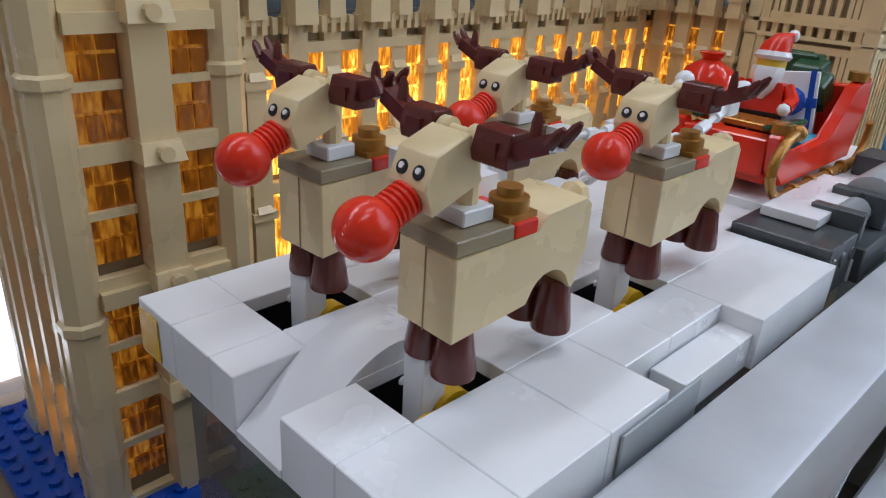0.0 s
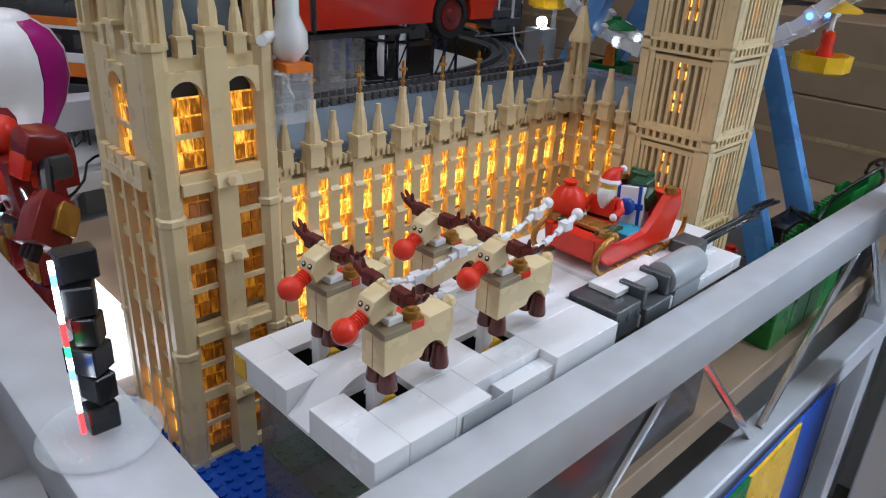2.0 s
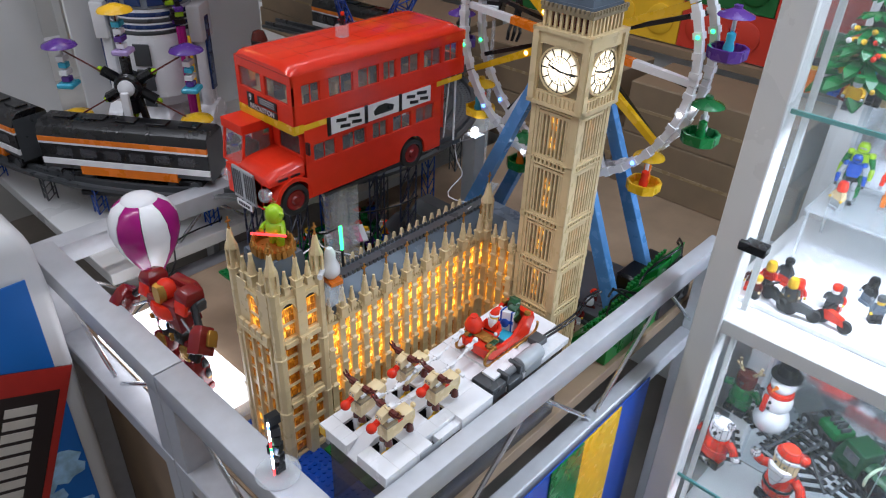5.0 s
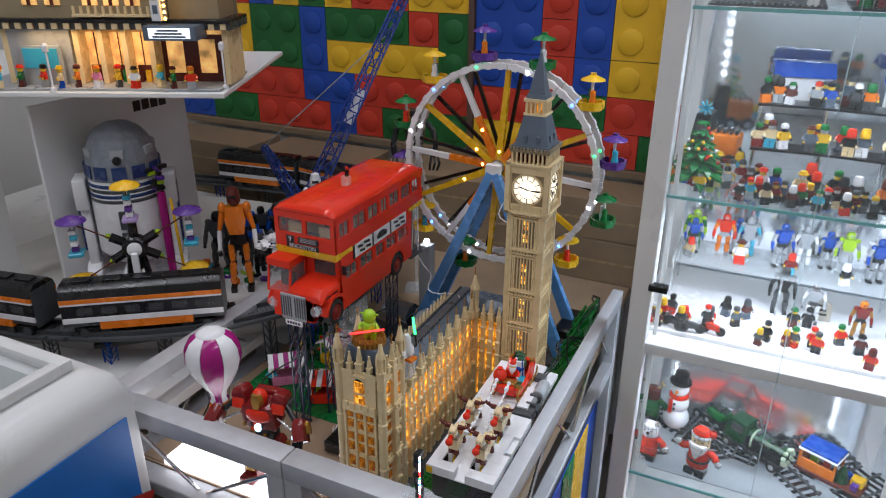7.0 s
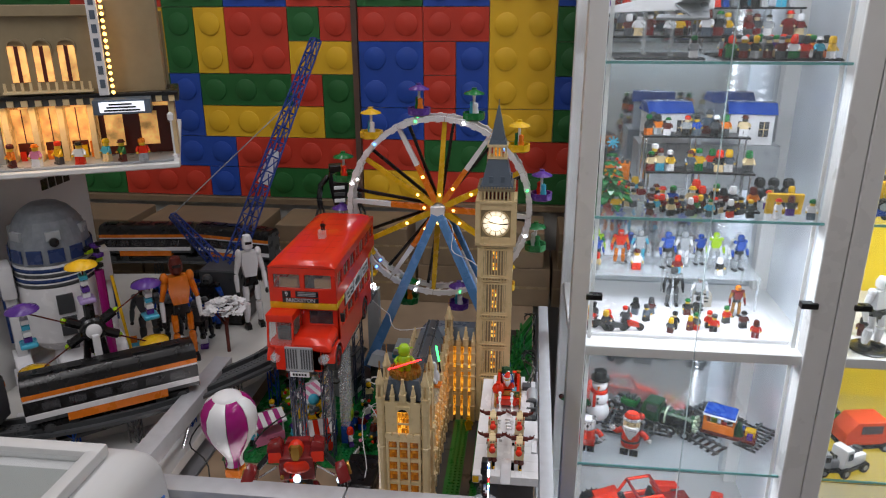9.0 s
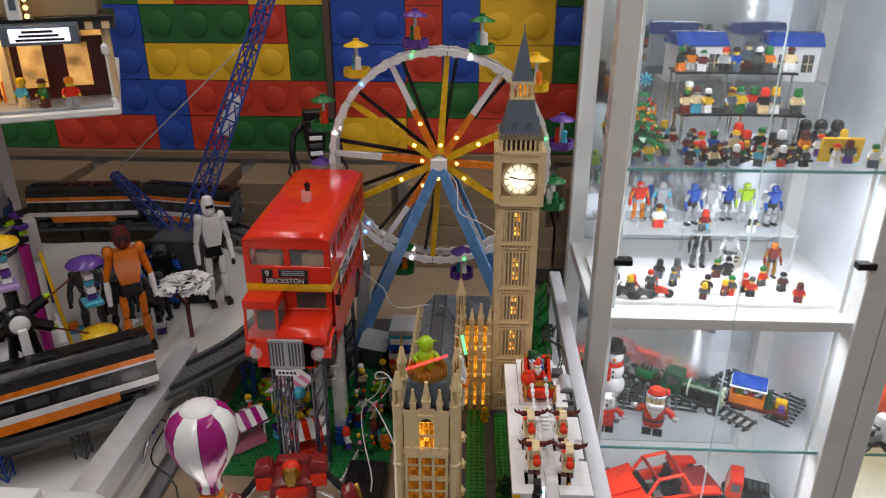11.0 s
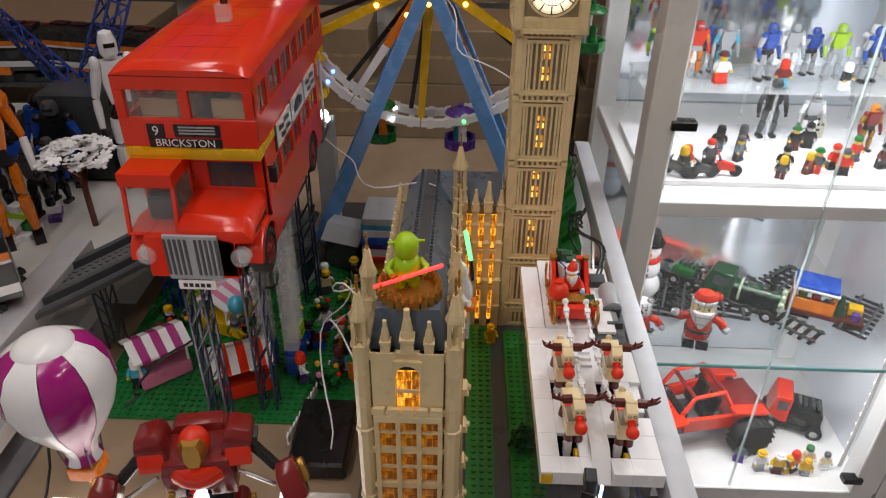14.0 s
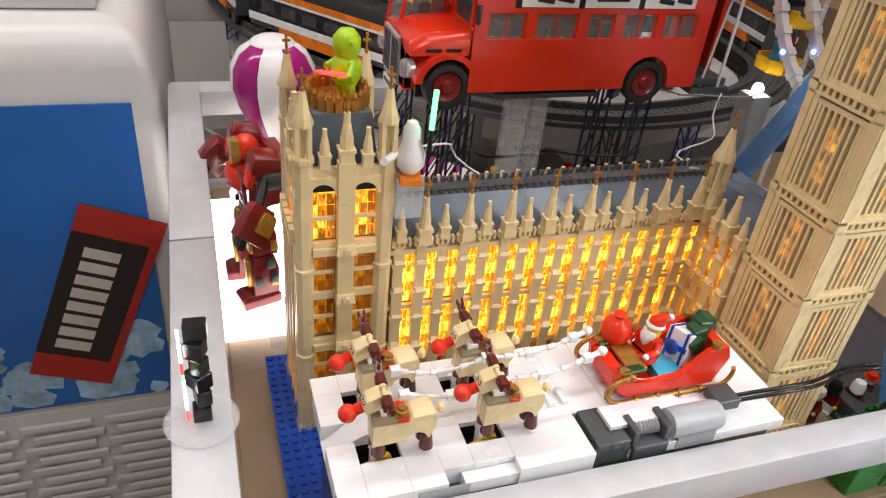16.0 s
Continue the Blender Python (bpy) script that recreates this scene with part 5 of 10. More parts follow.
UP = [(-0.155, -0.129), (-0.122, -0.089), (-0.080, -0.046), (-0.038, -0.016), (-0.008, 0.026), (0.034, 0.072), (0.085, 0.112)]
LOW = [(-0.110, -0.075), (-0.066, -0.032), (-0.022, 0.004), (0.015, 0.055), (0.065, 0.100)]
for sy in (-1, 1):
    bp("upper_side", side_panel(-0.166, 0.126, 0.114, 0.174, UP, 0.137, 0.161, sy), RED, bevel=0.0003)
    bp("lower_side", side_panel(-0.125, 0.112, 0.014, 0.1135, LOW, 0.062, 0.084, sy, (-0.069, 0.0207, 0.0245)), RED, bevel=0.0003)
    for wins, z0, z1 in ((UP, 0.137, 0.161), (LOW, 0.062, 0.084)):
        for a, c in wins:
            b = B()
            box(b, a, c, sy * (HW - 0.0028), sy * (HW - 0.0018), z0, z1)
            w = bp("window_pane", b, BUSGL, "clear plastic window")
            b = B()
            yy = sy * (HW - 0.0014)
            for q in (a + 0.0008, (a + c) / 2, c - 0.0008):
                box(b, q - 0.0007, q + 0.0007, min(yy, yy - sy * 0.001), max(yy, yy - sy * 0.001), z0, z1)
            box(b, a, c, min(yy, yy - sy * 0.001), max(yy, yy - sy * 0.001), z1 - 0.0012, z1)
            bp("window_frame", b, RED, "", w)
    b = B()
    for x0, x1 in ((0.078, 0.113), (-0.166, -0.115)):
        box(b, x0, x1, sy * (HW + 0.0006) if sy < 0 else HW - 0.001, sy * (HW - 0.001) if sy < 0 else HW + 0.0006, 0.1055, 0.1125)
    bp("yellow_stripe", b, YELLOW, "yellow stripe")
    for k in range(3):
        b = B()
        x0 = 0.072 - k * 0.060
        y_ = sy * HW
        box(b, x0 - 0.054, x0, min(y_, y_ + sy * 0.0012), max(y_, y_ + sy * 0.0012), 0.0895, 0.1115)
        ad = bp("advert_panel", b, WHITE, "white advert panel", bevel=0.0002)
        b = B()
        y2 = sy * (HW + 0.0013)
        ya, yb = min(y2, y2 + sy * 0.0003), max(y2, y2 + sy * 0.0003)
        if k == 1:
            prism(b, [(x0 - 0.043, 0.095), (x0 - 0.011, 0.095), (x0 - 0.009, 0.101), (x0 - 0.017, 0.107), (x0 - 0.030, 0.1075), (x0 - 0.045, 0.102)], ya, yb)
        else:
            for j, (u0, u1, zz) in enumerate(((0.008, 0.024, 0.1045), (0.027, 0.046, 0.1052), (0.014, 0.030, 0.0955), (0.033, 0.049, 0.0962))):
                box(b, x0 - u1, x0 - u0, ya, yb, zz - 0.0022, zz + 0.0022, Matrix.Rotation(radians(-8), 3, "Y"))
        bp("advert_print", b, BLACK, "black printed bars", ad)
        b = B()
        box(b, x0, x0 + 0.0055, min(y_, y_ + sy * 0.0008), max(y_, y_ + sy * 0.0008), 0.0885, 0.1125)
        bp("advert_divider", b, BLACK, "black divider", ad)
# floors, roof, ends
b = B()
box(b, -0.166, 0.110, -HW + 0.004, HW - 0.004, 0.014, 0.020)
box(b, -0.166, 0.125, -HW + 0.004, HW - 0.004, 0.1115, 0.1165)
bp("floor", b, DGREY, "dark grey decks")
b = B()
for sy in (-1, 1):
    box(b, -0.095, -0.043, min(sy * 0.034, sy * 0.030), max(sy * 0.034, sy * 0.030), 0.0201, 0.050)
    box(b, -0.095, -0.043, min(sy * 0.034, sy * 0.0515), max(sy * 0.034, sy * 0.0515), 0.0470, 0.050)
bp("wheel_well", b, BLACK, "black wheel wells")
b = B()
rings = []
for x, dz in ((-0.1665, -0.010), (-0.160, -0.003), (-0.148, 0.0), (0.116, 0.0), (0.1225, -0.002), (0.1265, -0.006)):
    rings.append([(x, -HW, 0.1742), (x, -HW + 0.0005, 0.1765 + dz * 0.5), (x, -HW + 0.007, 0.1822 + dz), (x, -HW + 0.020, 0.1850 + dz), (x, HW - 0.020, 0.1850 + dz), (x, HW - 0.007, 0.1822 + dz), (x, HW - 0.0005, 0.1765 + dz * 0.5), (x, HW, 0.1742)])
loft(b, rings)
rf = bp("roof", b, RED, smooth=40)
b = B()
for x_ in [-0.140 + k * 0.0321 for k in range(8)]:
    box(b, x_ - 0.00008, x_ + 0.00008, -HW + 0.019, HW - 0.019, 0.18485, 0.18512)
for y_ in (-0.024, 0.0, 0.024):
    box(b, -0.148, 0.116, y_ - 0.00008, y_ + 0.00008, 0.18485, 0.18511)
bp("tile_joint", b, DRED, "fine dark joints between roof tiles", rf)
b = B()
box(b, 0.122, 0.1265, -HW, HW, 0.114, 0.1385)
box(b, 0.122, 0.1265, -HW, HW, 0.1625, 0.1742)
for yy in (-HW + 0.004, 0.0, HW - 0.004):
    box(b, 0.122, 0.1265, yy - 0.004, yy + 0.004, 0.1385, 0.1625)
bp("upper_front", b, RED, bevel=0.0004)
b = B()
box(b, 0.1265, 0.1275, -HW + 0.002, HW - 0.002, 0.1065, 0.1125)
box(b, 0.112, 0.1265, -HW, HW, 0.1030, 0.1138)
bp("front_band", b, YELLOW, "yellow band under the upper deck")
for s in (-1, 1):
    b = B()
    box(b, 0.1235, 0.1245, min(s * 0.004, s * (HW - 0.008)), max(s * 0.004, s * (HW - 0.008)), 0.1385, 0.1625)
    bp("front_window", b, BUSGL, "clear upper front window")
for i in range(5):
    for s in (-1, 1):
        for x_, z_ in ((0.101 - i * 0.052, 0.1166), (0.050 - i * 0.046, 0.0201)):
            if z_ < 0.05 and (i == 4 or i == 2):
                continue
            b = B()
            box(b, x_, x_ + 0.018, s * 0.030 - 0.016, s * 0.030 + 0.016, z_, z_ + 0.016)
            box(b, x_, x_ + 0.005, s * 0.030 - 0.016, s * 0.030 + 0.016, z_ + 0.016, z_ + 0.031)
            bp("passenger_seat", b, TAN, "tan passenger seat", bevel=0.001)
# destination boxes
sign = B()
box(sign, 0.1266, 0.1275, -0.034, -0.020, 0.1225, 0.1340)
box(sign, 0.1266, 0.1275, -0.012, 0.026, 0.1235, 0.1340)
box(sign, 0.1266, 0.1275, -0.034, 0.026, 0.1140, 0.1218)
sign = bp("destination_sign", sign, BLACK, "black destination boards")


def words(text, size, x, y, z, parent, material, rot=(90, 0, 90)):
    cu = bpy.data.curves.new("lettering", "FONT")
    cu.body, cu.size, cu.align_x, cu.align_y, cu.extrude = text, size, "CENTER", "CENTER", 0.00015
    cu.materials.append(material)
    ob = new("lettering", cu)
    ob.parent = parent
    ob.matrix_local = pose(x, y, z, *rot)
    return tagged(ob, "raised white letters")


words("BRICKSTON", 0.0092, 0.1277, -0.004, 0.1179, sign, WHITE)
words("9", 0.0115, 0.1277, -0.027, 0.1282, sign, WHITE)
b = B()
for k in range(3):
    box(b, 0.1276, 0.1279, -0.008, 0.022, 0.1260 + k * 0.0027, 0.1274 + k * 0.0027)
bp("small_print", b, GREY, "small printed bars", sign)
# bonnet beside the driver's cab
b = B()
loft(b, [[(x, -0.010, 0.012), (x, 0.036, 0.012), (x, 0.036, 0.046), (x, 0.052, 0.046), (x, 0.052, z - 0.007), (x, 0.044, z), (x, -0.010, z)] for x, z in ((0.112, 0.068), (0.150, 0.064), (0.1655, 0.057))])
bp("bonnet", b, RED, bevel=0.0005)
b = B()
for k in range(2):
    box(b, 0.120 + k * 0.018, 0.134 + k * 0.018, 0.0518, 0.0526, 0.0495, 0.0525)
bp("bonnet_vent", b, BLACK, "black bonnet vents")
b = B()
box(b, 0.112, 0.158, -0.036, -0.0102, 0.012, 0.050)
box(b, 0.112, 0.160, -HW + 0.001, -0.036, 0.0475, 0.050)
box(b, 0.112, 0.156, -HW + 0.001, -0.0102, 0.0905, 0.1029)
for yy in (-0.0115, -HW + 0.003):
    box(b, 0.112, 0.116, yy - 0.0013, yy + 0.0013, 0.050, 0.0905)
box(b, 0.108, 0.112, -0.010, HW - 0.001, 0.016, 0.070)
box(b, 0.108, 0.112, -0.010, 0.004, 0.070, 0.094)
box(b, 0.108, 0.112, 0.044, HW - 0.001, 0.070, 0.094)
box(b, 0.108, 0.112, -0.010, HW - 0.001, 0.094, 0.1029)
bp("driver_cab", b, RED, bevel=0.0005)
for yy in (-0.0118, -HW + 0.0030):
    b = B()
    loft(b, [[(x_ - 0.0022, yy - 0.0016, z_), (x_ + 0.0012, yy - 0.0016, z_), (x_ + 0.0012, yy + 0.0016, z_), (x_ - 0.0022, yy + 0.0016, z_)] for z_, x_ in ((0.0501, 0.1590), (0.0904, 0.1528))])
    bp("cab_post", b, RED, "red windscreen post", bevel=0.0004)
b = B()
box(b, 0.1095, 0.1105, 0.0041, 0.0439, 0.0701, 0.0939)
bp("bulkhead_window", b, SMOKE, "dark window behind the bonnet")
b = B()
loft(b, [[(0.1585, -0.0110, 0.0502), (0.1585, -HW + 0.002, 0.0502), (0.152, -HW + 0.002, 0.0902), (0.152, -0.0110, 0.0902)], [(0.1565, -0.0110, 0.0502), (0.1565, -HW + 0.002, 0.0502), (0.150, -HW + 0.002, 0.0902), (0.150, -0.0110, 0.0902)]])
box(b, 0.118, 0.156, -HW + 0.0015, -HW + 0.0025, 0.0502, 0.0904)
box(b, 0.118, 0.156, -0.0115, -0.0105, 0.0502, 0.0904)
bp("windscreen", b, BUSGL, "clear windscreen")
b = B()
box(b, 0.1262, 0.138, -0.044, -0.020, 0.0502, 0.072)
bp("driver_seat", b, BLACK, "black driver seat", bevel=0.002)
b = B()
box(b, 0.1655, 0.1685, -0.023, 0.023, 0.010, 0.0535)
grille = bp("grille", b, GREY, "light grey radiator grille", bevel=0.0006)
b = B()
for k in range(11):
    yy = -0.0225 + k * 0.0043
    if k not in (5,):
        box(b, 0.1685, 0.1692, yy, yy + 0.0022, 0.015, 0.050)
bp("grille_slot", b, DGREY, "dark grille slots", grille)
b = B()
box(b, 0.158, 0.1655, -0.040, 0.036, 0.010, 0.050)
bp("nose_panel", b, RED, bevel=0.0006)
for yy in (-0.0400, 0.0400):
    b = B()
    turned(b, [(0.0085, 0.160), (0.0085, 0.1675), (0.0072, 0.1695), (0.0, 0.1705)], (0, yy, 0.032), 20, "x")
    bp("headlight", b, CLEARP, "clear round headlight", smooth=40)
    b = B()
    turned(b, [(0.0070, 0.158), (0.0070, 0.164), (0, 0.164)], (0, yy, 0.032), 16, "x")
    bp("headlight_bowl", b, SILVER, "silver headlight bowl")
    s = 1 if yy > 0 else -1
    b = B()
    arc = [math.pi * (0.03 + 1.0 * k / 14) for k in range(15)]
    ring = [(0.131 + 0.0300 * math.cos(a), 0.0207 + 0.0290 * math.sin(a)) for a in arc] + [(0.131 + 0.0240 * math.cos(a), 0.0207 + 0.0240 * math.sin(a)) for a in reversed(arc)]
    prism(b, ring, min(s * 0.034, s * (HW + 0.0006)), max(s * 0.034, s * (HW + 0.0006)))
    bp("wing", b, RED, "red front wing", smooth=30)
    b = B()
    box(b, 0.108, 0.154, min(s * 0.0335, s * 0.0365), max(s * 0.0335, s * 0.0365), 0.004, 0.046)
    bp("wheel_well", b, BLACK, "black wheel well")
    b = B()
    box(b, 0.1085, 0.112, min(s * HW, s * (HW + 0.006)), max(s * HW, s * (HW + 0.006)), 0.0885, 0.0905)
    box(b, 0.110, 0.113, min(s * (HW + 0.001), s * (HW + 0.008)), max(s * (HW + 0.001), s * (HW + 0.008)), 0.0760, 0.0905)
    bp("wing_mirror", b, BLACK, "black wing mirror", bevel=0.0005)
b = B()
box(b, 0.1686, 0.1702, -0.016, 0.016, 0.001, 0.0095)
plate = bp("number_plate", b, WHITE, "white plate")
b = B()
for k in range(5):
    box(b, 0.1703, 0.1706, -0.012 + k * 0.005, -0.0085 + k * 0.005, 0.0035, 0.0072)
bp("plate_bar", b, BLACK, "", plate)
for x in (0.131, -0.069):
    for sy in (-1, 1):
        b = B()
        turned(b, [(0.0, 0.0), (0.0195, 0.0), (0.0208, 0.001), (0.0212, 0.004), (0.0212, 0.011), (0.0200, 0.0140), (0.0150, 0.0145), (0.0140, 0.0120), (0.0, 0.0120)], (0, 0, 0), 26, "y")
        if sy < 0:
            bmesh.ops.scale(b, verts=b.verts, vec=(1, -1, 1))
            bmesh.ops.reverse_faces(b, faces=b.faces)
        w = bp("wheel", b, RUBBER, "black rubber tyre", at=(x, sy * (HW - 0.0142), 0.0190), smooth=35)
        b = B()
        turned(b, [(0.0138, 0.0122), (0.0130, 0.0136), (0.0105, 0.0124), (0.0060, 0.0129), (0.0045, 0.0152), (0, 0.0154)], (0, 0, 0), 20, "y")
        if sy < 0:
            bmesh.ops.scale(b, verts=b.verts, vec=(1, -1, 1))
            bmesh.ops.reverse_faces(b, faces=b.faces)
        part("rim", b, DRED, w, "dark red wheel rim")
# open rear platform
b = B()
box(b, -0.170, -0.125, -HW + 0.001, HW - 0.001, 0.006, 0.012)
bp("rear_platform", b, DGREY, "dark grey open platform")
b = B()
bar(b, (-0.158, HW - 0.004, 0.012), (-0.158, HW - 0.004, 0.112), 0.0016, 8)
bar(b, (-0.140, HW - 0.008, 0.012), (-0.150, HW - 0.008, 0.112), 0.0012, 8)
bp("grab_pole", b, WHITE, "white grab pole")
b = B()
box(b, -0.170, -0.164, -HW, 0.020, 0.012, 0.114)
box(b, -0.1705, -0.166, -HW, HW, 0.114, 0.137)
box(b, -0.1705, -0.166, -HW, HW, 0.161, 0.1742)
bp("rear_wall", b, RED, bevel=0.0005)
b = B()
box(b, -0.002, 0.010, -0.004, 0.008, 0.1852, 0.200)
tagged(bp("roof_block", b, CLEARP, "clear block on the roof"))
fig(BX - 0.004, BY - 0.004, BZ + 0.2005, 200, BLACK, BLACK, RED, RED, "cap", 0.42, label="tiny red and black figure on the bus roof", group="")

# stand under the bus: open lattice pylons, clear columns, coloured bricks


def pylon(x, y, z1, label="dark lattice pylon under the bus"):
    b = B()
    w = 0.008
    for sx in (-1, 1):
        for sy in (-1, 1):
            box(b, sx * w - 0.001, sx * w + 0.001, sy * w - 0.001, sy * w + 0.001, 0, z1 - Z0)
    n = 7
    h = (z1 - Z0) / n
    for k in range(n):
        for s in (-1, 1):
            bar(b, (-w, s * w, k * h), (w, s * w, (k + 1) * h), 0.0009, 5)
            bar(b, (s * w, -w, (k + 1) * h), (s * w, w, k * h), 0.0009, 5)
    box(b, -w - 0.002, w + 0.002, -w - 0.002, w + 0.002, 0, 0.003)
    box(b, -w - 0.002, w + 0.002, -w - 0.002, w + 0.002, z1 - Z0 - 0.003, z1 - Z0)
    return solo("pylon", b, mat("dark_blue_plastic", (0.012, 0.018, 0.05), 0.3), label, "pylon", (x, y, Z0), group="pylons under the bus")


for x, yy in ((-0.160, 0.30), (-0.160, 0.355), (0.030, 0.29), (0.030, 0.36), (-0.205, 0.335)):
    pylon(x, yy, 0.243)
for x, yy in ((-0.105, 0.285), (-0.085, 0.285), (-0.095, 0.315)):
    t = thing("clear_column", (x, yy, Z0), "column of clear bricks on a blue brick under the bus", "brick column", "columns under the bus")
    for k in range(21):
        b = B()
        z = k * 0.0098
        box(b, -0.0079, 0.0079, -0.0079, 0.0079, z, z + 0.0096)
        part("brick", b, (BLUE if k < 4 else LIME if k < 6 and x > -0.09 else CLEARP), t, bevel=0.0004)
b = B()
box(b, -0.135, -0.030, 0.272, 0.372, 0.2365, 0.2410)
solo("support_plate", b, DGREY, "dark grey perforated plate carrying the bus", "plate")

# ---------- big wheel ----------
WX, WY, WZ, WR = 0.205, 0.146, 0.404, 0.190
wheel = thing("ferris_wheel", (WX, WY, Z0), "toy-brick ferris wheel with white rims and coloured lit spokes", "toy ferris wheel")
HZ = WZ - Z0


def wp(name, bm, material, lab="", parent=None, **k):
    return part(name, bm, material, parent or wheel, lab, **k)


b = B()
n = 6
arc = []
for x0, x1, r0, r1 in ((-0.0042, 0.0042, WR - 0.0095, WR),):
    for k in range(n + 1):
        a = radians(15) * (k / n * 2 - 1) * 0.985
        arc.append([(x0, r0 * math.sin(a), r0 * math.cos(a)), (x1, r0 * math.sin(a), r0 * math.cos(a)), (x1, r1 * math.sin(a), r1 * math.cos(a)), (x0, r1 * math.sin(a), r1 * math.cos(a))])
loft(b, arc)
for k in range(4):
    a = radians(-11 + 7.3 * k)
    v = box(b, -0.0052, 0.0052, -0.004, 0.004, WR - 0.0112, WR + 0.0012)
    bmesh.ops.rotate(b, verts=v, cent=(0, 0, 0), matrix=Matrix.Rotation(-a, 3, "X"))
rim = mesh_of("rim_segment", b, WHITE, 30)
sp_meshes = []
for cols in ((YELLOW, YELLOW), (ORANGE, WHITE)):
    b = Multi()
    b.add(cols[0], loft, [[(-w, -w, z), (w, -w, z), (w, w, z), (-w, w, z)] for w, z in ((0.0062, 0.014), (0.0050, 0.10))])
    b.add(cols[1], loft, [[(-w, -w, z), (w, -w, z), (w, w, z), (-w, w, z)] for w, z in ((0.0050, 0.10), (0.0042, WR - 0.0105))])
    sp_meshes.append(b.mesh("spoke"))
bsp = B()
loft(bsp, [[(-w, -w, z), (w, -w, z), (w, w, z), (-w, w, z)] for w, z in ((0.003, 0.016), (0.003, WR - 0.0105))])
bsp = mesh_of("spoke", bsp, BLACK)
led = B()
ball(led, (0, 0, 0), 0.0036, 10)
led = mesh_of("lamp_bulb", led, LEDY, 60)
ledc = [mesh_of("lamp_bulb", (lambda q: (ball(q, (0, 0, 0), 0.0028, 8), q)[1])(B()), mm, 60) for mm in (LEDW, LEDB, LEDG)]
for k in range(12):
    a = k * 30 + 4
    for x in (-0.020, 0.020):
        seg = wp("rim_segment", rim, None, "white rim segment", at=(x, 0, HZ), rot=(a + 15, 0, 0))
        part("lamp_bulb", ledc[k % 3], None, seg, "small coloured light", at=(-0.0055, 0.01, WR - 0.005))
    s = wp("spoke", sp_meshes[k % 2], None, "yellow spoke" if k % 2 == 0 else "orange and white spoke", at=(-0.014, 0, HZ), rot=(a, 0, 0))
    wp("spoke", bsp, None, "black spoke", at=(0.014, 0, HZ), rot=(a + 5, 0, 0))
    part("lamp_bulb", led, None, s, "warm glowing bulb", at=(-0.0045, 0, 0.030 + 0.022 * (k % 3)))
b = B()
turned(b, [(0.010, -0.034), (0.013, -0.030), (0.013, 0.030), (0.010, 0.034)], (0, 0, HZ), 16, "x")
hub = wp("hub", b, GREY, "grey hub")
b = B()
box(b, -0.046, -0.0345, -0.014, 0.014, HZ - 0.008, HZ + 0.011)
wp("hub_cap", b, WHITE, "white plate on the hub", hub, bevel=0.0008)
for x in (-0.040, 0.040):
    for s, foot in ((1, 0.155), (-1, -0.155)):
        b = B()
        p, q = Vector((x, s * 0.004, HZ - 0.006)), Vector((x * 1.25, foot, 0.020))
        d = (q - p).normalized()
        u, v = Vector((1, 0, 0)), d.cross(Vector((1, 0, 0))).normalized()
        loft(b, [[tuple(o + u * i * 0.007 + v * j * w) for i, j in ((-1, -1), (1, -1), (1, 1), (-1, 1))] for o, w in ((p, 0.008), (q, 0.011))])
        wp("support_leg", b, SKYB, "medium blue support leg", bevel=0.0006)
b = B()
box(b, -0.085, 0.085, -0.175, 0.175, 0, 0.006)
box(b, -0.080, 0.060, -0.17, 0.05, 0.006, 0.020)
wp("wheel_base", b, DGREY, "dark grey base", bevel=0.0006)
# gondolas hang from the rim
for k in range(12):
    a = radians(k * 30 + 4 + 15)
    gy, gz = (WR + 0.022) * -math.sin(a), (WR + 0.022) * math.cos(a)
    col = (GREEN, YELLOW, PURPLE)[k % 3]
    word = ("green", "yellow", "purple")[k % 3]
    b = B()
    loft(b, [[(sx * w, sy * w, z) for sx, sy in ((-1, -0.5), (-0.5, -1), (0.5, -1), (1, -0.5), (1, 0.5), (0.5, 1), (-0.5, 1), (-1, 0.5))] for z, w in ((-0.008, 0.016), (-0.005, 0.021), (0.008, 0.0215), (0.008, 0.0185), (-0.002, 0.017))])
    g = wp("gondola", b, col, f"{word} gondola tub", at=(0, gy, HZ + gz - 0.012), smooth=30)
    b = B()
    turned(b, [(0.005, 0.052), (0.006, 0.0515), (0.020, 0.0455), (0.0215, 0.043), (0.0, 0.0445)], seg=16)
    cyl(b, (0, 0, 0.0515), 0.005, 0.004, seg=10)
    part("canopy", b, col, g, f"{word} canopy", smooth=50)
    b = B()
    cyl(b, (0, 0, -0.002), 0.0028, 0.046, seg=8)
    part("mast", b, WHITE, g, "white mast")
    for sx in (-1, 1):
        b = B()
        turned(b, [(0.005, -0.002), (0.0065, 0.010), (0.0045, 0.017), (0.0052, 0.0185), (0.0052, 0.026), (0, 0.029)], (0.0105 * sx, 0.004 * sx, 0), 10)
        part("rider", b, (ORANGE, TEAL, GREEN, RED, WHITE)[(k + sx) % 5], g, "small seated toy figure", smooth=40)

# ---------- track and train ----------
TRK = [(-0.345, 1.30), (-0.335, 1.05), (-0.308, 0.87), (-0.268, 0.748), (-0.214, 0.652), (-0.150, 0.574), (-0.066, 0.508), (0.018, 0.460), (0.130, 0.437), (0.270, 0.455), (0.400, 0.515), (0.500, 0.62), (0.535, 0.76), (0.538, 0.92), (0.52, 1.08), (0.48, 1.28)]
TZ = 0.140


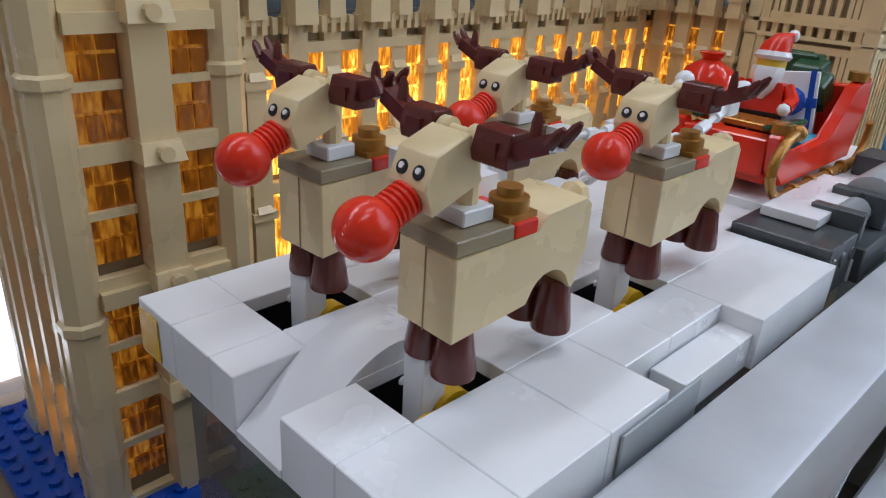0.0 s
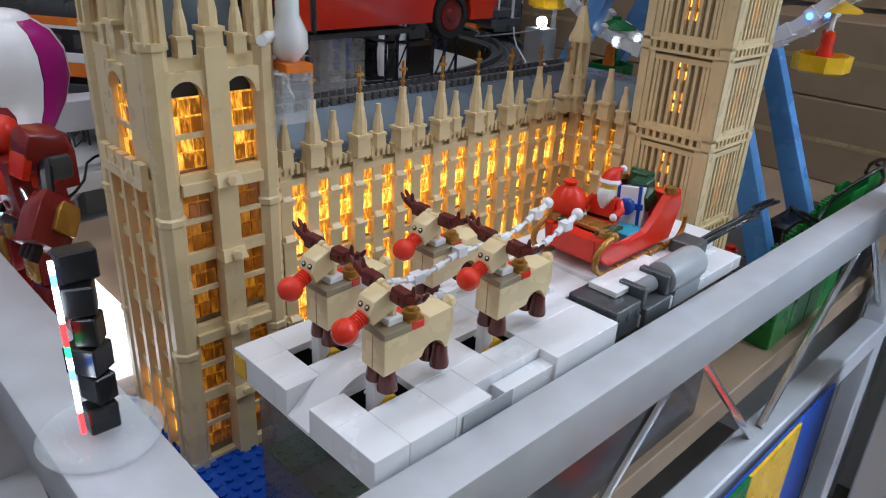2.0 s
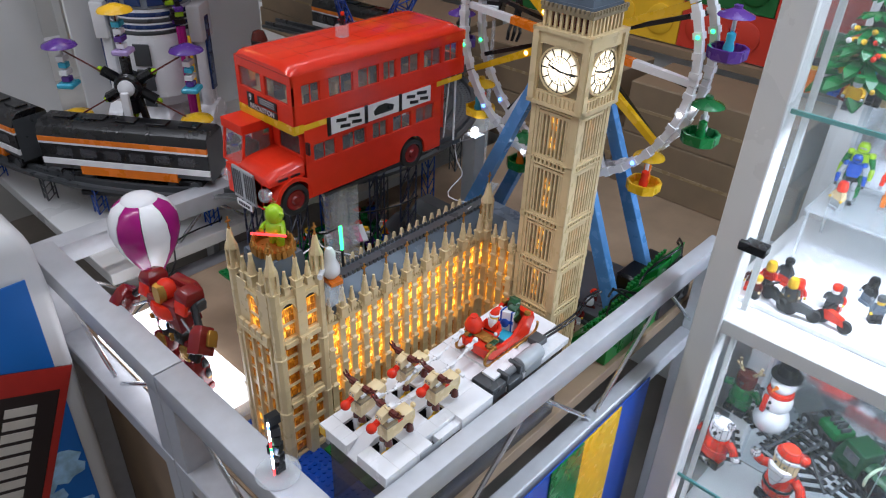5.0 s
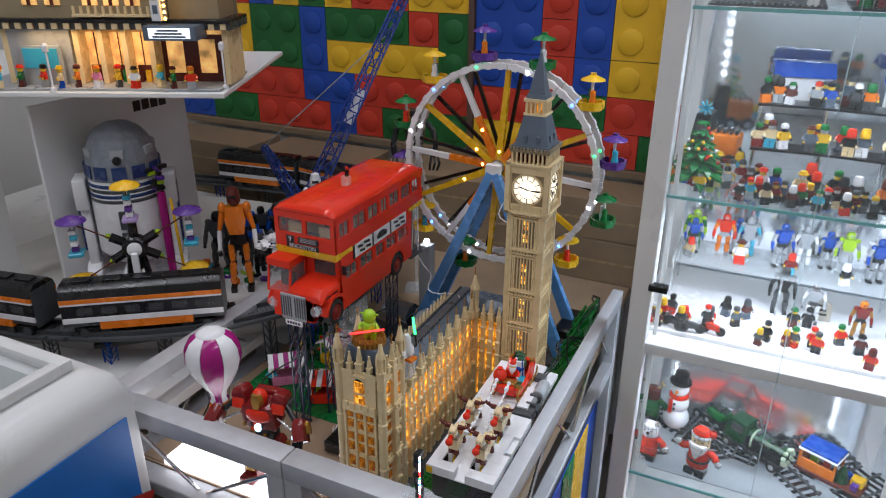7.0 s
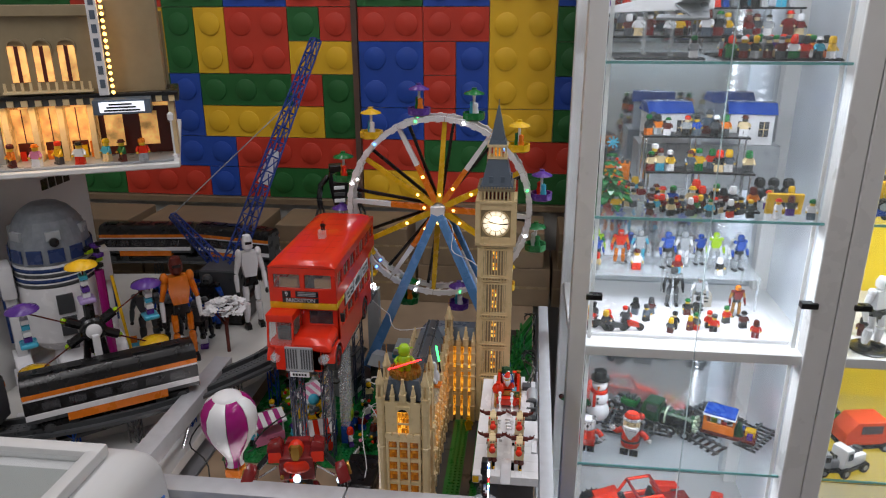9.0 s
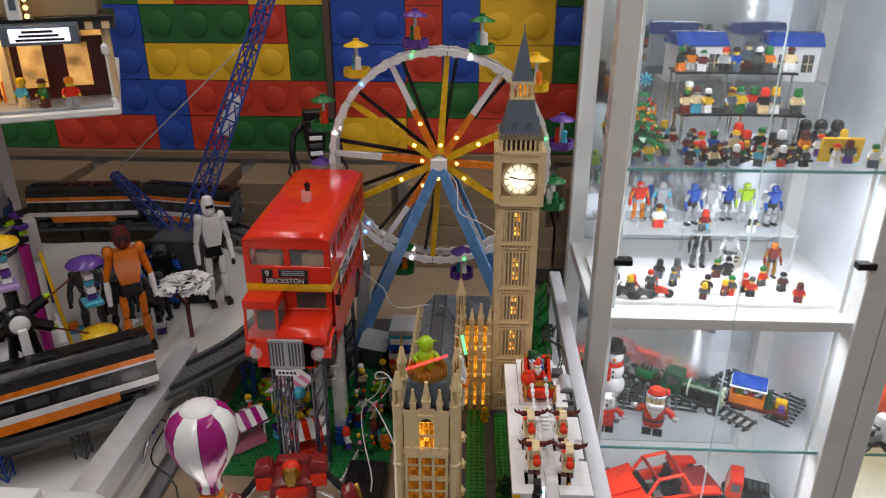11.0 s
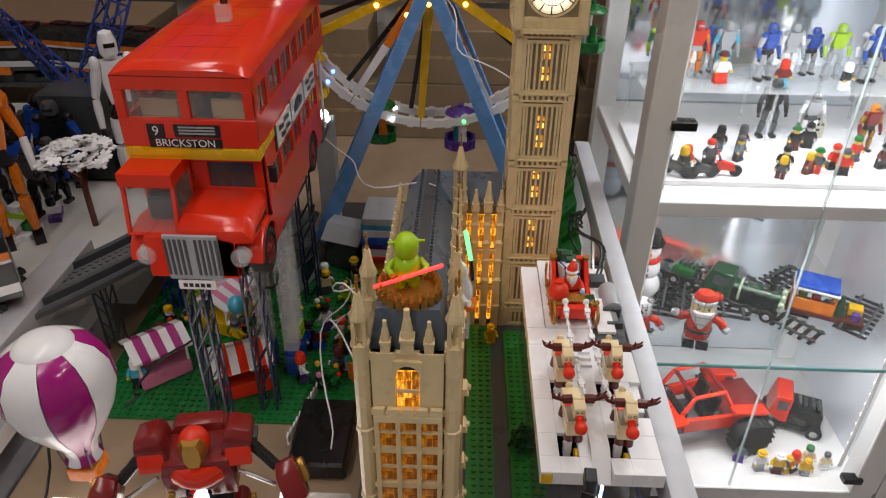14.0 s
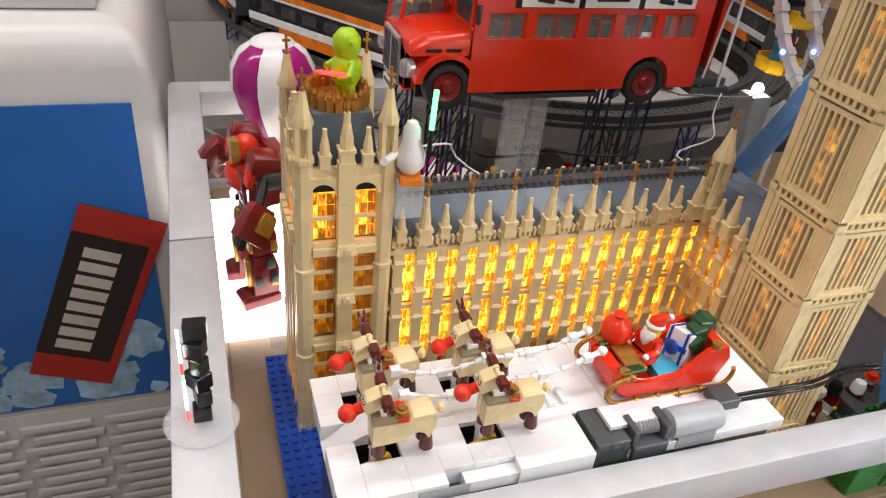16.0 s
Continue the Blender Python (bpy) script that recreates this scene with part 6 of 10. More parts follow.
def smooth_path(ctrl, n):
    out = []
    c = [ctrl[0]] + list(ctrl) + [ctrl[-1]]
    for i in range(1, len(c) - 2):
        for k in range(n):
            t = k / n
            p = [0.5 * (2 * c[i][j] + (c[i + 1][j] - c[i - 1][j]) * t + (2 * c[i - 1][j] - 5 * c[i][j] + 4 * c[i + 1][j] - c[i + 2][j]) * t * t + (3 * c[i][j] - c[i - 1][j] - 3 * c[i + 1][j] + c[i + 2][j]) * t ** 3) for j in range(len(ctrl[0]))]
            out.append(tuple(p))
    return out + [tuple(ctrl[-1])]


line = smooth_path(TRK, 12)
track = thing("toy_railway", (0.1, 0.7, 0.075), "curved dark grey toy railway track raised on pylons", "toy railway")


def off(i, d):
    a, c = Vector(line[max(i - 1, 0)]), Vector(line[min(i + 1, len(line) - 1)])
    t = (c - a).normalized()
    return (line[i][0] - t.y * d - 0.1, line[i][1] + t.x * d - 0.7)


for d in (-0.020, 0.020):
    b = B()
    loft(b, [[(*off(i, d - 0.003), TZ - 0.075), (*off(i, d + 0.003), TZ - 0.075), (*off(i, d + 0.003), TZ - 0.066), (*off(i, d - 0.003), TZ - 0.066)] for i in range(len(line))])
    part("rail", b, DGREY, track)
for d in (-0.032, 0.032):
    b = B()
    loft(b, [[(*off(i, d - 0.003), TZ - 0.079), (*off(i, d + 0.003), TZ - 0.079), (*off(i, d + 0.003), TZ - 0.073), (*off(i, d - 0.003), TZ - 0.073)] for i in range(len(line))])
    part("edge_strip", b, DGREY, track)
tie = B()
box(tie, -0.007, 0.007, -0.032, 0.032, 0, 0.0045)
for k in range(4):
    cyl(tie, (0, -0.012 + k * 0.008, 0.0045), 0.0024, 0.0016, seg=8)
tie = mesh_of("sleeper", tie, mat("rail_grey_plastic", (0.11, 0.115, 0.12), 0.35, rand=0.4))
for i in range(1, len(line) - 1):
    a, c = Vector(line[i - 1]), Vector(line[i + 1])
    part("sleeper", tie, None, track, at=(line[i][0] - 0.1, line[i][1] - 0.7, TZ - 0.0795), rot=(0, 0, math.degrees(math.atan2(c.y - a.y, c.x - a.x))))
for i in range(6, len(line), 11):
    x, yy = line[i]
    b = B()
    z0 = 0.03 if yy < 0.53 else 0.075
    for sx in (-1, 1):
        for sy in (-1, 1):
            box(b, sx * 0.008 - 0.001, sx * 0.008 + 0.001, sy * 0.008 - 0.001, sy * 0.008 + 0.001, 0, TZ - 0.0045 - z0)
    for k in range(5):
        h = (TZ - 0.0045 - z0) / 5
        bar(b, (-0.008, -0.008, k * h), (0.008, -0.008, (k + 1) * h), 0.001, 5)
        bar(b, (-0.008, 0.008, (k + 1) * h), (-0.008, -0.008, k * h), 0.001, 5)
    solo("track_pylon", b, BLUE if i % 2 else DGREY, "lattice pylon under the toy track", "pylon", (x, yy, z0), group="pylons under the track")


def train_car(x, y, yaw, L, nose=False):
    t = thing("train_car", (x, y, TZ + 0.010), "black toy train car with orange and white stripes", "toy train", "cars of the toy train", rot=(0, 0, yaw))
    w = 0.031

    def strip(name, z0, z1, material, grow=0.0, lab=""):
        b = B()
        box(b, -L / 2, L / 2, -w - grow, w + grow, z0, z1)
        part(name, b, material, t, lab, bevel=0.0004)

    strip("sill", 0.014, 0.022, DGREY, -0.003)
    b = B()
    box(b, -L * 0.28, L * 0.30, -w, w, 0.007, 0.0219)
    part("skirt", b, ORANGE, t, "orange skirt", bevel=0.0004)
    strip("lower_stripe", 0.022, 0.032, WHITE, 0.0004, "white stripe")
    strip("window_band", 0.032, 0.056, BLACK, -0.0005, "black window band")
    strip("upper_white", 0.056, 0.0595, WHITE, 0.0004, "thin white stripe")
    strip("upper_stripe", 0.0595, 0.068, ORANGE, 0.0006, "orange stripe")
    b = B()
    loft(b, [[(xx, -w - 0.0006, 0.068), (xx, -w + 0.004, 0.082), (xx, -w + 0.014, 0.090), (xx, w - 0.014, 0.090), (xx, w - 0.004, 0.082), (xx, w + 0.0006, 0.068)] for xx in (-L / 2, L / 2)])
    roof = part("roof", b, BLACK, t, "glossy black roof", bevel=0.0004)
    for k in range(5):
        b = B()
        box(b, -L / 2 + 0.02 + k * L / 5.4, -L / 2 + 0.05 + k * L / 5.4, -0.010, 0.010, 0.0901, 0.093)
        part("roof_vent", b, BLACK, roof, bevel=0.0004)
    for s in (-1, 1):
        b = B()
        box(b, s * (L / 2) + (-0.0005 if s < 0 else 0), s * (L / 2) + (0 if s < 0 else 0.0005), -w + 0.003, w - 0.003, 0.010, 0.080)
        part("end_plate", b, DGREY, t, "dark grey end")
        b = B()
        box(b, s * L * 0.32 - 0.03, s * L * 0.32 + 0.03, -0.024, 0.024, -0.004, 0.0078)
        bogie = part("bogie", b, BLACK, t, "black bogie", bevel=0.001)
        for q in (-0.018, 0.018):
            b = B()
            turned(b, [(0.0085, -0.026), (0.0085, 0.026)], (s * L * 0.32 + q, 0, -0.0015), 16, "y")
            part("axle", b, DGREY, bogie)
    for k in range(6):
        for s in (-1, 1):
            b = B()
            xx = -L / 2 + 0.026 + k * (L - 0.05) / 5.6
            box(b, xx, xx + 0.026, s * (w + 0.0001) if s < 0 else w - 0.0008, s * (w - 0.0008) if s < 0 else w + 0.0001, 0.037, 0.051)
            part("window", b, SMOKE, t, "smoked window")
    return t


train_car(-0.207, 0.662, -54, 0.27)
train_car(-0.322, 0.930, -79, 0.25)
train_car(0.530, 0.735, 80, 0.22)
train_car(0.528, 0.985, 97, 0.24)

# ---------- hot-air balloon ----------
bal = thing("toy_balloon", (-0.317, 0.408, Z0), "white and magenta toy hot-air balloon on a clear rod", "toy balloon")
prof = [(0.0150, 0.098), (0.0125, 0.104), (0.0150, 0.116), (0.026, 0.134), (0.0365, 0.154), (0.0425, 0.175), (0.0410, 0.194), (0.0335, 0.208), (0.022, 0.216)]
for k in range(8):
    b = B()
    a0, a1 = k * math.pi / 4 + 0.3 + 0.012, (k + 1) * math.pi / 4 + 0.3 - 0.012
    rings = []
    for r, z in prof:
        rings.append([(rr * math.cos(a0 + (a1 - a0) * j / 6), rr * math.sin(a0 + (a1 - a0) * j / 6), z) for rr in (r,) for j in range(7)] + [((r - 0.002) * math.cos(a1 - (a1 - a0) * j / 6), (r - 0.002) * math.sin(a1 - (a1 - a0) * j / 6), z) for j in range(7)])
    loft(b, rings)
    part("gore", b, WHITE if k % 2 else MAGENTA, bal, "white gore" if k % 2 else "glossy magenta gore", smooth=60)
b = B()
ball(b, (0, 0, 0.172), 0.0365, 24, 1.05)
part("inner_shell", b, BLACK, bal, "dark inside", smooth=80)
b = B()
turned(b, [(0.0225, 0.2150), (0.0205, 0.2185), (0.0150, 0.2215), (0.0080, 0.2230), (0, 0.2234)], seg=20)
part("crown_cap", b, WHITE, bal, "white round cap", smooth=40)
b = B()
box(b, -0.012, 0.012, -0.012, 0.012, 0.078, 0.092)
part("basket", b, ORANGE, bal, "orange basket", bevel=0.001)
b = B()
for sx in (-1, 1):
    for sy in (-1, 1):
        bar(b, (sx * 0.010, sy * 0.010, 0.092), (sx * 0.012, sy * 0.012, 0.116), 0.0008, 5)
part("basket_ropes", b, BLACK, bal)
b = B()
bar(b, (0, 0, 0), (0, 0, 0.078), 0.004, 8)
box(b, -0.02, 0.02, -0.02, 0.02, 0, 0.006)
part("clear_stand", b, CLEARP, bal, "clear plastic stand")

# glowing light box under the mech
b = B()
box(b, -0.388, -0.295, 0.225, 0.470, Z0 + 0.001, Z0 + 0.012)
solo("light_box", b, mat("light_box_panel", (1, 1, 1), 0.5, emit=2.4, var=0.02), "flat glowing white light panel on the table", "light panel")
b = B()
box(b, -0.350, -0.285, 0.195, 0.245, Z0 + 0.0125, Z0 + 0.020)
box(b, -0.325, -0.305, 0.212, 0.232, Z0 + 0.020, Z0 + 0.029)
solo("acrylic_stand", b, CLEARP, "clear acrylic stand plate on the table", "stand")

# ---------- red mech ----------


def mech(at, yaw):
    t = thing("toy_mech", at, "bulky dark red and gold toy mech with blue lights", "toy robot", rot=(0, 0, yaw))
    gold = mat("mech_gold", (0.50, 0.27, 0.05), 0.22, metal=0.6)
    glow = mat("mech_light", (0.62, 0.85, 1.0), 0.3, emit=2.2, var=0.02)
    rr = random.Random(5)

    def plate(name, material, c, h, parent=t, rx=0, ry=0, rz=0, lab="", cut_=0.75, bev=0.0014):
        """A tapered armour block: wide below, narrower on top."""
        b = B()
        vs = []
        for z, w in ((-h[2], 1.0), (h[2] * 0.4, 1.0), (h[2], cut_)):
            vs.append([(c[0] + sx * h[0] * w, c[1] + sy * h[1] * w, c[2] + z) for sx, sy in ((-1, -1), (1, -1), (1, 1), (-1, 1))])
        loft(b, vs)
        bmesh.ops.rotate(b, verts=b.verts, cent=c, matrix=Euler((radians(rx), radians(ry), radians(rz))).to_matrix())
        return part(name, b, material, parent, lab, bevel=bev, seg=2)

    for k in range(2):
        s_ = (-1, 1)[k]
        leg = plate("lower_leg", DRED, (0.002, s_ * 0.026, 0.030), (0.014, 0.013, 0.022), rz=s_ * 6, lab="dark red lower leg")
        plate("foot", DRED, (0.008, s_ * 0.028, 0.007), (0.021, 0.014, 0.007), leg, rz=s_ * 8, lab="dark red foot")
        plate("shin_plate", gold, (0.017, s_ * 0.026, 0.034), (0.003, 0.008, 0.014), leg, lab="gold shin plate")
        thigh = plate("thigh", DRED, (0.0, s_ * 0.022, 0.066), (0.013, 0.012, 0.014), rx=s_ * 6, lab="dark red thigh")
        plate("thigh_plate", gold, (0.013, s_ * 0.024, 0.066), (0.003, 0.009, 0.010), thigh, lab="gold thigh plate")
        for q in range(5):
            plate("trim_piece", rr.choice((BLACK, DGREY, DRED, gold)), (rr.uniform(-0.012, 0.016), s_ * (0.036 + rr.uniform(0, 0.004)), rr.uniform(0.02, 0.07)), (0.004, 0.0025, 0.005), leg, bev=0.0005)
        sh = plate("shoulder", DRED, (-0.002, s_ * 0.036, 0.146), (0.015, 0.012, 0.012), rx=s_ * -14, ry=-6, lab="large dark red shoulder plate")
        plate("shoulder_face", RED, (0.012, s_ * 0.036, 0.140), (0.003, 0.011, 0.011), sh, ry=-20, lab="glossy red shoulder face")
        plate("shoulder_edge", DGREY, (-0.008, s_ * 0.047, 0.134), (0.009, 0.003, 0.008), sh, rx=s_ * -14)
        b = B()
        bar(b, (0.0, s_ * 0.044, 0.138), (0.012, s_ * 0.066, 0.120), 0.005, 10)
        arm = part("upper_arm", b, BLACK, t, "black upper arm")
        b = B()
        bar(b, (0.014, s_ * 0.034, 0.122), (0.020, s_ * 0.064, 0.108), 0.0018, 8)
        part("piston", b, SILVER, arm, "silver piston")
        fa = plate("forearm", DRED, (0.020, s_ * 0.078, 0.112), (0.014, 0.010, 0.017), rx=s_ * 18, ry=-38, lab="heavy dark red forearm")
        plate("cuff", gold, (0.012, s_ * 0.088, 0.114), (0.008, 0.003, 0.010), fa, rx=s_ * 18, ry=-38, lab="gold cuff plate")
        b = B()
        turned(b, [(0.0058, 0.0), (0.0058, 0.003), (0.0045, 0.004), (0, 0.004)], (0.032, s_ * 0.074, 0.108), 16, "x")
        part("hand_light", b, glow, fa, "glowing pale blue palm light", smooth=40)
        for q in range(3):
            plate("finger", BLACK, (0.034, s_ * 0.078 + (q - 1) * 0.006, 0.098), (0.003, 0.0025, 0.006), fa, ry=-30, bev=0.0005)
    plate("hip", BLACK, (0, 0, 0.084), (0.012, 0.022, 0.009), lab="black hip block")
    chest = plate("chest", DRED, (0.0, 0, 0.120), (0.018, 0.030, 0.020), ry=8, lab="broad dark red chest", cut_=0.9)
    b = B()
    turned(b, [(0.0285, -0.009), (0.0315, -0.004), (0.0315, 0.004), (0.0285, 0.009)], (-0.004, 0, 0.124), 28)
    part("chest_collar", b, RED, chest, "glossy red rounded collar", smooth=50)
    b = B()
    turned(b, [(0.0065, 0.0), (0.0065, 0.0035), (0.005, 0.005), (0, 0.005)], (0.0185, 0, 0.104), 18, "x")
    part("chest_light", b, glow, chest, "glowing pale blue chest light", smooth=40)
    plate("back_pack", DRED, (-0.022, 0, 0.130), (0.010, 0.026, 0.018), chest)
    for q in range(10):
        plate("trim_piece", rr.choice((BLACK, DGREY, RED, gold)), (0.019, rr.uniform(-0.026, 0.026), rr.uniform(0.086, 0.112)), (0.002, 0.003, 0.003), chest, bev=0.0004)
    b = B()
    ball(b, (0.006, 0, 0.148), 0.0135, 22)
    head = part("head", b, RED, t, "glossy red round head", smooth=70)
    b = B()
    loft(b, [[(0.0195 + dx, sy * w, z) for dx, sy in ((-0.006, -1), (0.002, -0.6), (0.002, 0.6), (-0.006, 1))] for z, w in ((0.1355, 0.0070), (0.1430, 0.0115), (0.1520, 0.0115), (0.1580, 0.0080))])
    part("face_plate", b, gold, head, "gold face plate", smooth=40)
    return t


mech_ob = mech((-0.350, 0.293, Z0 + 0.0125), 190)
mech_ob.matrix_world = mech_ob.matrix_world @ Matrix.Diagonal((0.88, 0.86, 1.0, 1))

# ---------- freezer chest with printed front ----------
fz = thing("chest_freezer", (-0.80, 0.80, -0.55), "white chest freezer with a blue printed front and vent grille", "freezer")
b = B()
rings = []
for z, g in ((0.02, 0.0), (0.70, 0.0), (0.765, 0.004), (0.79, 0.018), (0.80, 0.045)):
    rings.append([(sx * (0.37 - g), sy * (0.35 - g), z) for sx, sy in ((-1, -1), (1, -1), (1, 1), (-1, 1))])
loft(b, rings)
part("cabinet_body", b, FREEZ, fz, bevel=0.012, seg=3)
b = B()
box(b, -0.33, 0.345, -0.353, -0.3505, 0.325, 0.722)
poster = part("printed_panel", b, FOIL, fz, "blue printed advert panel")


def wrapper(px, pz, rot, w, h):
    b = B()
    box(b, px - w, px + w, -0.3545, -0.3535, pz - h, pz + h, Matrix.Rotation(radians(rot), 3, "Y"))
    p = part("printed_bar", b, mat("print_dark_brown", (0.018, 0.009, 0.008), 0.35), poster, "dark brown printed wrapper")
    b = B()
    for z0, z1 in ((pz + h * 0.72, pz + h), (pz - h, pz - h * 0.72)):
        box(b, px - w, px + w, -0.3556, -0.3546, z0, z1, Matrix.Rotation(radians(rot), 3, "Y"), (px, -0.355, pz))
    box(b, px + w * 0.78, px + w, -0.3556, -0.3546, pz - h * 0.72, pz + h * 0.72, Matrix.Rotation(radians(rot), 3, "Y"), (px, -0.355, pz))
    part("print_red", b, mat("print_red", (0.42, 0.02, 0.012), 0.35), p, "red printed band")
    b = B()
    for k in range(8):
        z = pz - h * 0.62 + k * h * 0.155
        box(b, px - w * 0.62, px + w * 0.22, -0.3556, -0.3546, z, z + h * 0.105, Matrix.Rotation(radians(rot), 3, "Y"), (px, -0.355, pz))
    part("print_bar", b, mat("print_cream", (0.62, 0.58, 0.52), 0.35), p, "pale printed bars")


wrapper(0.276, 0.482, 22, 0.046, 0.122)
wrapper(0.120, 0.470, 12, 0.046, 0.120)
b = B()
for k in range(190):
    x, z = random.uniform(-0.30, 0.335), random.uniform(0.335, 0.52)
    if z > 0.42 + abs(x - 0.22) * 0.22:
        continue
    s = random.uniform(0.010, 0.028)
    prism(b, [(x + s * math.cos(a + 0.3 * math.sin(k + a * 3)), z + s * random.uniform(0.5, 0.9) * math.sin(a)) for a in [j * 2 * math.pi / 7 for j in range(7)]], -0.35335 - 0.000003 * k, -0.3530)
part("print_ice", b, mat("print_ice", (0.30, 0.50, 0.68), 0.3, var=0.7, scale=55), poster, "pale printed ice shapes")
grl = part("vent_grille", (lambda q: (box(q, -0.335, 0.345, -0.3515, -0.3502, 0.04, 0.315), q)[1])(B()), FREEZ, fz, "white vent grille")
slat = mesh_of("slat", (lambda q: (box(q, -0.042, 0.042, -0.006, 0, -0.0055, 0.0055), q)[1])(B()), FREEZ, None, 0.002, 1)
for i in range(7):
    for j in range(13):
        part("slat", slat, None, grl, at=(-0.29 + i * 0.098 + (0.012 if j % 2 else 0), -0.3515, 0.058 + j * 0.0195))
b = B()
box(b, -0.34, 0.30, -0.28, 0.30, 0.8005, 0.812)
part("lid", b, GLASS, fz, "sliding glass lid", bevel=0.002)
b = B()
box(b, -0.325, 0.285, -0.265, 0.285, 0.8001, 0.8004)
part("lid_well", b, mat("freezer_well", (0.30, 0.32, 0.31), 0.4, var=0.15, scale=9), fz, "grey-green chest inside")
for x0, x1, y0, y1 in ((-0.345, 0.305, -0.300, -0.2805), (-0.345, 0.305, 0.3005, 0.318), (-0.362, -0.3405, -0.300, 0.318), (0.3005, 0.322, -0.300, 0.318)):
    b = B()
    box(b, x0, x1, y0, y1, 0.8001, 0.818)
    part("lid_frame", b, FREEZ, fz, "white lid frame", bevel=0.004, seg=2)

# ---------- domed robot, back boards ----------
STAGE = mat("white_platform_board", (0.60, 0.59, 0.56), 0.55, var=0.12, scale=18)
b = B()
loft(b, [[(off(i, 0.040)[0] + 0.1, off(i, 0.040)[1] + 0.7, z) for i in range(len(line))] for z in (0.0755, 0.1075)])
solo("platform_board", b, STAGE, "raised white board inside the toy railway", "platform")
b = B()
box(b, -0.115, 0.03, 0.775, 0.925, 0.1077, 0.150)
solo("white_plinth", b, WHITE, "plain white plinth under the domed robot", "plinth", bevel=0.002)


def domed_robot(at, yaw):
    t = thing("domed_robot", at, "white and blue barrel-shaped toy robot with grey dome", "toy robot", rot=(0, 0, yaw))
    R = 0.068
    dblue = mat("dark_blue_panel", (0.02, 0.045, 0.15), 0.25)
    b = B()
    turned(b, [(R * 0.72, 0.040), (R, 0.062), (R, 0.205), (R * 0.98, 0.212)], seg=32)
    body = part("barrel_body", b, WHITE, t, "white round body")
    for k in range(4):
        b = B()
        turned(b, [(R * 1.004, 0.170 + k * 0.010), (R * 1.014, 0.172 + k * 0.010), (R * 1.014, 0.175 + k * 0.010), (R * 1.004, 0.177 + k * 0.010)], seg=32)
        part("band", b, dblue if k % 2 else DGREY, body, "dark band")
    b = B()
    rings = [(R, 0.213), (R, 0.236), (R * 0.97, 0.254), (R * 0.90, 0.272), (R * 0.78, 0.289), (R * 0.60, 0.304), (R * 0.36, 0.314), (0, 0.318)]
    turned(b, rings, seg=24)
    dome = part("dome", b, mat("dome_grey_brick", (0.20, 0.22, 0.25), 0.35, var=0.3, scale=90), t, "stepped grey dome", smooth=12)
    for k in range(12):
        b = B()
        box(b, R * 0.99, R * 1.03, -0.013, 0.013, 0.218, 0.243, Matrix.Rotation(k * math.pi / 6, 3, "Z"), (0, 0, 0.23))
        part("dome_panel", b, dblue, dome, "dark blue panel", bevel=0.0006)
        if k % 2 == 0:
            b = B()
            box(b, R * 0.80, R * 0.97, -0.012, 0.012, 0.258, 0.274, Matrix.Rotation(k * math.pi / 6, 3, "Z"), (0, 0, 0.268))
            part("dome_panel", b, GREY, dome, "pale grey panel", bevel=0.0006)
    b = B()
    turned(b, [(0.008, R * 0.94), (0.008, R * 1.06), (0.005, R * 1.08), (0, R * 1.08)], (0, 0, 0.256), 18, "x")
    part("eye_lens", b, BLACK, dome, "black round lens")
    for s_ in (-1, 1):
        b = B()
        loft(b, [[(x, s_ * yy, z) for x, yy in ((-0.028, R + 0.002), (0.028, R + 0.002), (0.028, R + 0.026), (-0.028, R + 0.026))] for z in (0.150, 0.196, 0.212)])
        loft(b, [[(x * w, s_ * yy, z) for x, yy in ((-0.020, R + 0.004), (0.020, R + 0.004), (0.020, R + 0.022), (-0.020, R + 0.022))] for z, w in ((0.030, 1.0), (0.150, 0.8))])
        leg = part("leg", b, WHITE, t, "white leg", bevel=0.003, seg=2)
        b = B()
        loft(b, [[(x * w, s_ * yy, z) for x, yy in ((-0.045, R), (0.045, R), (0.045, R + 0.028), (-0.045, R + 0.028))] for z, w in ((0.0, 1.0), (0.020, 0.9), (0.034, 0.45))])
        part("foot", b, WHITE, leg, "white foot", bevel=0.002)
        b = B()
        box(b, -0.010, 0.010, s_ * (R + 0.0245) - 0.002, s_ * (R + 0.0245) + 0.002, 0.060, 0.190)
        part("leg_strip", b, dblue, leg, "dark blue strip")
    b = B()
    loft(b, [[(x * w, yy * w, z) for x, yy in ((0.0, -0.03), (0.075, -0.03), (0.075, 0.03), (0.0, 0.03))] for z, w in ((0.0, 1.0), (0.022, 0.9), (0.045, 0.4))])
    part("front_foot", b, WHITE, t, "white front foot", bevel=0.002)
    for z0, z1, w, y0 in ((0.075, 0.112, 0.014, 0.0), (0.118, 0.156, 0.014, 0.0), (0.046, 0.066, 0.010, 0.0)):
        b = B()
        box(b, R * 0.985, R * 1.03, y0 - w, y0 + w, z0, z1)
        p = part("front_panel", b, DGREY, body, "dark grey panel", bevel=0.0008)
    return t


domed_robot((-0.052, 0.845, 0.150), 222)
b = B()
box(b, -0.16, 0.225, 0.936, 0.944, 0.1078, 0.505)
board = solo("white_board", b, CABW, "white upright board with black printed bars", "board", bevel=0.001)
for k in range(4):
    b = B()
    box(b, 0.075 + k * 0.024, 0.094 + k * 0.024, 0.9345, 0.9358, 0.450, 0.472)
    part("printed_bar", b, BLACK, board)
b = B()
box(b, -0.60, -0.165, 1.06, 1.068, 0.076, 0.40)
solo("white_board", b, CABW, "plain white upright board on the side table", "board", bevel=0.001)

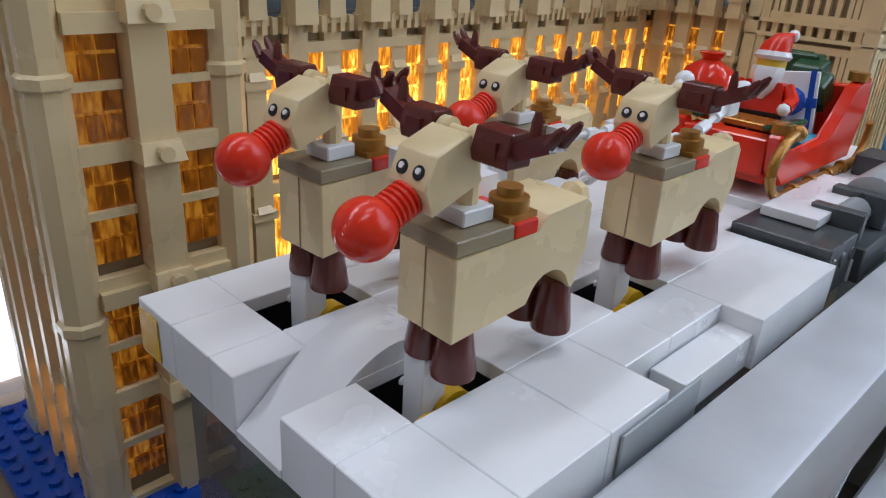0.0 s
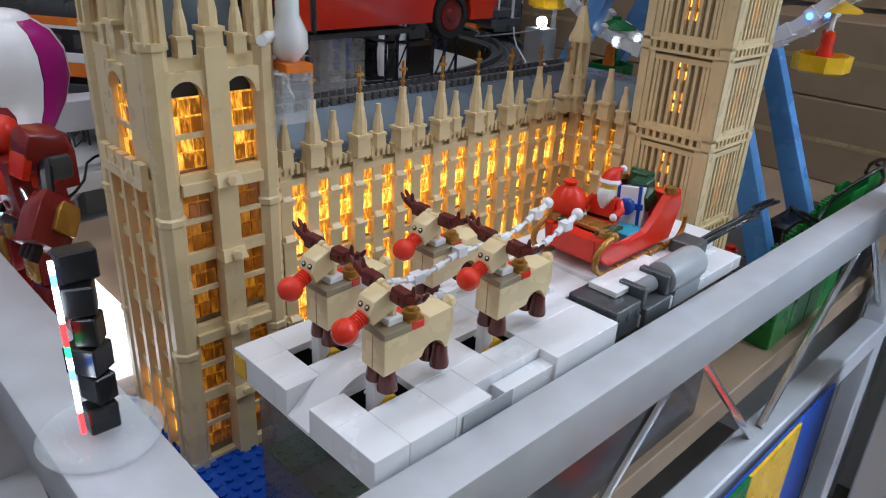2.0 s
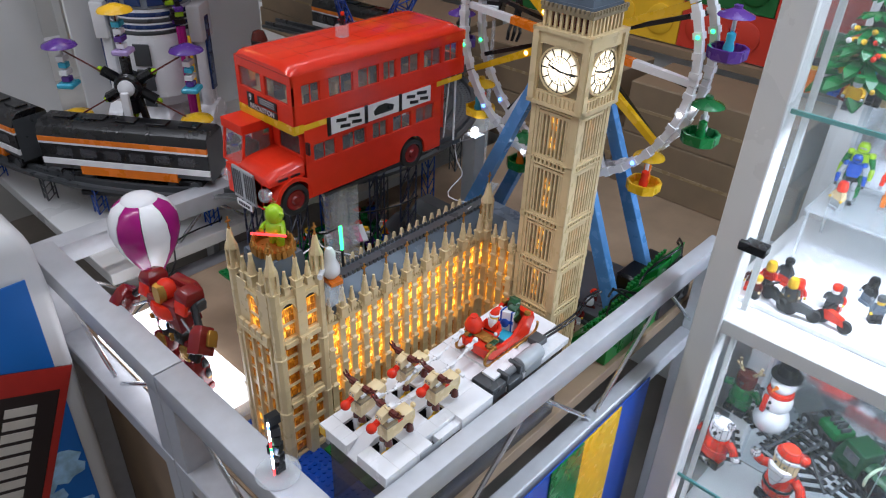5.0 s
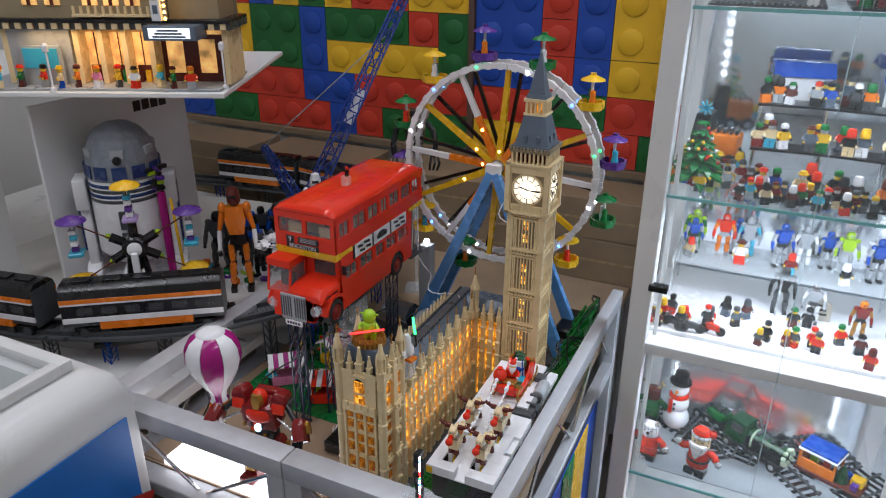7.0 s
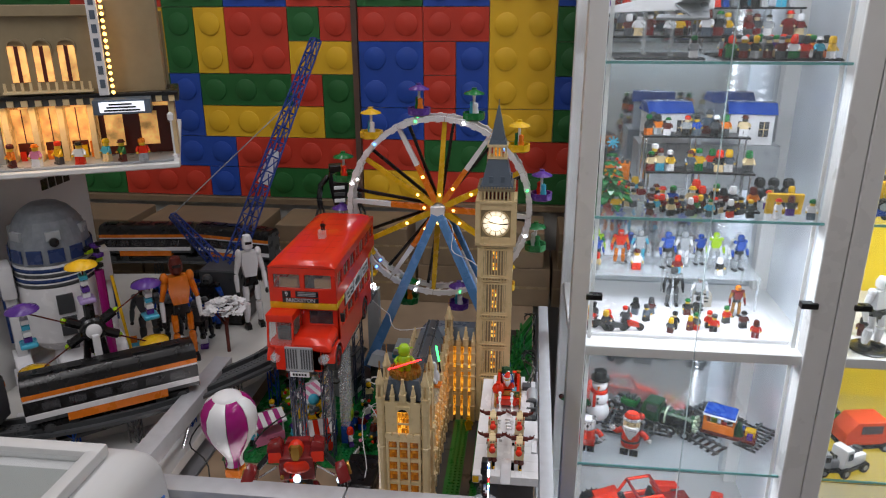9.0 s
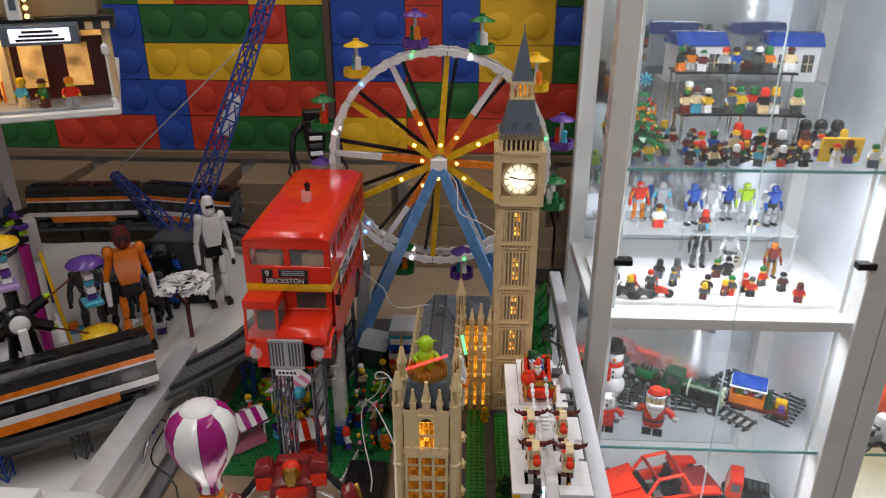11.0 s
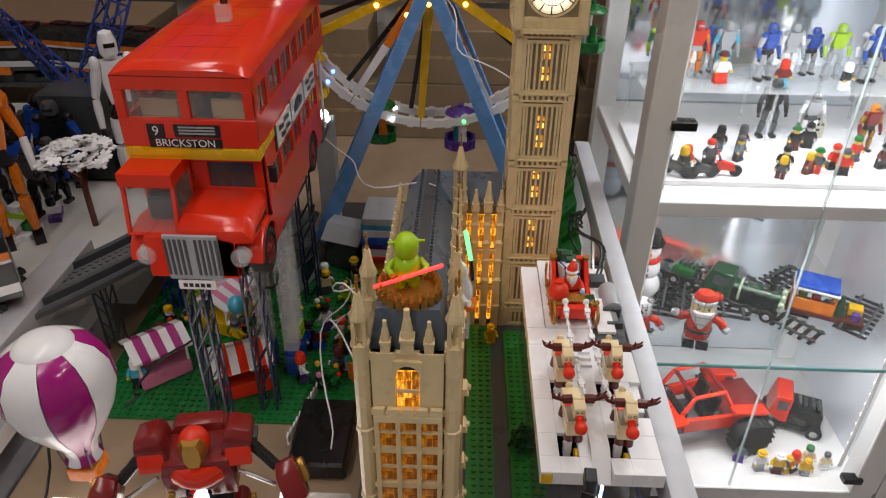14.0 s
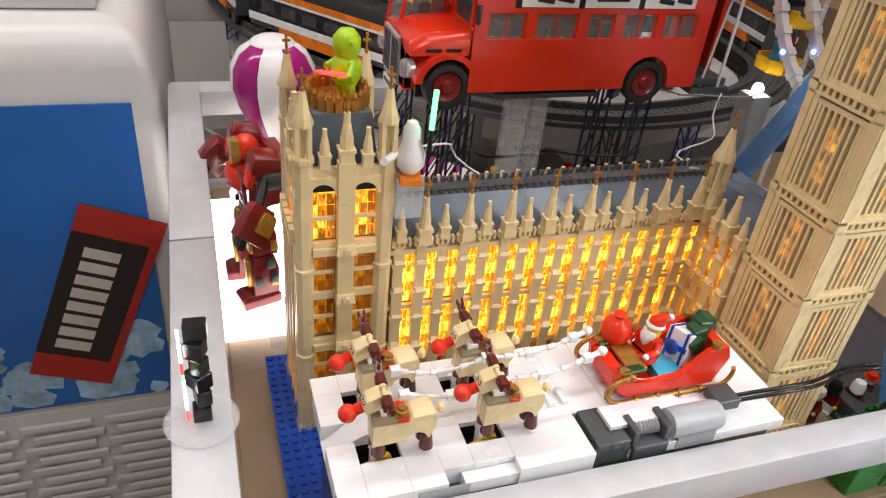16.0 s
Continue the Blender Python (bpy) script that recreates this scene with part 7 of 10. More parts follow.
# ---------- lit cafe on its shelf ----------
before_cafe = set(bpy.data.objects)
cafe = thing("cafe_shelf", (-0.2, 0.85, -0.55), "white shelf board on legs carrying the lit cafe", "shelf")
b = B()
box(b, -0.45, 0.40, -0.19, 0.32, 1.082, 1.092)
part("board", b, CABW, cafe, bevel=0.002)
for sx, sy in ((-0.43, 0.30), (-0.10, 0.30)):
    b = B()
    box(b, sx - 0.012, sx + 0.012, sy - 0.012, sy + 0.012, 0, 1.082)
    part("leg", b, CABW, cafe)
CZ = 0.5425
WARM = mat("lit_shop_interior", (1.0, 0.55, 0.17), 0.6, emit=0.55, var=0.8, scale=45)
cb = thing("cafe_building", (0.04, 0.715, CZ), "tan two-storey toy-brick cafe with warm lit windows", "toy building")


def cp(name, a, material, lab="", parent=None, bev=0.0006):
    b = B()
    box(b, *a)
    return part(name, b, material, parent or cb, lab, bevel=bev)


cp("floor_plate", (-0.30, 0.15, -0.045, 0.15, 0, 0.004), GREY)
cp("rear_wall", (-0.24, 0.155, 0.100, 0.106, 0.004, 0.25), DTAN)
cp("interior_glow", (-0.235, 0.155, 0.090, 0.099, 0.006, 0.098), WARM, "warm lit interior")
for x in (-0.24, -0.115, -0.072, -0.03, 0.018, 0.150):
    cp("pillar", (x, x + 0.010, 0.0, 0.10, 0.004, 0.100), TAN)
for x in (-0.105, -0.062, -0.020):
    g = cp("shop_window", (x, x + 0.032, 0.030, 0.032, 0.012, 0.092), WARM, "warm lit shop window")
    cp("window_bar", (x + 0.0152, x + 0.0168, 0.0275, 0.0295, 0.012, 0.092), BROWN, "brown glazing bar", g, 0)
    cp("door_panel", (x + 0.003, x + 0.029, 0.026, 0.0295, 0.006, 0.034), BROWN, "brown lower panel", g)
cp("street_wall", (-0.23, -0.12, 0.0, 0.012, 0.004, 0.100), GREY)
cp("cornice", (-0.25, 0.17, -0.010, 0.112, 0.100, 0.112), DGREY)
cp("ledge", (-0.25, 0.17, -0.016, 0.112, 0.112, 0.118), BLACK)
for k in range(20):
    cp("dentil", (-0.246 + k * 0.021, -0.236 + k * 0.021, -0.014, -0.0102, 0.101, 0.111), TAN, bev=0)
for k in range(9):
    cp("shop_item", (-0.10 + k * 0.014, -0.091 + k * 0.014, 0.020, 0.0255, 0.004, 0.020 + 0.006 * (k % 3)), (RED, BROWN, YELLOW, ORANGE, GREEN)[k % 5], bev=0)
cp("upper_wall", (-0.235, 0.06, 0.0, 0.10, 0.118, 0.245), DTAN)
for x in (-0.085, -0.048, -0.011, -0.19, -0.15):
    w = cp("arched_window", (x, x + 0.026, -0.003, 0.0005, 0.140, 0.198), WARM, "warm lit arched window")
    cp("window_post", (x + 0.010, x + 0.016, -0.0045, -0.003, 0.140, 0.198), BROWN, "dark window post", w, 0)
    b = B()
    prism(b, [(x - 0.002, 0.190)] + [(x + 0.013 + 0.015 * math.cos(math.pi - math.pi * k / 8), 0.198 + 0.012 * math.sin(math.pi * k / 8)) for k in range(9)] + [(x + 0.028, 0.190)] + [(x + 0.013 + 0.0125 * math.cos(math.pi * k / 8), 0.197 + 0.0095 * math.sin(math.pi * k / 8)) for k in range(9)], -0.006, 0.0)
    part("arch", b, DTAN, w)
cp("balcony", (-0.10, 0.035, -0.018, 0.0, 0.122, 0.126), TAN)
for k in range(11):
    cp("baluster", (-0.098 + k * 0.0128, -0.094 + k * 0.0128, -0.017, -0.013, 0.126, 0.140), TAN, bev=0)
cp("roof_band", (-0.245, 0.07, -0.012, 0.110, 0.245, 0.262), DTAN)
cp("tower_corner", (0.062, 0.150, 0.0, 0.10, 0.118, 0.30), DTAN)
cp("corner_wall", (0.030, 0.150, 0.030, 0.036, 0.004, 0.088), BROWN, "dark brown entrance wall")
for x in (0.040, 0.098):
    cp("entrance_window", (x, x + 0.030, 0.0275, 0.0297, 0.020, 0.080), WARM, "warm lit entrance window")
mq = cp("marquee", (0.035, 0.125, -0.060, 0.0, 0.088, 0.112), SAND, "dark canopy sign")
cp("marquee_sign", (0.045, 0.115, -0.0625, -0.0602, 0.092, 0.109), mat("lit_sign", (0.85, 0.9, 1.0), 0.4, emit=0.9), "white lit sign", mq)
for k in range(3):
    cp("sign_bar", (0.052 + k * 0.004, 0.108 - k * 0.006, -0.0632, -0.0626, 0.0935 + k * 0.005, 0.0965 + k * 0.005), BLACK, "black printed bar", mq, 0)
vs = cp("vertical_sign", (0.046, 0.062, -0.040, -0.030, 0.118, 0.29), WHITE, "tall white sign")
for k in range(16):
    b = B()
    ball(b, (0.068, -0.036, 0.122 + k * 0.0105), 0.0032, 8)
    part("bulb", b, LEDY, vs, "warm glowing bulb", smooth=60)
for k in range(7):
    cp("sign_bar", (0.050, 0.058, -0.0408, -0.0402, 0.130 + k * 0.022, 0.144 + k * 0.022), SAND, "dark printed bar", vs, 0)
ptl = [(RED, GREY), (TAN, BLUE), (ORANGE, BROWN), (PINK, WHITE), (YELLOW, DGREY), (WHITE, RED), (TEAL, TAN), (GREEN, BROWN)]
for k in range(17):
    tor, leg = ptl[k % 8]
    x = -0.40 + k * 0.034 + random.uniform(-0.006, 0.006)
    b_ = fig(x, 0.680 + random.uniform(-0.010, 0.012), CZ + 0.0041, 225 + random.uniform(-60, 60), tor, leg, SKIN, (BROWN, ORANGE, RED, BLACK, YELLOW)[k % 5], ("hair", "cap")[k % 2], group="toy figures before the cafe")
for x, yy in ((-0.10, 0.665), (0.192, 0.70)):
    b = B()
    turned(b, [(0.006, 0), (0.005, 0.006), (0.0018, 0.008), (0.0018, 0.066), (0.005, 0.068), (0.0055, 0.078), (0.002, 0.082)], seg=10)
    solo("toy_street_lamp", b, WHITE, "white toy street lamp before the cafe", "toy lamp", (x, yy, CZ), group="street lamps before the cafe")
b = B()
box(b, -0.165, -0.095, 0.702, 0.709, CZ + 0.0041, CZ + 0.072)
kiosk = solo("picture_stand", b, GREY, "grey picture stand with blue picture", "toy stand")
b = B()
box(b, -0.160, -0.100, 0.6995, 0.7018, CZ + 0.034, CZ + 0.068)
part("picture", b, TEAL, kiosk, "azure picture")
lamp("cafe_glow", pose(0.0, 0.690, CZ + 0.098, 0, 0, 0), 0.16, 0.3, 0.03, (1.0, 0.62, 0.25))
# the whole shelf stands askew to the wall, its front towards the walk
turn = pose(-0.040, 0.577, 0, 0, 0, -64.5) @ pose(-0.20, -0.66, 0)
for ob in set(bpy.data.objects) - before_cafe:
    if ob.parent is None:
        ob.matrix_world = turn @ ob.matrix_basis

# ---------- blue lattice crane ----------
cr = thing("toy_crane", (0.265, 0.650, 0.1078), "tall blue lattice toy crane with a white label", "toy crane")


def lattice(bm, p, q, w0, w1, n, r=0.0022):
    p, q = Vector(p), Vector(q)
    d = (q - p).normalized()
    u = d.cross(Vector((0, 0, 1))).normalized()
    v = d.cross(u)

    def at(t, i, j):
        w = w0 + (w1 - w0) * t
        return p + (q - p) * t + u * i * w + v * j * w

    for i, j in ((-1, -1), (1, -1), (1, 1), (-1, 1)):
        bar(bm, at(0, i, j), at(1, i, j), r, 6)
    for k in range(n):
        t0, t1 = k / n, (k + 1) / n
        for (i0, j0), (i1, j1) in (((-1, -1), (1, -1)), ((1, -1), (1, 1)), ((1, 1), (-1, 1)), ((-1, 1), (-1, -1))):
            bar(bm, at(t0, i0, j0), at(t1, i1, j1), r * 0.7, 5)
            bar(bm, at(t1, i0, j0), at(t1, i1, j1), r * 0.7, 5)


DBLUE = mat("crane_blue_plastic", (0.012, 0.045, 0.26), 0.28)
b = B()
lattice(b, (0.0, 0.0, 0.10), (0.215, -0.180, 0.615), 0.016, 0.009, 16)
part("boom", b, DBLUE, cr, "blue lattice boom")
b = B()
lattice(b, (0.0, 0.0, 0.10), (0.055, 0.148, 0.223), 0.013, 0.006, 7)
part("back_mast", b, DBLUE, cr, "blue lattice back mast")
b = B()
bar(b, (0.055, 0.148, 0.223), (0.16, -0.135, 0.485), 0.0014, 5)
part("stay_cable", b, GREY, cr, "pale stay cable")
b = B()
v = box(b, -0.019, -0.015, -0.013, 0.013, -0.042, 0.042)
bmesh.ops.rotate(b, verts=v, cent=(0, 0, 0), matrix=(Vector((0.215, -0.180, 0.515)).to_track_quat("Z", "Y").to_matrix() @ Matrix.Rotation(radians(150), 3, "Z")))
bmesh.ops.translate(b, verts=v, vec=(0.098, -0.085, 0.335))
part("label_plate", b, WHITE, cr, "white label plate", bevel=0.001)
b = B()
box(b, -0.055, 0.035, -0.045, 0.045, 0.055, 0.13)
part("cab", b, DGREY, cr, "dark grey cab", bevel=0.003)
b = B()
box(b, -0.065, 0.05, -0.055, 0.055, 0.0, 0.055)
part("crawler_base", b, BLACK, cr, "black crawler base", bevel=0.006)

# ---------- tall toy figures of the side table: one plain mesh each ----------


def tall_fig(at, yaw, H, body, limb, dark, headc, label, slim=1.0, fore=None):
    m = Multi()
    k = H

    def limb_(material, p, q, r0, r1):
        p, q = Vector(p) * k, Vector(q) * k
        d = (q - p).normalized()
        u = d.orthogonal().normalized()
        v = d.cross(u)
        m.add(material, loft, [[tuple(o + (u * math.cos(a * math.pi / 4) + v * math.sin(a * math.pi / 4)) * r * k * slim) for a in range(8)] for o, r in ((p, r0), (p.lerp(q, 0.3), r0 * 1.15), (q, r1))])

    for s in (-1, 1):
        limb_(dark, (0.0, s * 0.07, 0.50), (0.01, s * 0.09, 0.30), 0.045, 0.035)
        limb_(limb, (0.01, s * 0.09, 0.46), (0.015, s * 0.095, 0.30), 0.050, 0.045)
        limb_(limb, (0.015, s * 0.095, 0.27), (0.0, s * 0.11, 0.07), 0.052, 0.040)
        m.add(dark, box, -0.05 * k, 0.10 * k, (s * 0.11 - 0.04) * k, (s * 0.11 + 0.04) * k, 0, 0.05 * k)
        limb_(limb, (0, s * 0.15, 0.78), (0.0, s * 0.22, 0.60), 0.045, 0.035)
        limb_(fore or body, (0.0, s * 0.22, 0.59), (0.06, s * 0.23, 0.42), 0.036, 0.030)
        m.add(dark, ball, (0.07 * k, s * 0.23 * k, 0.39 * k), 0.03 * k, 10)
        m.add(body, ball, (0, s * 0.155 * k, 0.80 * k), 0.055 * k, 12)
    m.add(body, loft, [[(x * w * k, yy * w * k, z * k) for x, yy in ((-0.07, -0.13), (0.08, -0.13), (0.08, 0.13), (-0.07, 0.13))] for z, w in ((0.56, 0.72), (0.70, 1.0), (0.82, 0.85))])
    m.add(dark, loft, [[(x * w * k, yy * w * k, z * k) for x, yy in ((-0.06, -0.1), (0.06, -0.1), (0.06, 0.1), (-0.06, 0.1))] for z, w in ((0.47, 1.0), (0.56, 0.8))])
    m.add(headc, turned, [(0.055 * k, 0.83 * k), (0.085 * k, 0.86 * k), (0.088 * k, 0.93 * k), (0.06 * k, 0.985 * k), (0, 1.0 * k)], (0, 0, 0), 16)
    m.add(dark, box, 0.060 * k, 0.090 * k, -0.05 * k, 0.05 * k, 0.905 * k, 0.93 * k)
    ob = new("tall_toy_figure", m.mesh("tall_toy_figure", 40))
    ob.matrix_world = pose(*at, 0, 0, yaw)
    return tagged(ob, label, "toy figure", "tall jointed toy figures")


trooper = tall_fig((0.205, 0.572, 0.1078), 215, 0.222, WHITE, WHITE, BLACK, WHITE, "tall white and black jointed toy figure on the table")
trooper.matrix_world = trooper.matrix_world @ Matrix.Diagonal((0.68, 0.62, 1, 1))
walker = tall_fig((0.034, 0.652, 0.1078), 215, 0.230, ORANGE, ORANGE, BLACK, BROWN, "tall orange, white and black jointed toy figure on the table", 0.8, WHITE)
walker.matrix_world = walker.matrix_world @ Matrix.Diagonal((0.72, 0.68, 1, 1))
b = B()
cyl(b, (0, 0, 0), 0.004, 0.10, seg=8)
for k in range(4):
    bar(b, (0, 0, 0.05 + 0.01 * k), (0.03 * math.cos(k * 1.6), 0.03 * math.sin(k * 1.6), 0.10), 0.002, 6)
tr = solo("white_leaf_tree", b, BROWN, "small toy tree with white leaf pieces", "toy tree", (0.080, 0.582, 0.1078))
leaf = B()
for k in range(5):
    a = k * 2 * math.pi / 5
    v = box(leaf, -0.001, 0.009, -0.003, 0.003, 0, 0.0018)
    bmesh.ops.rotate(leaf, verts=v, cent=(0, 0, 0), matrix=Matrix.Rotation(a, 3, "Z"))
leaf = mesh_of("leaf", leaf, WHITE)
for k in range(70):
    a, r = random.uniform(0, 6.28), 0.048 * math.sqrt(random.random())
    part("leaf", leaf, None, tr, at=(r * math.cos(a), r * math.sin(a), 0.098 + 0.018 * (1 - (r / 0.048) ** 2) + random.uniform(-0.004, 0.004)), rot=(random.uniform(-25, 25), random.uniform(-25, 25), random.uniform(0, 90)))

# ---------- fairground ride with umbrella seats ----------
ride = thing("fairground_ride", (-0.172, 0.708, 0.1078), "toy-brick swing ride with yellow and purple umbrella seats", "toy ride", rot=(0, 0, 222))
b = B()
box(b, -0.06, 0.06, -0.09, 0.09, 0, 0.010)
part("ride_base", b, BLACK, ride, "black base", bevel=0.002)
for s in (-1, 1):
    b = B()
    bar(b, (0.0, s * 0.03, 0.010), (0, s * 0.008, 0.168), 0.006, 8)
    part("support", b, BLACK, ride, "black support")
b = B()
turned(b, [(0.018, -0.014), (0.022, -0.010), (0.022, 0.010), (0.018, 0.014)], (0, 0, 0.168), 14, "x")
part("ride_hub", b, BLACK, ride, "black round hub")
b = B()
turned(b, [(0.010, -0.020), (0.013, -0.018), (0.013, 0.018), (0.010, 0.020), (0, 0.020)], (0, 0, 0.168), 14, "x")
part("hub_cap", b, WHITE, ride, "white hub cap", smooth=40)
for k in range(6):
    a = radians(60 * k)
    yy, z = 0.112 * math.sin(a), 0.168 + 0.112 * math.cos(a)
    b = B()
    bar(b, (0, 0, 0.168), (0, yy * 0.40, 0.168 + (z - 0.168) * 0.40), 0.0085, 8)
    arm_ = part("arm", b, BLACK, ride, "thick black arm")
    b = B()
    ball(b, (0, yy * 0.43, 0.168 + (z - 0.168) * 0.43), 0.0052, 10)
    part("arm_tip", b, LIME, arm_, "lime green tip", smooth=60)
    b = B()
    bar(b, (0.006, 0, 0.168), (0.004, yy, z), 0.0013, 6)
    part("arm_rod", b, BROWN, arm_, "thin brown rod")
    col = PURPLE if k % 2 else YELLOW
    b = B()
    turned(b, [(0.0, 0.014), (0.006, 0.013), (0.024, 0.006), (0.026, 0.002), (0.0, 0.004)], (0.0, yy, z), 16)
    u = part("umbrella", b, col, ride, "purple umbrella" if k % 2 else "yellow umbrella", smooth=50)
    b = B()
    cyl(b, (0.0, yy, z - 0.055), 0.0022, 0.058, seg=8)
    part("seat_pole", b, WHITE, u, "white pole")
    b = B()
    box(b, -0.015, 0.015, yy - 0.013, yy + 0.013, z - 0.062, z - 0.054)
    part("seat", b, TEAL if k % 2 else mat("lavender_plastic", (0.42, 0.30, 0.58), 0.3), u, "coloured seat base", bevel=0.002)
    for q in range(4):
        b = B()
        box(b, -0.007 - 0.003 * (q % 2), 0.007 + 0.003 * (q % 2), yy - 0.006, yy + 0.006, z - 0.053 + q * 0.011, z - 0.045 + q * 0.011)
        part("seat_block", b, (WHITE, PURPLE, WHITE, TEAL)[(q + k) % 4], u, bevel=0.0006)
b = B()
box(b, 0.022, 0.030, -0.006, 0.006, 0.0, 0.165)
part("front_beam", b, WHITE, ride, "white upright beam", bevel=0.001)
b = B()
bar(b, (-0.13, 0.045, 0.0), (-0.13, 0.045, 0.225), 0.008, 8)
part("pink_mast", b, MAGENTA, ride, "tall pink mast")
top = thing("bat_figure", (0, 0, 0), "dark purple and lime toy figure on the ride mast", "toy figure")
top.matrix_world = ride.matrix_world @ pose(-0.13, 0.045, 0.2255, 0, 0, 30)
for k in range(11):
    b = B()
    c = (random.uniform(-0.012, 0.012), random.uniform(-0.020, 0.020), 0.008 + 0.0045 * k)
    h = random.choice(((0.006, 0.004, 0.007), (0.004, 0.009, 0.004), (0.007, 0.007, 0.004)))
    v = box(b, c[0] * (k % 3 > 0) - h[0], c[0] * (k % 3 > 0) + h[0], c[1] * (k % 3 > 0) - h[1], c[1] * (k % 3 > 0) + h[1], c[2] - h[2], c[2] + h[2])
    part("brick", b, (BLACK, PURPLE, BLACK, LIME)[k % 4], top, bevel=0.0008)
b = B()
bar(b, (-0.075, 0.075, 0.0), (-0.115, 0.062, 0.215), 0.0028, 8)
part("yellow_pole", b, YELLOW, ride, "thin yellow pole")

# seats and small dark models on the white board round the ride
for k, (x, y) in enumerate(((-0.235, 0.80), (-0.215, 0.755), (-0.130, 0.775), (-0.065, 0.625), (-0.085, 0.665), (-0.045, 0.72), (-0.005, 0.72))):
    t = thing("toy_buggy", (x, y, 0.1078), "small dark toy-brick buggy beside the ride", "toy car", "small dark models by the ride", rot=(0, 0, 40 + k * 37))
    for q in range(9):
        b = B()
        c = Vector((random.uniform(-0.020, 0.020), random.uniform(-0.012, 0.012), 0.008 + random.uniform(0, 0.020)))
        box(b, c.x - 0.008, c.x + 0.008, c.y - 0.005, c.y + 0.005, c.z - 0.0030, c.z + 0.0030, Matrix.Rotation(random.uniform(-0.5, 0.5), 3, "Y"))
        part("plate", b, (BLACK, DGREY, PURPLE, BLACK, WHITE, BLUE)[(q + k) % 6], t, bevel=0.0003)
    for sx in (-1, 1):
        for sy in (-1, 1):
            b = B()
            turned(b, [(0.003, -0.003), (0.007, -0.003), (0.007, 0.003), (0.003, 0.003)], (sx * 0.014, sy * 0.014, 0.007), 12, "y")
            part("wheel", b, RUBBER, t)

# ---------- contents of the showcases ----------
random.seed(11)
COLS = [RED, BLACK, WHITE, DGREY, BLUE, TAN, ORANGE, DRED, GREEN, BROWN, YELLOW, PURPLE, TEAL, GREY, WHITE, BLACK, DGREY, BROWN, DRED, BLACK, WHITE, GREY, SAND, TAN]
HEADS = [SKIN, SKIN, BLACK, WHITE, TAN, GREY]


def rnd_fig(x, y, z, sc=1.0, group="toy figures in the showcase", yaw=None, darker=False):
    pool = [BLACK, DGREY, DRED, BROWN, RED, SAND, BLACK] if darker else COLS
    return fig(x, y, z, 180 + random.uniform(-35, 35) if yaw is None else yaw, random.choice(pool), random.choice(pool), random.choice(HEADS), random.choice([BLACK, BROWN, RED, YELLOW, DGREY, WHITE, GREEN]), random.choice(["hair", "cap", "helmet"]), sc, group=group)


W1 = 0.1322
for x, y in ((0.237, -0.177), (0.219, -0.212), (0.245, -0.256), (0.296, -0.285), (0.3, -0.32), (0.228, -0.358), (0.227, -0.403), (0.223, -0.439), (0.248, -0.506), (0.215, -0.165), (0.262, -0.190), (0.305, -0.400), (0.315, -0.425)):
    rnd_fig(x, y, W1 + 0.0082, 1.0, darker=True)
b = B()
box(b, 0.19, 0.40, -0.585, -0.155, W1 + 0.0003, W1 + 0.0080)
solo("white_platform", b, WHITE, "low white platform under the figures on the shelf", "platform", bevel=0.0006)
tall_fig((0.306, -0.505, W1 + 0.0082), 190, 0.075, DRED, GOLD, BLACK, ORANGE, "small dark red and gold jointed toy figure")
tall_fig((0.353, -0.375, W1 + 0.0082), 185, 0.095, BLACK, DGREY, BLACK, DGREY, "bulky black toy figure on the white shelf")
tall_fig((0.335, -0.430, W1 + 0.0082), 180, 0.080, GREY, WHITE, DGREY, SILVER, "silver grey jointed toy figure on the white shelf")
b = B()
prism(b, [(-0.022, 0), (0.022, 0), (0.022, 0.026)] + [(0.022 * math.cos(math.pi * k / 8), 0.026 + 0.018 * math.sin(math.pi * k / 8)) for k in range(1, 8)] + [(-0.022, 0.026)], -0.003, 0.003)
sign_ = solo("round_top_sign", b, mat("sign_beige", (0.5, 0.46, 0.38), 0.5), "small beige round-topped sign with dark bars", "toy sign", (0.352, -0.442, W1 + 0.0082), (0, 0, -85))
for k in range(3):
    b = B()
    box(b, -0.014 + k * 0.002, 0.014 - k * 0.002, -0.0036, -0.0031, 0.012 + k * 0.009, 0.016 + k * 0.009)
    part("sign_bar", b, BLACK, sign_)
b = B()
box(b, 0.33, 0.46, -0.56, -0.17, W1 + 0.085, W1 + 0.089)
for sy in (-0.555, -0.37, -0.175):
    for sx in (0.335, 0.455):
        box(b, sx - 0.002, sx + 0.002, sy - 0.002, sy + 0.002, W1 + 0.0082 if sx < 0.4 else W1 + 0.0003, W1 + 0.085)
solo("acrylic_riser", b, CLEARP, "clear acrylic riser on the white shelf", "riser")
for y, m1, m2 in ((-0.20, LIME, GREEN), (-0.255, RED, ORANGE), (-0.30, GREY, TEAL), (-0.40, GREY, WHITE), (-0.47, LIME, GREY), (-0.52, WHITE, GREY)):
    tall_fig((0.40, y, W1 + 0.0892), 185, 0.085, m1, m2, GREY, m1, "translucent-looking pale jointed toy figure on the riser")

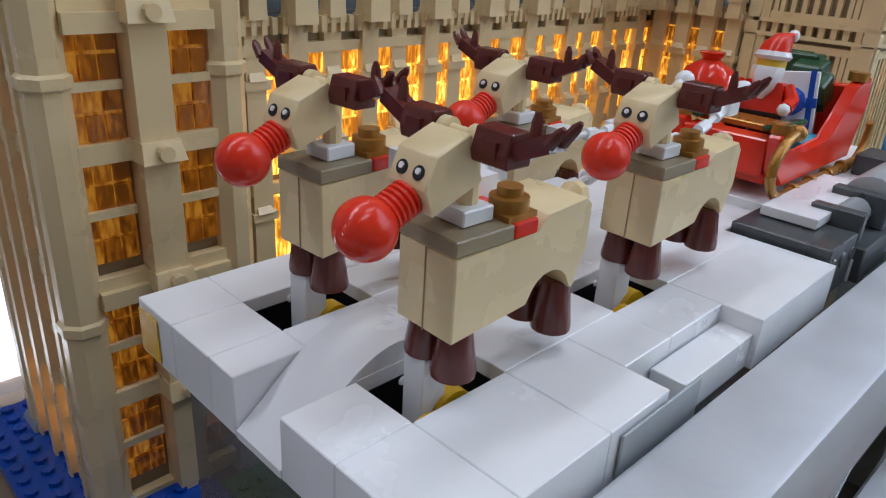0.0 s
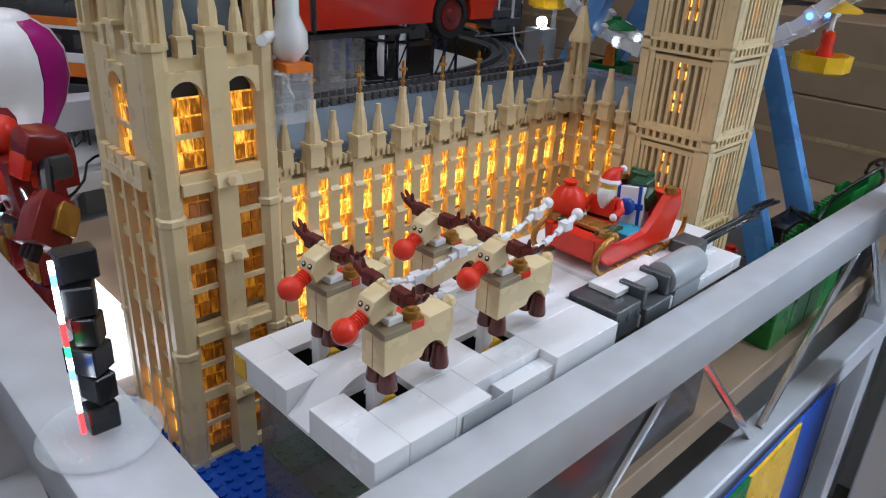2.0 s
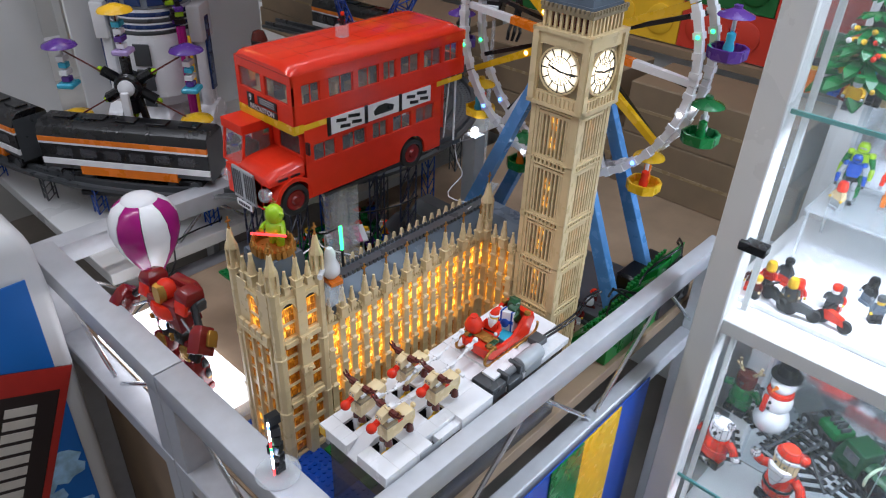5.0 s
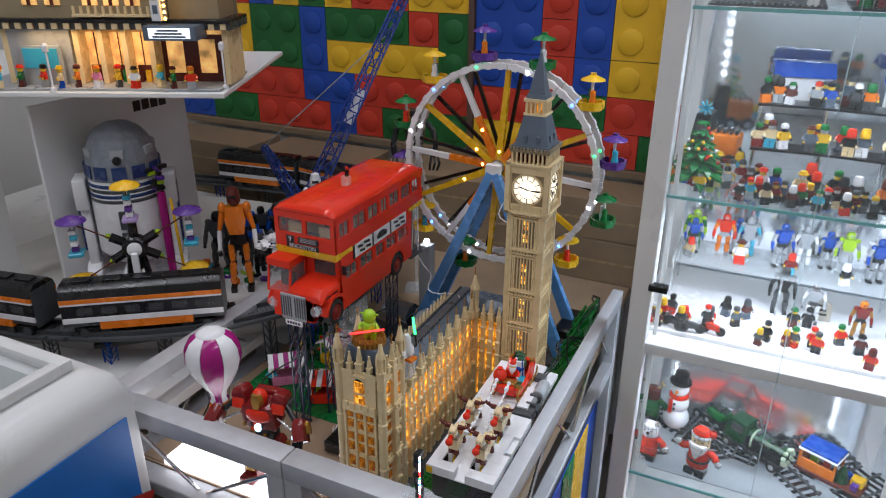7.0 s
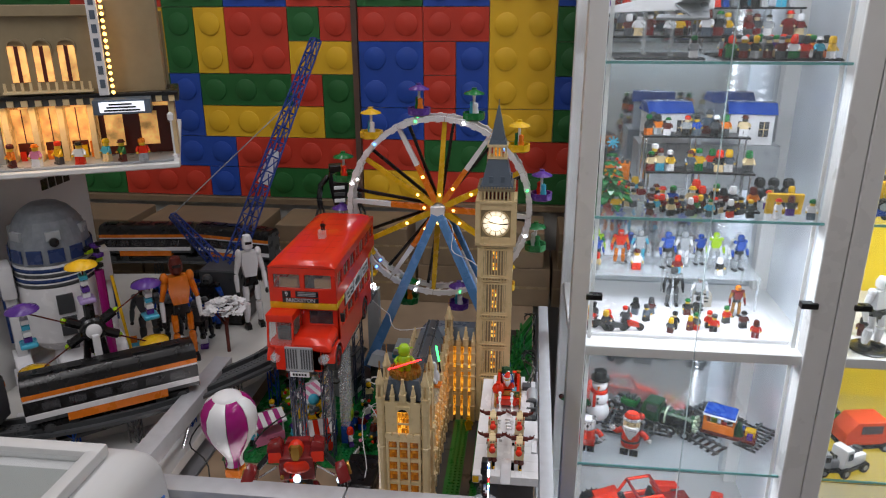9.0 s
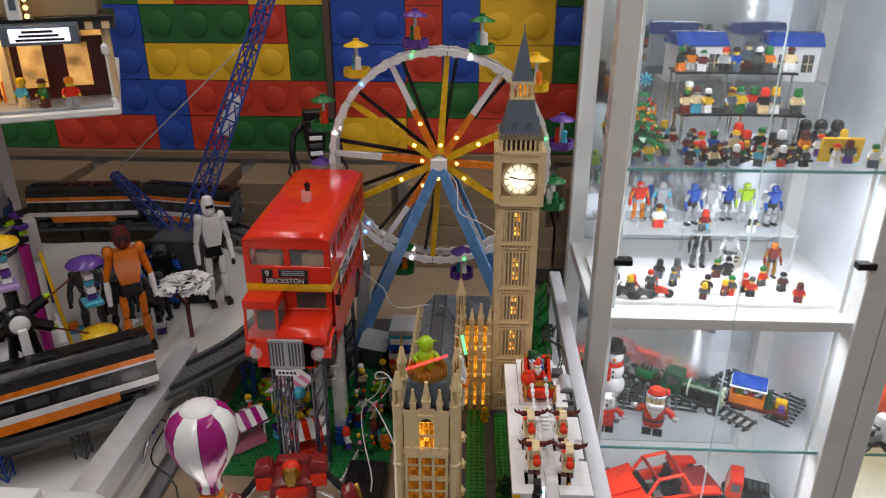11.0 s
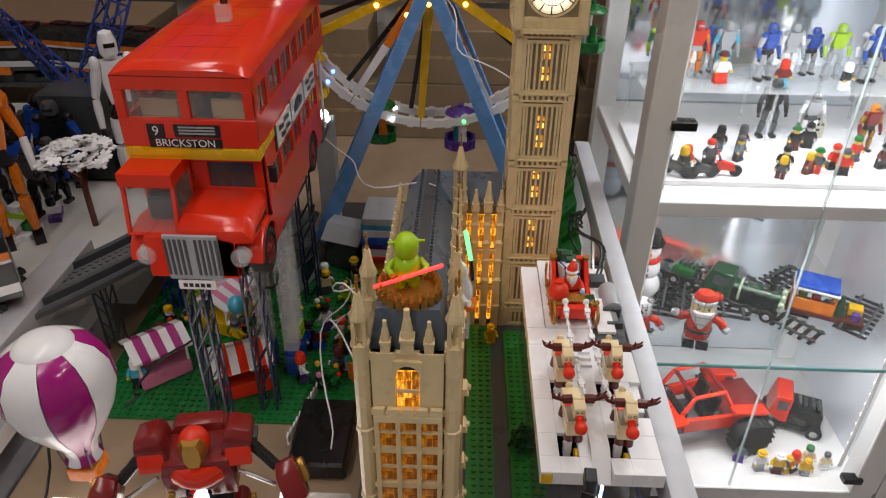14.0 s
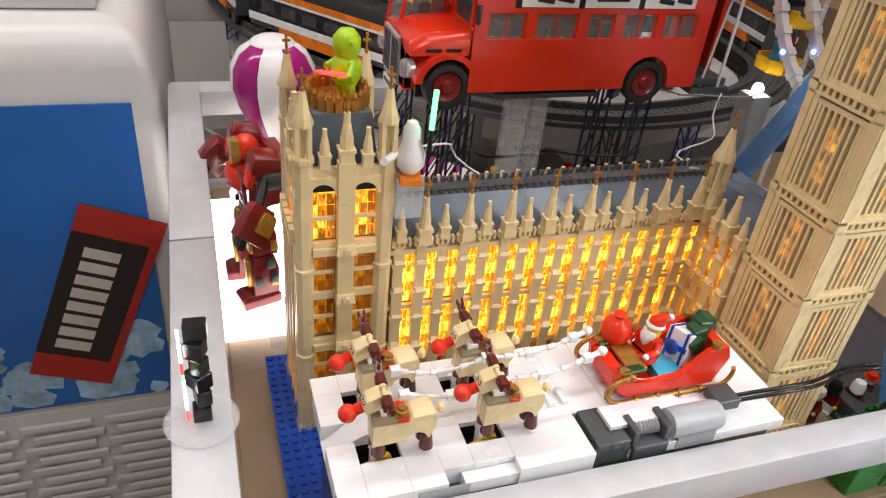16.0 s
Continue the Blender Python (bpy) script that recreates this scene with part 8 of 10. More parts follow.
# glass shelf at mid height: tiered black stands with figures, tree, houses, boxes
G1 = 0.4103
tree = thing("toy_fir_tree", (0.225, -0.20, G1), "green toy-brick fir tree with yellow and red dots", "toy tree")
b = B()
cyl(b, (0, 0, 0), 0.006, 0.020, seg=10)
part("trunk", b, BROWN, tree)
frond = mesh_of("branch", (lambda q: (loft(q, [[(0.002, -0.006, 0.004), (0.002, 0.006, 0.004), (0.002, 0.006, 0.010), (0.002, -0.006, 0.010)], [(0.040, -0.008, -0.006), (0.040, 0.008, -0.006), (0.040, 0.008, 0.0), (0.040, -0.008, 0.0)], [(0.050, -0.001, -0.011), (0.050, 0.001, -0.011), (0.050, 0.001, -0.008), (0.050, -0.001, -0.008)]]), q)[1])(B()), GREEN)
for k in range(54):
    lv = k // 9
    s_ = 1.0 - lv * 0.15
    o_ = part("branch", frond, None, tree, at=(0, 0, 0.022 + lv * 0.017), rot=(random.uniform(-8, 8), random.uniform(-6, 14), k * 40 + lv * 17))
    o_.scale = (s_, s_, s_)
for k in range(22):
    a, h = random.uniform(0, 6.28), random.uniform(0.015, 0.10)
    r = 0.046 * (1 - h / 0.135)
    b = B()
    ball(b, (r * math.cos(a), r * math.sin(a), h), 0.0032, 8)
    part("ornament", b, (YELLOW, RED, WHITE)[k % 3], tree, "small round ornament", smooth=60)
b = B()
for k in range(4):
    box(b, -0.0015, 0.0015, -0.012, 0.012, 0.130, 0.133, Matrix.Rotation(k * math.pi / 4, 3, "X"), (0, 0, 0.1315))
part("star", b, TEAL, tree, "pale blue star")


def tier(y0, y1, x, z, z_under):
    b = B()
    n = 10
    loft(b, [[(x - 0.030 + 0.008 * math.sin(3.0 * t), y0 + (y1 - y0) * t, z), (x + 0.030, y0 + (y1 - y0) * t, z), (x + 0.030, y0 + (y1 - y0) * t, z + 0.004), (x - 0.030 + 0.008 * math.sin(3.0 * t), y0 + (y1 - y0) * t, z + 0.004)] for t in [k / n for k in range(n + 1)]])
    t_ = solo("tiered_stand", b, BLACK, "glossy black tier of a figure stand", "stand", group="tiered figure stands")
    if z_under is not None:
        for yy in (y0 + 0.006, (y0 + y1) / 2, y1 - 0.006):
            for sx in (-0.02, 0.027):
                b = B()
                bar(b, (x + sx, yy, z_under), (x + sx, yy, z), 0.0022, 8)
                part("rod", b, SILVER, t_, "clear metal rod")
    return t_


for row, (x, z, zu) in enumerate(((0.225, G1, None), (0.285, G1 + 0.062, G1), (0.345, G1 + 0.125, G1))):
    tier(-0.49, -0.275, x, z, zu)
    for k in (0, 1, 2, 4, 5, 7, 8, 10):
        rnd_fig(x - 0.010 + random.uniform(-0.005, 0.005), -0.284 - k * 0.0195, z + 0.0042, random.uniform(0.95, 1.15), "toy figures on the tiered stand")
        if k % 2:
            rnd_fig(x + 0.015 + random.uniform(-0.003, 0.003), -0.276 - k * 0.0195, z + 0.0042, random.uniform(1.0, 1.3), "toy figures on the tiered stand", darker=True)
for k in range(8):
    rnd_fig(0.185 + random.uniform(0, 0.05), -0.158 - k * 0.013, G1, 0.95)
for x, y in ((0.175, -0.515), (0.195, -0.545), (0.17, -0.575), (0.235, -0.515), (0.27, -0.53), (0.27, -0.57)):
    rnd_fig(x, y, G1, 1.0)
m = Multi()
m.add(BLACK, turned, [(0.016, 0), (0.018, 0.010), (0.012, 0.022), (0.008, 0.026), (0.0115, 0.030), (0.011, 0.040), (0.006, 0.046), (0, 0.047)], (0, 0, 0), 16)
dome_m = m.mesh("caped_figure", 40)
for y in (-0.52, -0.548, -0.578):
    ob = new("caped_figure", dome_m)
    ob.matrix_world = pose(0.315, y, G1)
    tagged(ob, "small black caped toy figure on the glass shelf", "toy figure", "black caped figures")
b = B()
box(b, -0.004, 0.004, -0.034, 0.034, 0, 0.042)
yb = solo("yellow_card", b, YELLOW, "bright yellow card with dark bars on the shelf", "card", (0.205, -0.535, G1), (0, -8, 0), bevel=0.0006)
for k in range(4):
    b = B()
    box(b, -0.0046, -0.0041, -0.024 + k * 0.012, -0.016 + k * 0.012, 0.016, 0.026)
    part("card_bar", b, BLACK, yb)


def house(at, yaw, wall, roofm, label):
    t = thing("toy_house", at, label, "toy house", "toy houses in the showcase", rot=(0, 0, yaw))
    b = B()
    box(b, -0.035, 0.035, -0.045, 0.045, 0, 0.065)
    part("wall", b, wall, t, bevel=0.0006)
    b = B()
    loft(b, [[(-0.040, yy, 0.0652), (0.040, yy, 0.0652), (0.018, yy, 0.088), (-0.018, yy, 0.088)] for yy in (-0.050, 0.050)])
    part("roof", b, roofm, t, bevel=0.0006)
    for yy in (-0.025, 0.018):
        b = B()
        box(b, -0.0368, -0.0352, yy - 0.010, yy + 0.010, 0.018, 0.050)
        w_ = part("window", b, SMOKE, t, "dark window")
        b = B()
        box(b, -0.0378, -0.0369, yy - 0.0008, yy + 0.0008, 0.018, 0.050)
        box(b, -0.0378, -0.0369, yy - 0.010, yy + 0.010, 0.033, 0.0345)
        part("window_bar", b, TAN, w_, "pale window bar")
    return t


house((0.43, -0.335, G1 + 0.100), 8, WHITE, BLUE, "white toy house with dark blue roof on a stand")
house((0.43, -0.515, G1 + 0.100), -6, WHITE, BLUE, "white toy house with dark blue roof on a stand")
b = B()
box(b, 0.385, 0.475, -0.575, -0.275, G1 + 0.0003, G1 + 0.0997)
solo("grey_riser", b, GREY, "pale grey riser under the toy houses", "riser", bevel=0.001)
for k in range(8):
    rnd_fig(0.365 + random.uniform(-0.01, 0.01), -0.17 - k * 0.012, G1, 1.0)

# upper glass shelf: grey craft on a plate, crowded plate
G2 = 0.7053
for y0, y1, col in ((-0.345, -0.185, DGREY), (-0.585, -0.375, BLACK)):
    b = B()
    box(b, 0.165, 0.33, y0, y1, G2, G2 + 0.0032)
    for i in range(int((y1 - y0) / S)):
        for j in range(3):
            cyl(b, (0.169 + j * S, y0 + (i + 0.5) * S, G2 + 0.0032), 0.0024, 0.0017, seg=8)
    solo("studded_plate", b, col, "dark studded display plate on the glass shelf", "base plate", smooth=40)
for k in range(26):
    rnd_fig(0.18 + 0.028 * (k // 9) + random.uniform(-0.004, 0.004), -0.392 - (k % 9) * 0.0215, G2 + 0.0034, 1.0, "crowd of toy figures on the plate")
rnd_fig(0.175, -0.325, G2 + 0.0034)
craft = thing("toy_spacecraft", (0.24, -0.265, G2 + 0.0034), "pale grey toy spacecraft on a clear stand", "toy spacecraft", rot=(0, 0, 80))
b = B()
loft(b, [[(-0.10, -0.012, 0.085), (-0.10, 0.012, 0.085), (-0.10, 0.010, 0.105), (-0.10, -0.010, 0.105)], [(0.02, -0.012, 0.080), (0.02, 0.012, 0.080), (0.02, 0.010, 0.104), (0.02, -0.010, 0.104)], [(0.11, -0.005, 0.076), (0.11, 0.005, 0.076), (0.11, 0.004, 0.084), (0.11, -0.004, 0.084)]])
part("fuselage", b, WHITE, craft, bevel=0.001)
for s in (-1, 1):
    for z in (0.070, 0.108):
        b = B()
        loft(b, [[(-0.09, s * 0.012, 0.092), (-0.03, s * 0.012, 0.092), (-0.03, s * 0.012, 0.095), (-0.09, s * 0.012, 0.095)], [(-0.09, s * 0.085, z), (-0.06, s * 0.085, z), (-0.06, s * 0.085, z + 0.003), (-0.09, s * 0.085, z + 0.003)]])
        bar(b, (-0.09, s * 0.085, z), (0.0, s * 0.085, z), 0.003, 8)
        part("wing", b, GREY, craft, "grey wing")
b = B()
for sx in (-0.03, 0.02):
    bar(b, (sx, 0, 0), (sx, 0, 0.082), 0.004, 6)
    for k in range(5):
        bar(b, (sx - 0.008, 0, k * 0.016), (sx + 0.008, 0, k * 0.016 + 0.012), 0.0015, 5)
part("stand", b, CLEARP, craft, "clear lattice stand")

# lower glass shelf: snowman, winter figures, toy train, tracks
L1 = -0.1598


def snowman(at, s):
    m = Multi()
    m.add(WHITE, ball, (0, 0, 0.022 * s), 0.024 * s, 18)
    m.add(WHITE, ball, (0, 0, 0.054 * s), 0.020 * s, 18)
    m.add(WHITE, ball, (0, 0, 0.084 * s), 0.0165 * s, 18)
    m.add(RED, turned, [(0.0165 * s, 0.066 * s), (0.018 * s, 0.069 * s), (0.0165 * s, 0.073 * s)], (0, 0, 0), 18)
    m.add(RED, box, -0.022 * s, -0.018 * s, 0.004 * s, 0.010 * s, 0.040 * s, 0.068 * s)
    m.add(BLACK, turned, [(0.020 * s, 0.097 * s), (0.020 * s, 0.100 * s), (0.0125 * s, 0.1005 * s), (0.0125 * s, 0.116 * s), (0, 0.116 * s)], (0, 0, 0), 16)
    m.add(ORANGE, turned, [(0.003 * s, -0.0160 * s), (0.0004, -0.030 * s)], (0, 0, 0.084 * s), 8, "x")
    for z in (0.050, 0.060, 0.028):
        m.add(BLACK, ball, (-0.0205 * s, 0, z * s), 0.0025 * s, 8)
    ob = new("toy_snowman", m.mesh("toy_snowman", 60))
    ob.matrix_world = pose(*at, 0, 0, -12)
    return tagged(ob, "white toy snowman with red scarf and black hat", "toy snowman")


snowman((0.330, -0.225, L1), 1.15)


def chunky(at, s, coat, face, hat, label, yaw=-14, beard=None, ears=None, antlers=False):
    """A buildable winter figure: stepped round head, trimmed coat, boots."""
    m = Multi()

    def drum(material, r0, r1, z0, z1, c=(0, 0), sq=0.85):
        m.add(material, loft, [[(c[0] + r * sq * s * math.cos(a * math.pi / 6), c[1] + r * s * math.sin(a * math.pi / 6), z * s) for a in range(12)] for r, z in ((r0 * 0.92, z0), (r0, z0 + (z1 - z0) * 0.15), (r1, z0 + (z1 - z0) * 0.85), (r1 * 0.9, z1))])

    for sy in (-1, 1):
        m.add(BLACK, box, -0.014 * s, 0.008 * s, (sy * 0.0095 - 0.008) * s, (sy * 0.0095 + 0.008) * s, 0, 0.012 * s)
        m.add(WHITE if beard else coat, box, -0.009 * s, 0.009 * s, (sy * 0.0095 - 0.0082) * s, (sy * 0.0095 + 0.0082) * s, 0.012 * s, 0.016 * s)
        m.add(coat, tube, [(0, sy * 0.017 * s, 0.050 * s), (-0.002 * s, sy * 0.027 * s, 0.046 * s), (-0.006 * s, sy * 0.033 * s, 0.052 * s if sy > 0 else 0.040 * s)], 0.0062 * s, 10)
        m.add(WHITE if beard else face, ball, (-0.007 * s, sy * 0.036 * s, (0.055 if sy > 0 else 0.038) * s), 0.0066 * s, 12)
    drum(coat, 0.019, 0.017, 0.016, 0.054)
    drum(BLACK if beard else coat, 0.0200, 0.0200, 0.028, 0.033)
    drum(face, 0.0165, 0.0165, 0.054, 0.080)
    if beard:
        m.add(beard, loft, [[(-0.010 * s, -w * s, z * s), (-0.019 * s, -w * 0.6 * s, z * s), (-0.019 * s, w * 0.6 * s, z * s), (-0.010 * s, w * s, z * s)] for z, w in ((0.040, 0.004), (0.048, 0.011), (0.060, 0.0165), (0.066, 0.0165))])
        drum(beard, 0.0180, 0.0180, 0.076, 0.082)
        drum(hat, 0.0165, 0.0120, 0.082, 0.092)
        m.add(hat, ball, (0.004 * s, -0.016 * s, 0.084 * s), 0.008 * s, 12)
    else:
        m.add(BLACK, ball, (-0.0150 * s, 0, 0.066 * s), 0.0034 * s, 10)
    for sy in (-1, 1):
        m.add(BLACK, ball, (-0.0150 * s, sy * 0.006 * s, 0.0725 * s), 0.0018 * s, 8)
        if ears:
            m.add(ears, ball, (0, sy * 0.013 * s, 0.082 * s), 0.0062 * s, 12)
        if antlers:
            m.add(TAN, tube, [(0, sy * 0.008 * s, 0.078 * s), (0, sy * 0.016 * s, 0.088 * s), (0, sy * 0.018 * s, 0.100 * s)], 0.003 * s, 8)
            m.add(TAN, tube, [(0, sy * 0.014 * s, 0.086 * s), (0, sy * 0.023 * s, 0.092 * s)], 0.0026 * s, 8)
    ob = new("winter_toy_figure", m.mesh("winter_toy_figure", 40, 0.0004))
    ob.matrix_world = pose(*at, 0, 0, yaw)
    return tagged(ob, label, "toy figure", "chunky winter figures")


chunky((0.200, -0.285, L1), 1.12, RED, TAN, RED, "stout red toy figure with white beard and hat", -14, WHITE)
chunky((0.205, -0.190, L1), 1.0, RED, WHITE, WHITE, "white toy bear with round ears and red body", -10, None, WHITE)
chunky((0.335, -0.172, L1), 1.0, GREEN, BROWN, BROWN, "brown toy moose with pale antlers and green coat", -6, None, None, True)


def rolling(name, at, yaw, L, W, H, col, label, cat, roofm=None, zw=0.008, cabs=True, wheels=3, group=""):
    """A toy rail or road vehicle: chassis, body, cab with panes, wheels with rims."""
    t = thing(name, at, label, cat, group, rot=(0, 0, yaw))
    b = B()
    box(b, -L / 2, L / 2, -W / 2, W / 2, zw, zw + 0.010)
    part("chassis", b, BLACK, t, bevel=0.0008)
    b = B()
    box(b, -L / 2 + 0.004, L * 0.12, -W / 2 + 0.002, W / 2 - 0.002, zw + 0.010, zw + 0.010 + H * 0.55)
    part("body", b, col, t, bevel=0.003, seg=2)
    if cabs:
        b = B()
        loft(b, [[(L * 0.12, -W / 2 + 0.001, z), (x1, -W / 2 + 0.001, z), (x1, W / 2 - 0.001, z), (L * 0.12, W / 2 - 0.001, z)] for z, x1 in ((zw + 0.0102, L / 2 - 0.002), (zw + 0.010 + H * 0.5, L / 2 - 0.004), (zw + 0.010 + H, L * 0.40))])
        c = part("cab", b, roofm or col, t, bevel=0.0015)
        for s in (-1, 1):
            b = B()
            yy = s * (W / 2 - 0.0006)
            box(b, L * 0.17, L * 0.36, min(yy, yy + s * 0.001), max(yy, yy + s * 0.001), zw + 0.010 + H * 0.5, zw + 0.010 + H * 0.85)
            part("side_window", b, SMOKE, c, "dark window")
    r = max(0.009, zw + 0.003)
    for k in range(wheels):
        for s in (-1, 1):
            b = B()
            x = -L * 0.38 + k * L * 0.76 / max(1, wheels - 1)
            turned(b, [(r * 0.5, -0.004), (r, -0.0035), (r, 0.0035), (r * 0.5, 0.004)], (x, s * (W / 2), r), 16, "y")
            w_ = part("wheel", b, RUBBER, t, "black wheel", smooth=40)
            b = B()
            turned(b, [(r * 0.5, s * 0.0035), (r * 0.42, s * 0.0052), (0, s * 0.0052)], (x, s * (W / 2), r), 12, "y")
            part("rim", b, GREY, w_, "grey rim")
    b = B()
    for k in range(4):
        box(b, -L * 0.42 + k * L * 0.12, -L * 0.36 + k * L * 0.12, -W * 0.22, W * 0.22, zw + 0.010 + H * 0.55, zw + 0.010 + H * 0.55 + 0.008 + 0.003 * (k % 2))
    part("roof_gear", b, DGREY, t, "dark fittings", bevel=0.001)
    return t


loco = rolling("toy_locomotive", (0.30, -0.385, L1 + 0.004), 60, 0.13, 0.040, 0.050, BLACK, "dark green and black toy steam locomotive", "toy train", DGREEN, wheels=4)
b = B()
turned(b, [(0.0, -0.062), (0.0165, -0.062), (0.0175, -0.058), (0.0175, 0.014)], (0, 0, 0.036), 20, "x")
part("boiler", b, DGREEN, loco, "dark green boiler", smooth=40)
b = B()
turned(b, [(0.006, 0.050), (0.005, 0.066), (0.0085, 0.070), (0.0085, 0.074)], (-0.046, 0, 0), 12)
part("chimney", b, BLACK, loco, "black chimney")
b = B()
turned(b, [(0.021, 0), (0.022, 0.002), (0.021, 0.004)], (0, 0, 0.036), 20, "x")
for k in range(9):
    a = 2 * math.pi * k / 9
    ball(b, (-0.066, 0.017 * math.sin(a), 0.036 + 0.017 * math.cos(a)), 0.005, 8)
part("front_wreath", b, mat("pale_leaf", (0.45, 0.55, 0.40), 0.4), loco, "pale green wreath")
wg = thing("toy_carousel_wagon", (0.275, -0.520, L1 + 0.0045), "open toy railway wagon with blue roof, tree and presents", "toy train", rot=(0, 0, 66))
for nm, mt, lb_, bx in (("wagon_floor", BROWN, "brown wagon floor", (-0.060, 0.060, -0.024, 0.024, 0.010, 0.018)), ("bogie", BLACK, "black bogie", (-0.050, -0.020, -0.018, 0.018, 0.0, 0.010)), ("bogie", BLACK, "black bogie", (0.020, 0.050, -0.018, 0.018, 0.0, 0.010)), ("roof", BLUE, "blue flat roof", (-0.012, 0.056, -0.024, 0.024, 0.062, 0.068)), ("roof_edge", WHITE, "white roof edge", (-0.014, 0.058, -0.026, 0.026, 0.058, 0.0619)), ("rear_wall", ORANGE, "orange rear wall", (0.050, 0.056, -0.022, 0.022, 0.0182, 0.0578)), ("side_wall", ORANGE, "orange side wall", (-0.012, 0.050, 0.018, 0.022, 0.0182, 0.040)), ("chest_box", YELLOW, "yellow box", (-0.056, -0.034, -0.018, 0.002, 0.0182, 0.032)), ("present", PURPLE, "purple present", (-0.052, -0.040, 0.006, 0.018, 0.0182, 0.030)), ("present", BLUE, "blue present", (-0.030, -0.018, -0.022, -0.010, 0.0182, 0.028)), ("present", LIME, "lime present", (0.030, 0.044, -0.022, -0.008, 0.0182, 0.034)), ("present", RED, "red present", (0.008, 0.020, -0.020, -0.010, 0.0182, 0.027))):
    b = B()
    box(b, *bx)
    part(nm, b, mt, wg, lb_, bevel=0.0006)
for px_, py_ in ((-0.010, -0.020), (0.020, -0.020), (0.048, -0.020), (-0.010, 0.020)):
    b = B()
    bar(b, (px_, py_, 0.0182), (px_, py_, 0.058), 0.0022, 8)
    part("post", b, ORANGE, wg, "orange post")
b = B()
for z_, r_ in ((0.0182, 0.013), (0.028, 0.011), (0.038, 0.008)):
    turned(b, [(r_, z_), (r_ * 0.95, z_ + 0.003), (r_ * 0.35, z_ + 0.014), (0, z_ + 0.0145)], (-0.020, 0.004, 0), 9)
part("small_tree", b, DGREEN, wg, "dark green fir tree")
rolling("toy_wagon", (0.38, -0.30, L1 + 0.004), 55, 0.07, 0.04, 0.03, GREEN, "green toy wagon on the glass shelf", "toy train", GREEN, cabs=False)


def track_piece(x, y, z, yaw, n=6, curve=0.0):
    t = thing("toy_track", (x, y, z), "loose dark grey toy railway track piece", "toy track", "loose toy tracks in the showcase", rot=(0, 0, yaw))
    L = n * 0.016
    for s in (-1, 1):
        b = B()
        box(b, 0, L, s * 0.016 - 0.002, s * 0.016 + 0.002, 0.0016, 0.0050)
        part("rail", b, DGREY, t)
    for k in range(n):
        b = B()
        box(b, 0.004 + k * 0.016, 0.011 + k * 0.016, -0.026, 0.026, 0, 0.0016)
        part("sleeper", b, BLACK, t)
    return t


for k in range(17):
    track_piece(random.uniform(0.20, 0.38), -0.20 - k * 0.0225 + random.uniform(-0.01, 0.01), L1 + 0.0052 * (k % 4), random.uniform(-60, 70), random.choice((5, 6, 8)))

# base: large red pick-up with black tyres
truck = thing("toy_pickup", (0.265, -0.335, -0.4348), "large red toy-brick off-road truck with black tyres", "toy truck", rot=(0, 0, 105))


def tk(name, material, lab="", *boxes_, bev=0.0012):
    for (x0, x1, y0, y1, z0, z1, ry) in boxes_:
        b = B()
        vs = box(b, x0, x1, y0, y1, z0, z1)
        bmesh.ops.rotate(b, verts=vs, cent=((x0 + x1) / 2, (y0 + y1) / 2, (z0 + z1) / 2), matrix=Matrix.Rotation(radians(ry), 3, "Y"))
        part(name, b, material, truck, lab, bevel=bev)


tk("chassis_beam", DGREY, "dark grey chassis beam", *[(-0.13, 0.13, s * 0.030 - 0.006, s * 0.030 + 0.006, 0.040, 0.054, 0) for s in (-1, 1)])
tk("bonnet", RED, "", (0.045, 0.140, -0.040, 0.040, 0.078, 0.088, 8), (0.050, 0.138, -0.020, 0.020, 0.088, 0.096, 8))
tk("side_panel", RED, "", *[(-0.10, 0.04, s * 0.048 - 0.004, s * 0.048 + 0.004, 0.056, 0.086, -4 * s) for s in (-1, 1)], *[(0.04, 0.10, s * 0.052 - 0.012, s * 0.052 + 0.012, 0.084, 0.092, 12) for s in (-1, 1)], *[(-0.12, -0.05, s * 0.052 - 0.012, s * 0.052 + 0.012, 0.088, 0.096, -10) for s in (-1, 1)])
tk("load_bed", DRED, "dark red load bed", (-0.135, -0.045, -0.042, 0.042, 0.070, 0.078, 0))
tk("dashboard", BLACK, "black dashboard", (0.030, 0.045, -0.040, 0.040, 0.070, 0.095, 0))
tk("driver_seat", BLACK, "black seat", *[(-0.03, -0.005, s * 0.02 - 0.014, s * 0.02 + 0.014, 0.066, 0.082, 0) for s in (-1, 1)], *[(-0.036, -0.028, s * 0.02 - 0.014, s * 0.02 + 0.014, 0.080, 0.110, -12) for s in (-1, 1)])
tk("bumper", DGREY, "dark grey bumper", (0.140, 0.150, -0.050, 0.050, 0.045, 0.062, 0), (-0.146, -0.138, -0.050, 0.050, 0.048, 0.060, 0))
tk("grille", GREY, "grey grille", (0.136, 0.141, -0.028, 0.028, 0.062, 0.084, 0))
for s in (-1, 1):
    b = B()
    tube(b, [(0.045, s * 0.040, 0.090), (0.022, s * 0.038, 0.130), (-0.035, s * 0.038, 0.134), (-0.060, s * 0.042, 0.090)], 0.0042, 8)
    part("roll_bar", b, RED, truck, "red roll bar", smooth=50)
b = B()
for x_, z_ in ((0.022, 0.130), (-0.035, 0.134)):
    bar(b, (x_, -0.038, z_), (x_, 0.038, z_), 0.004, 8)
part("cross_bar", b, DRED, truck, smooth=50)
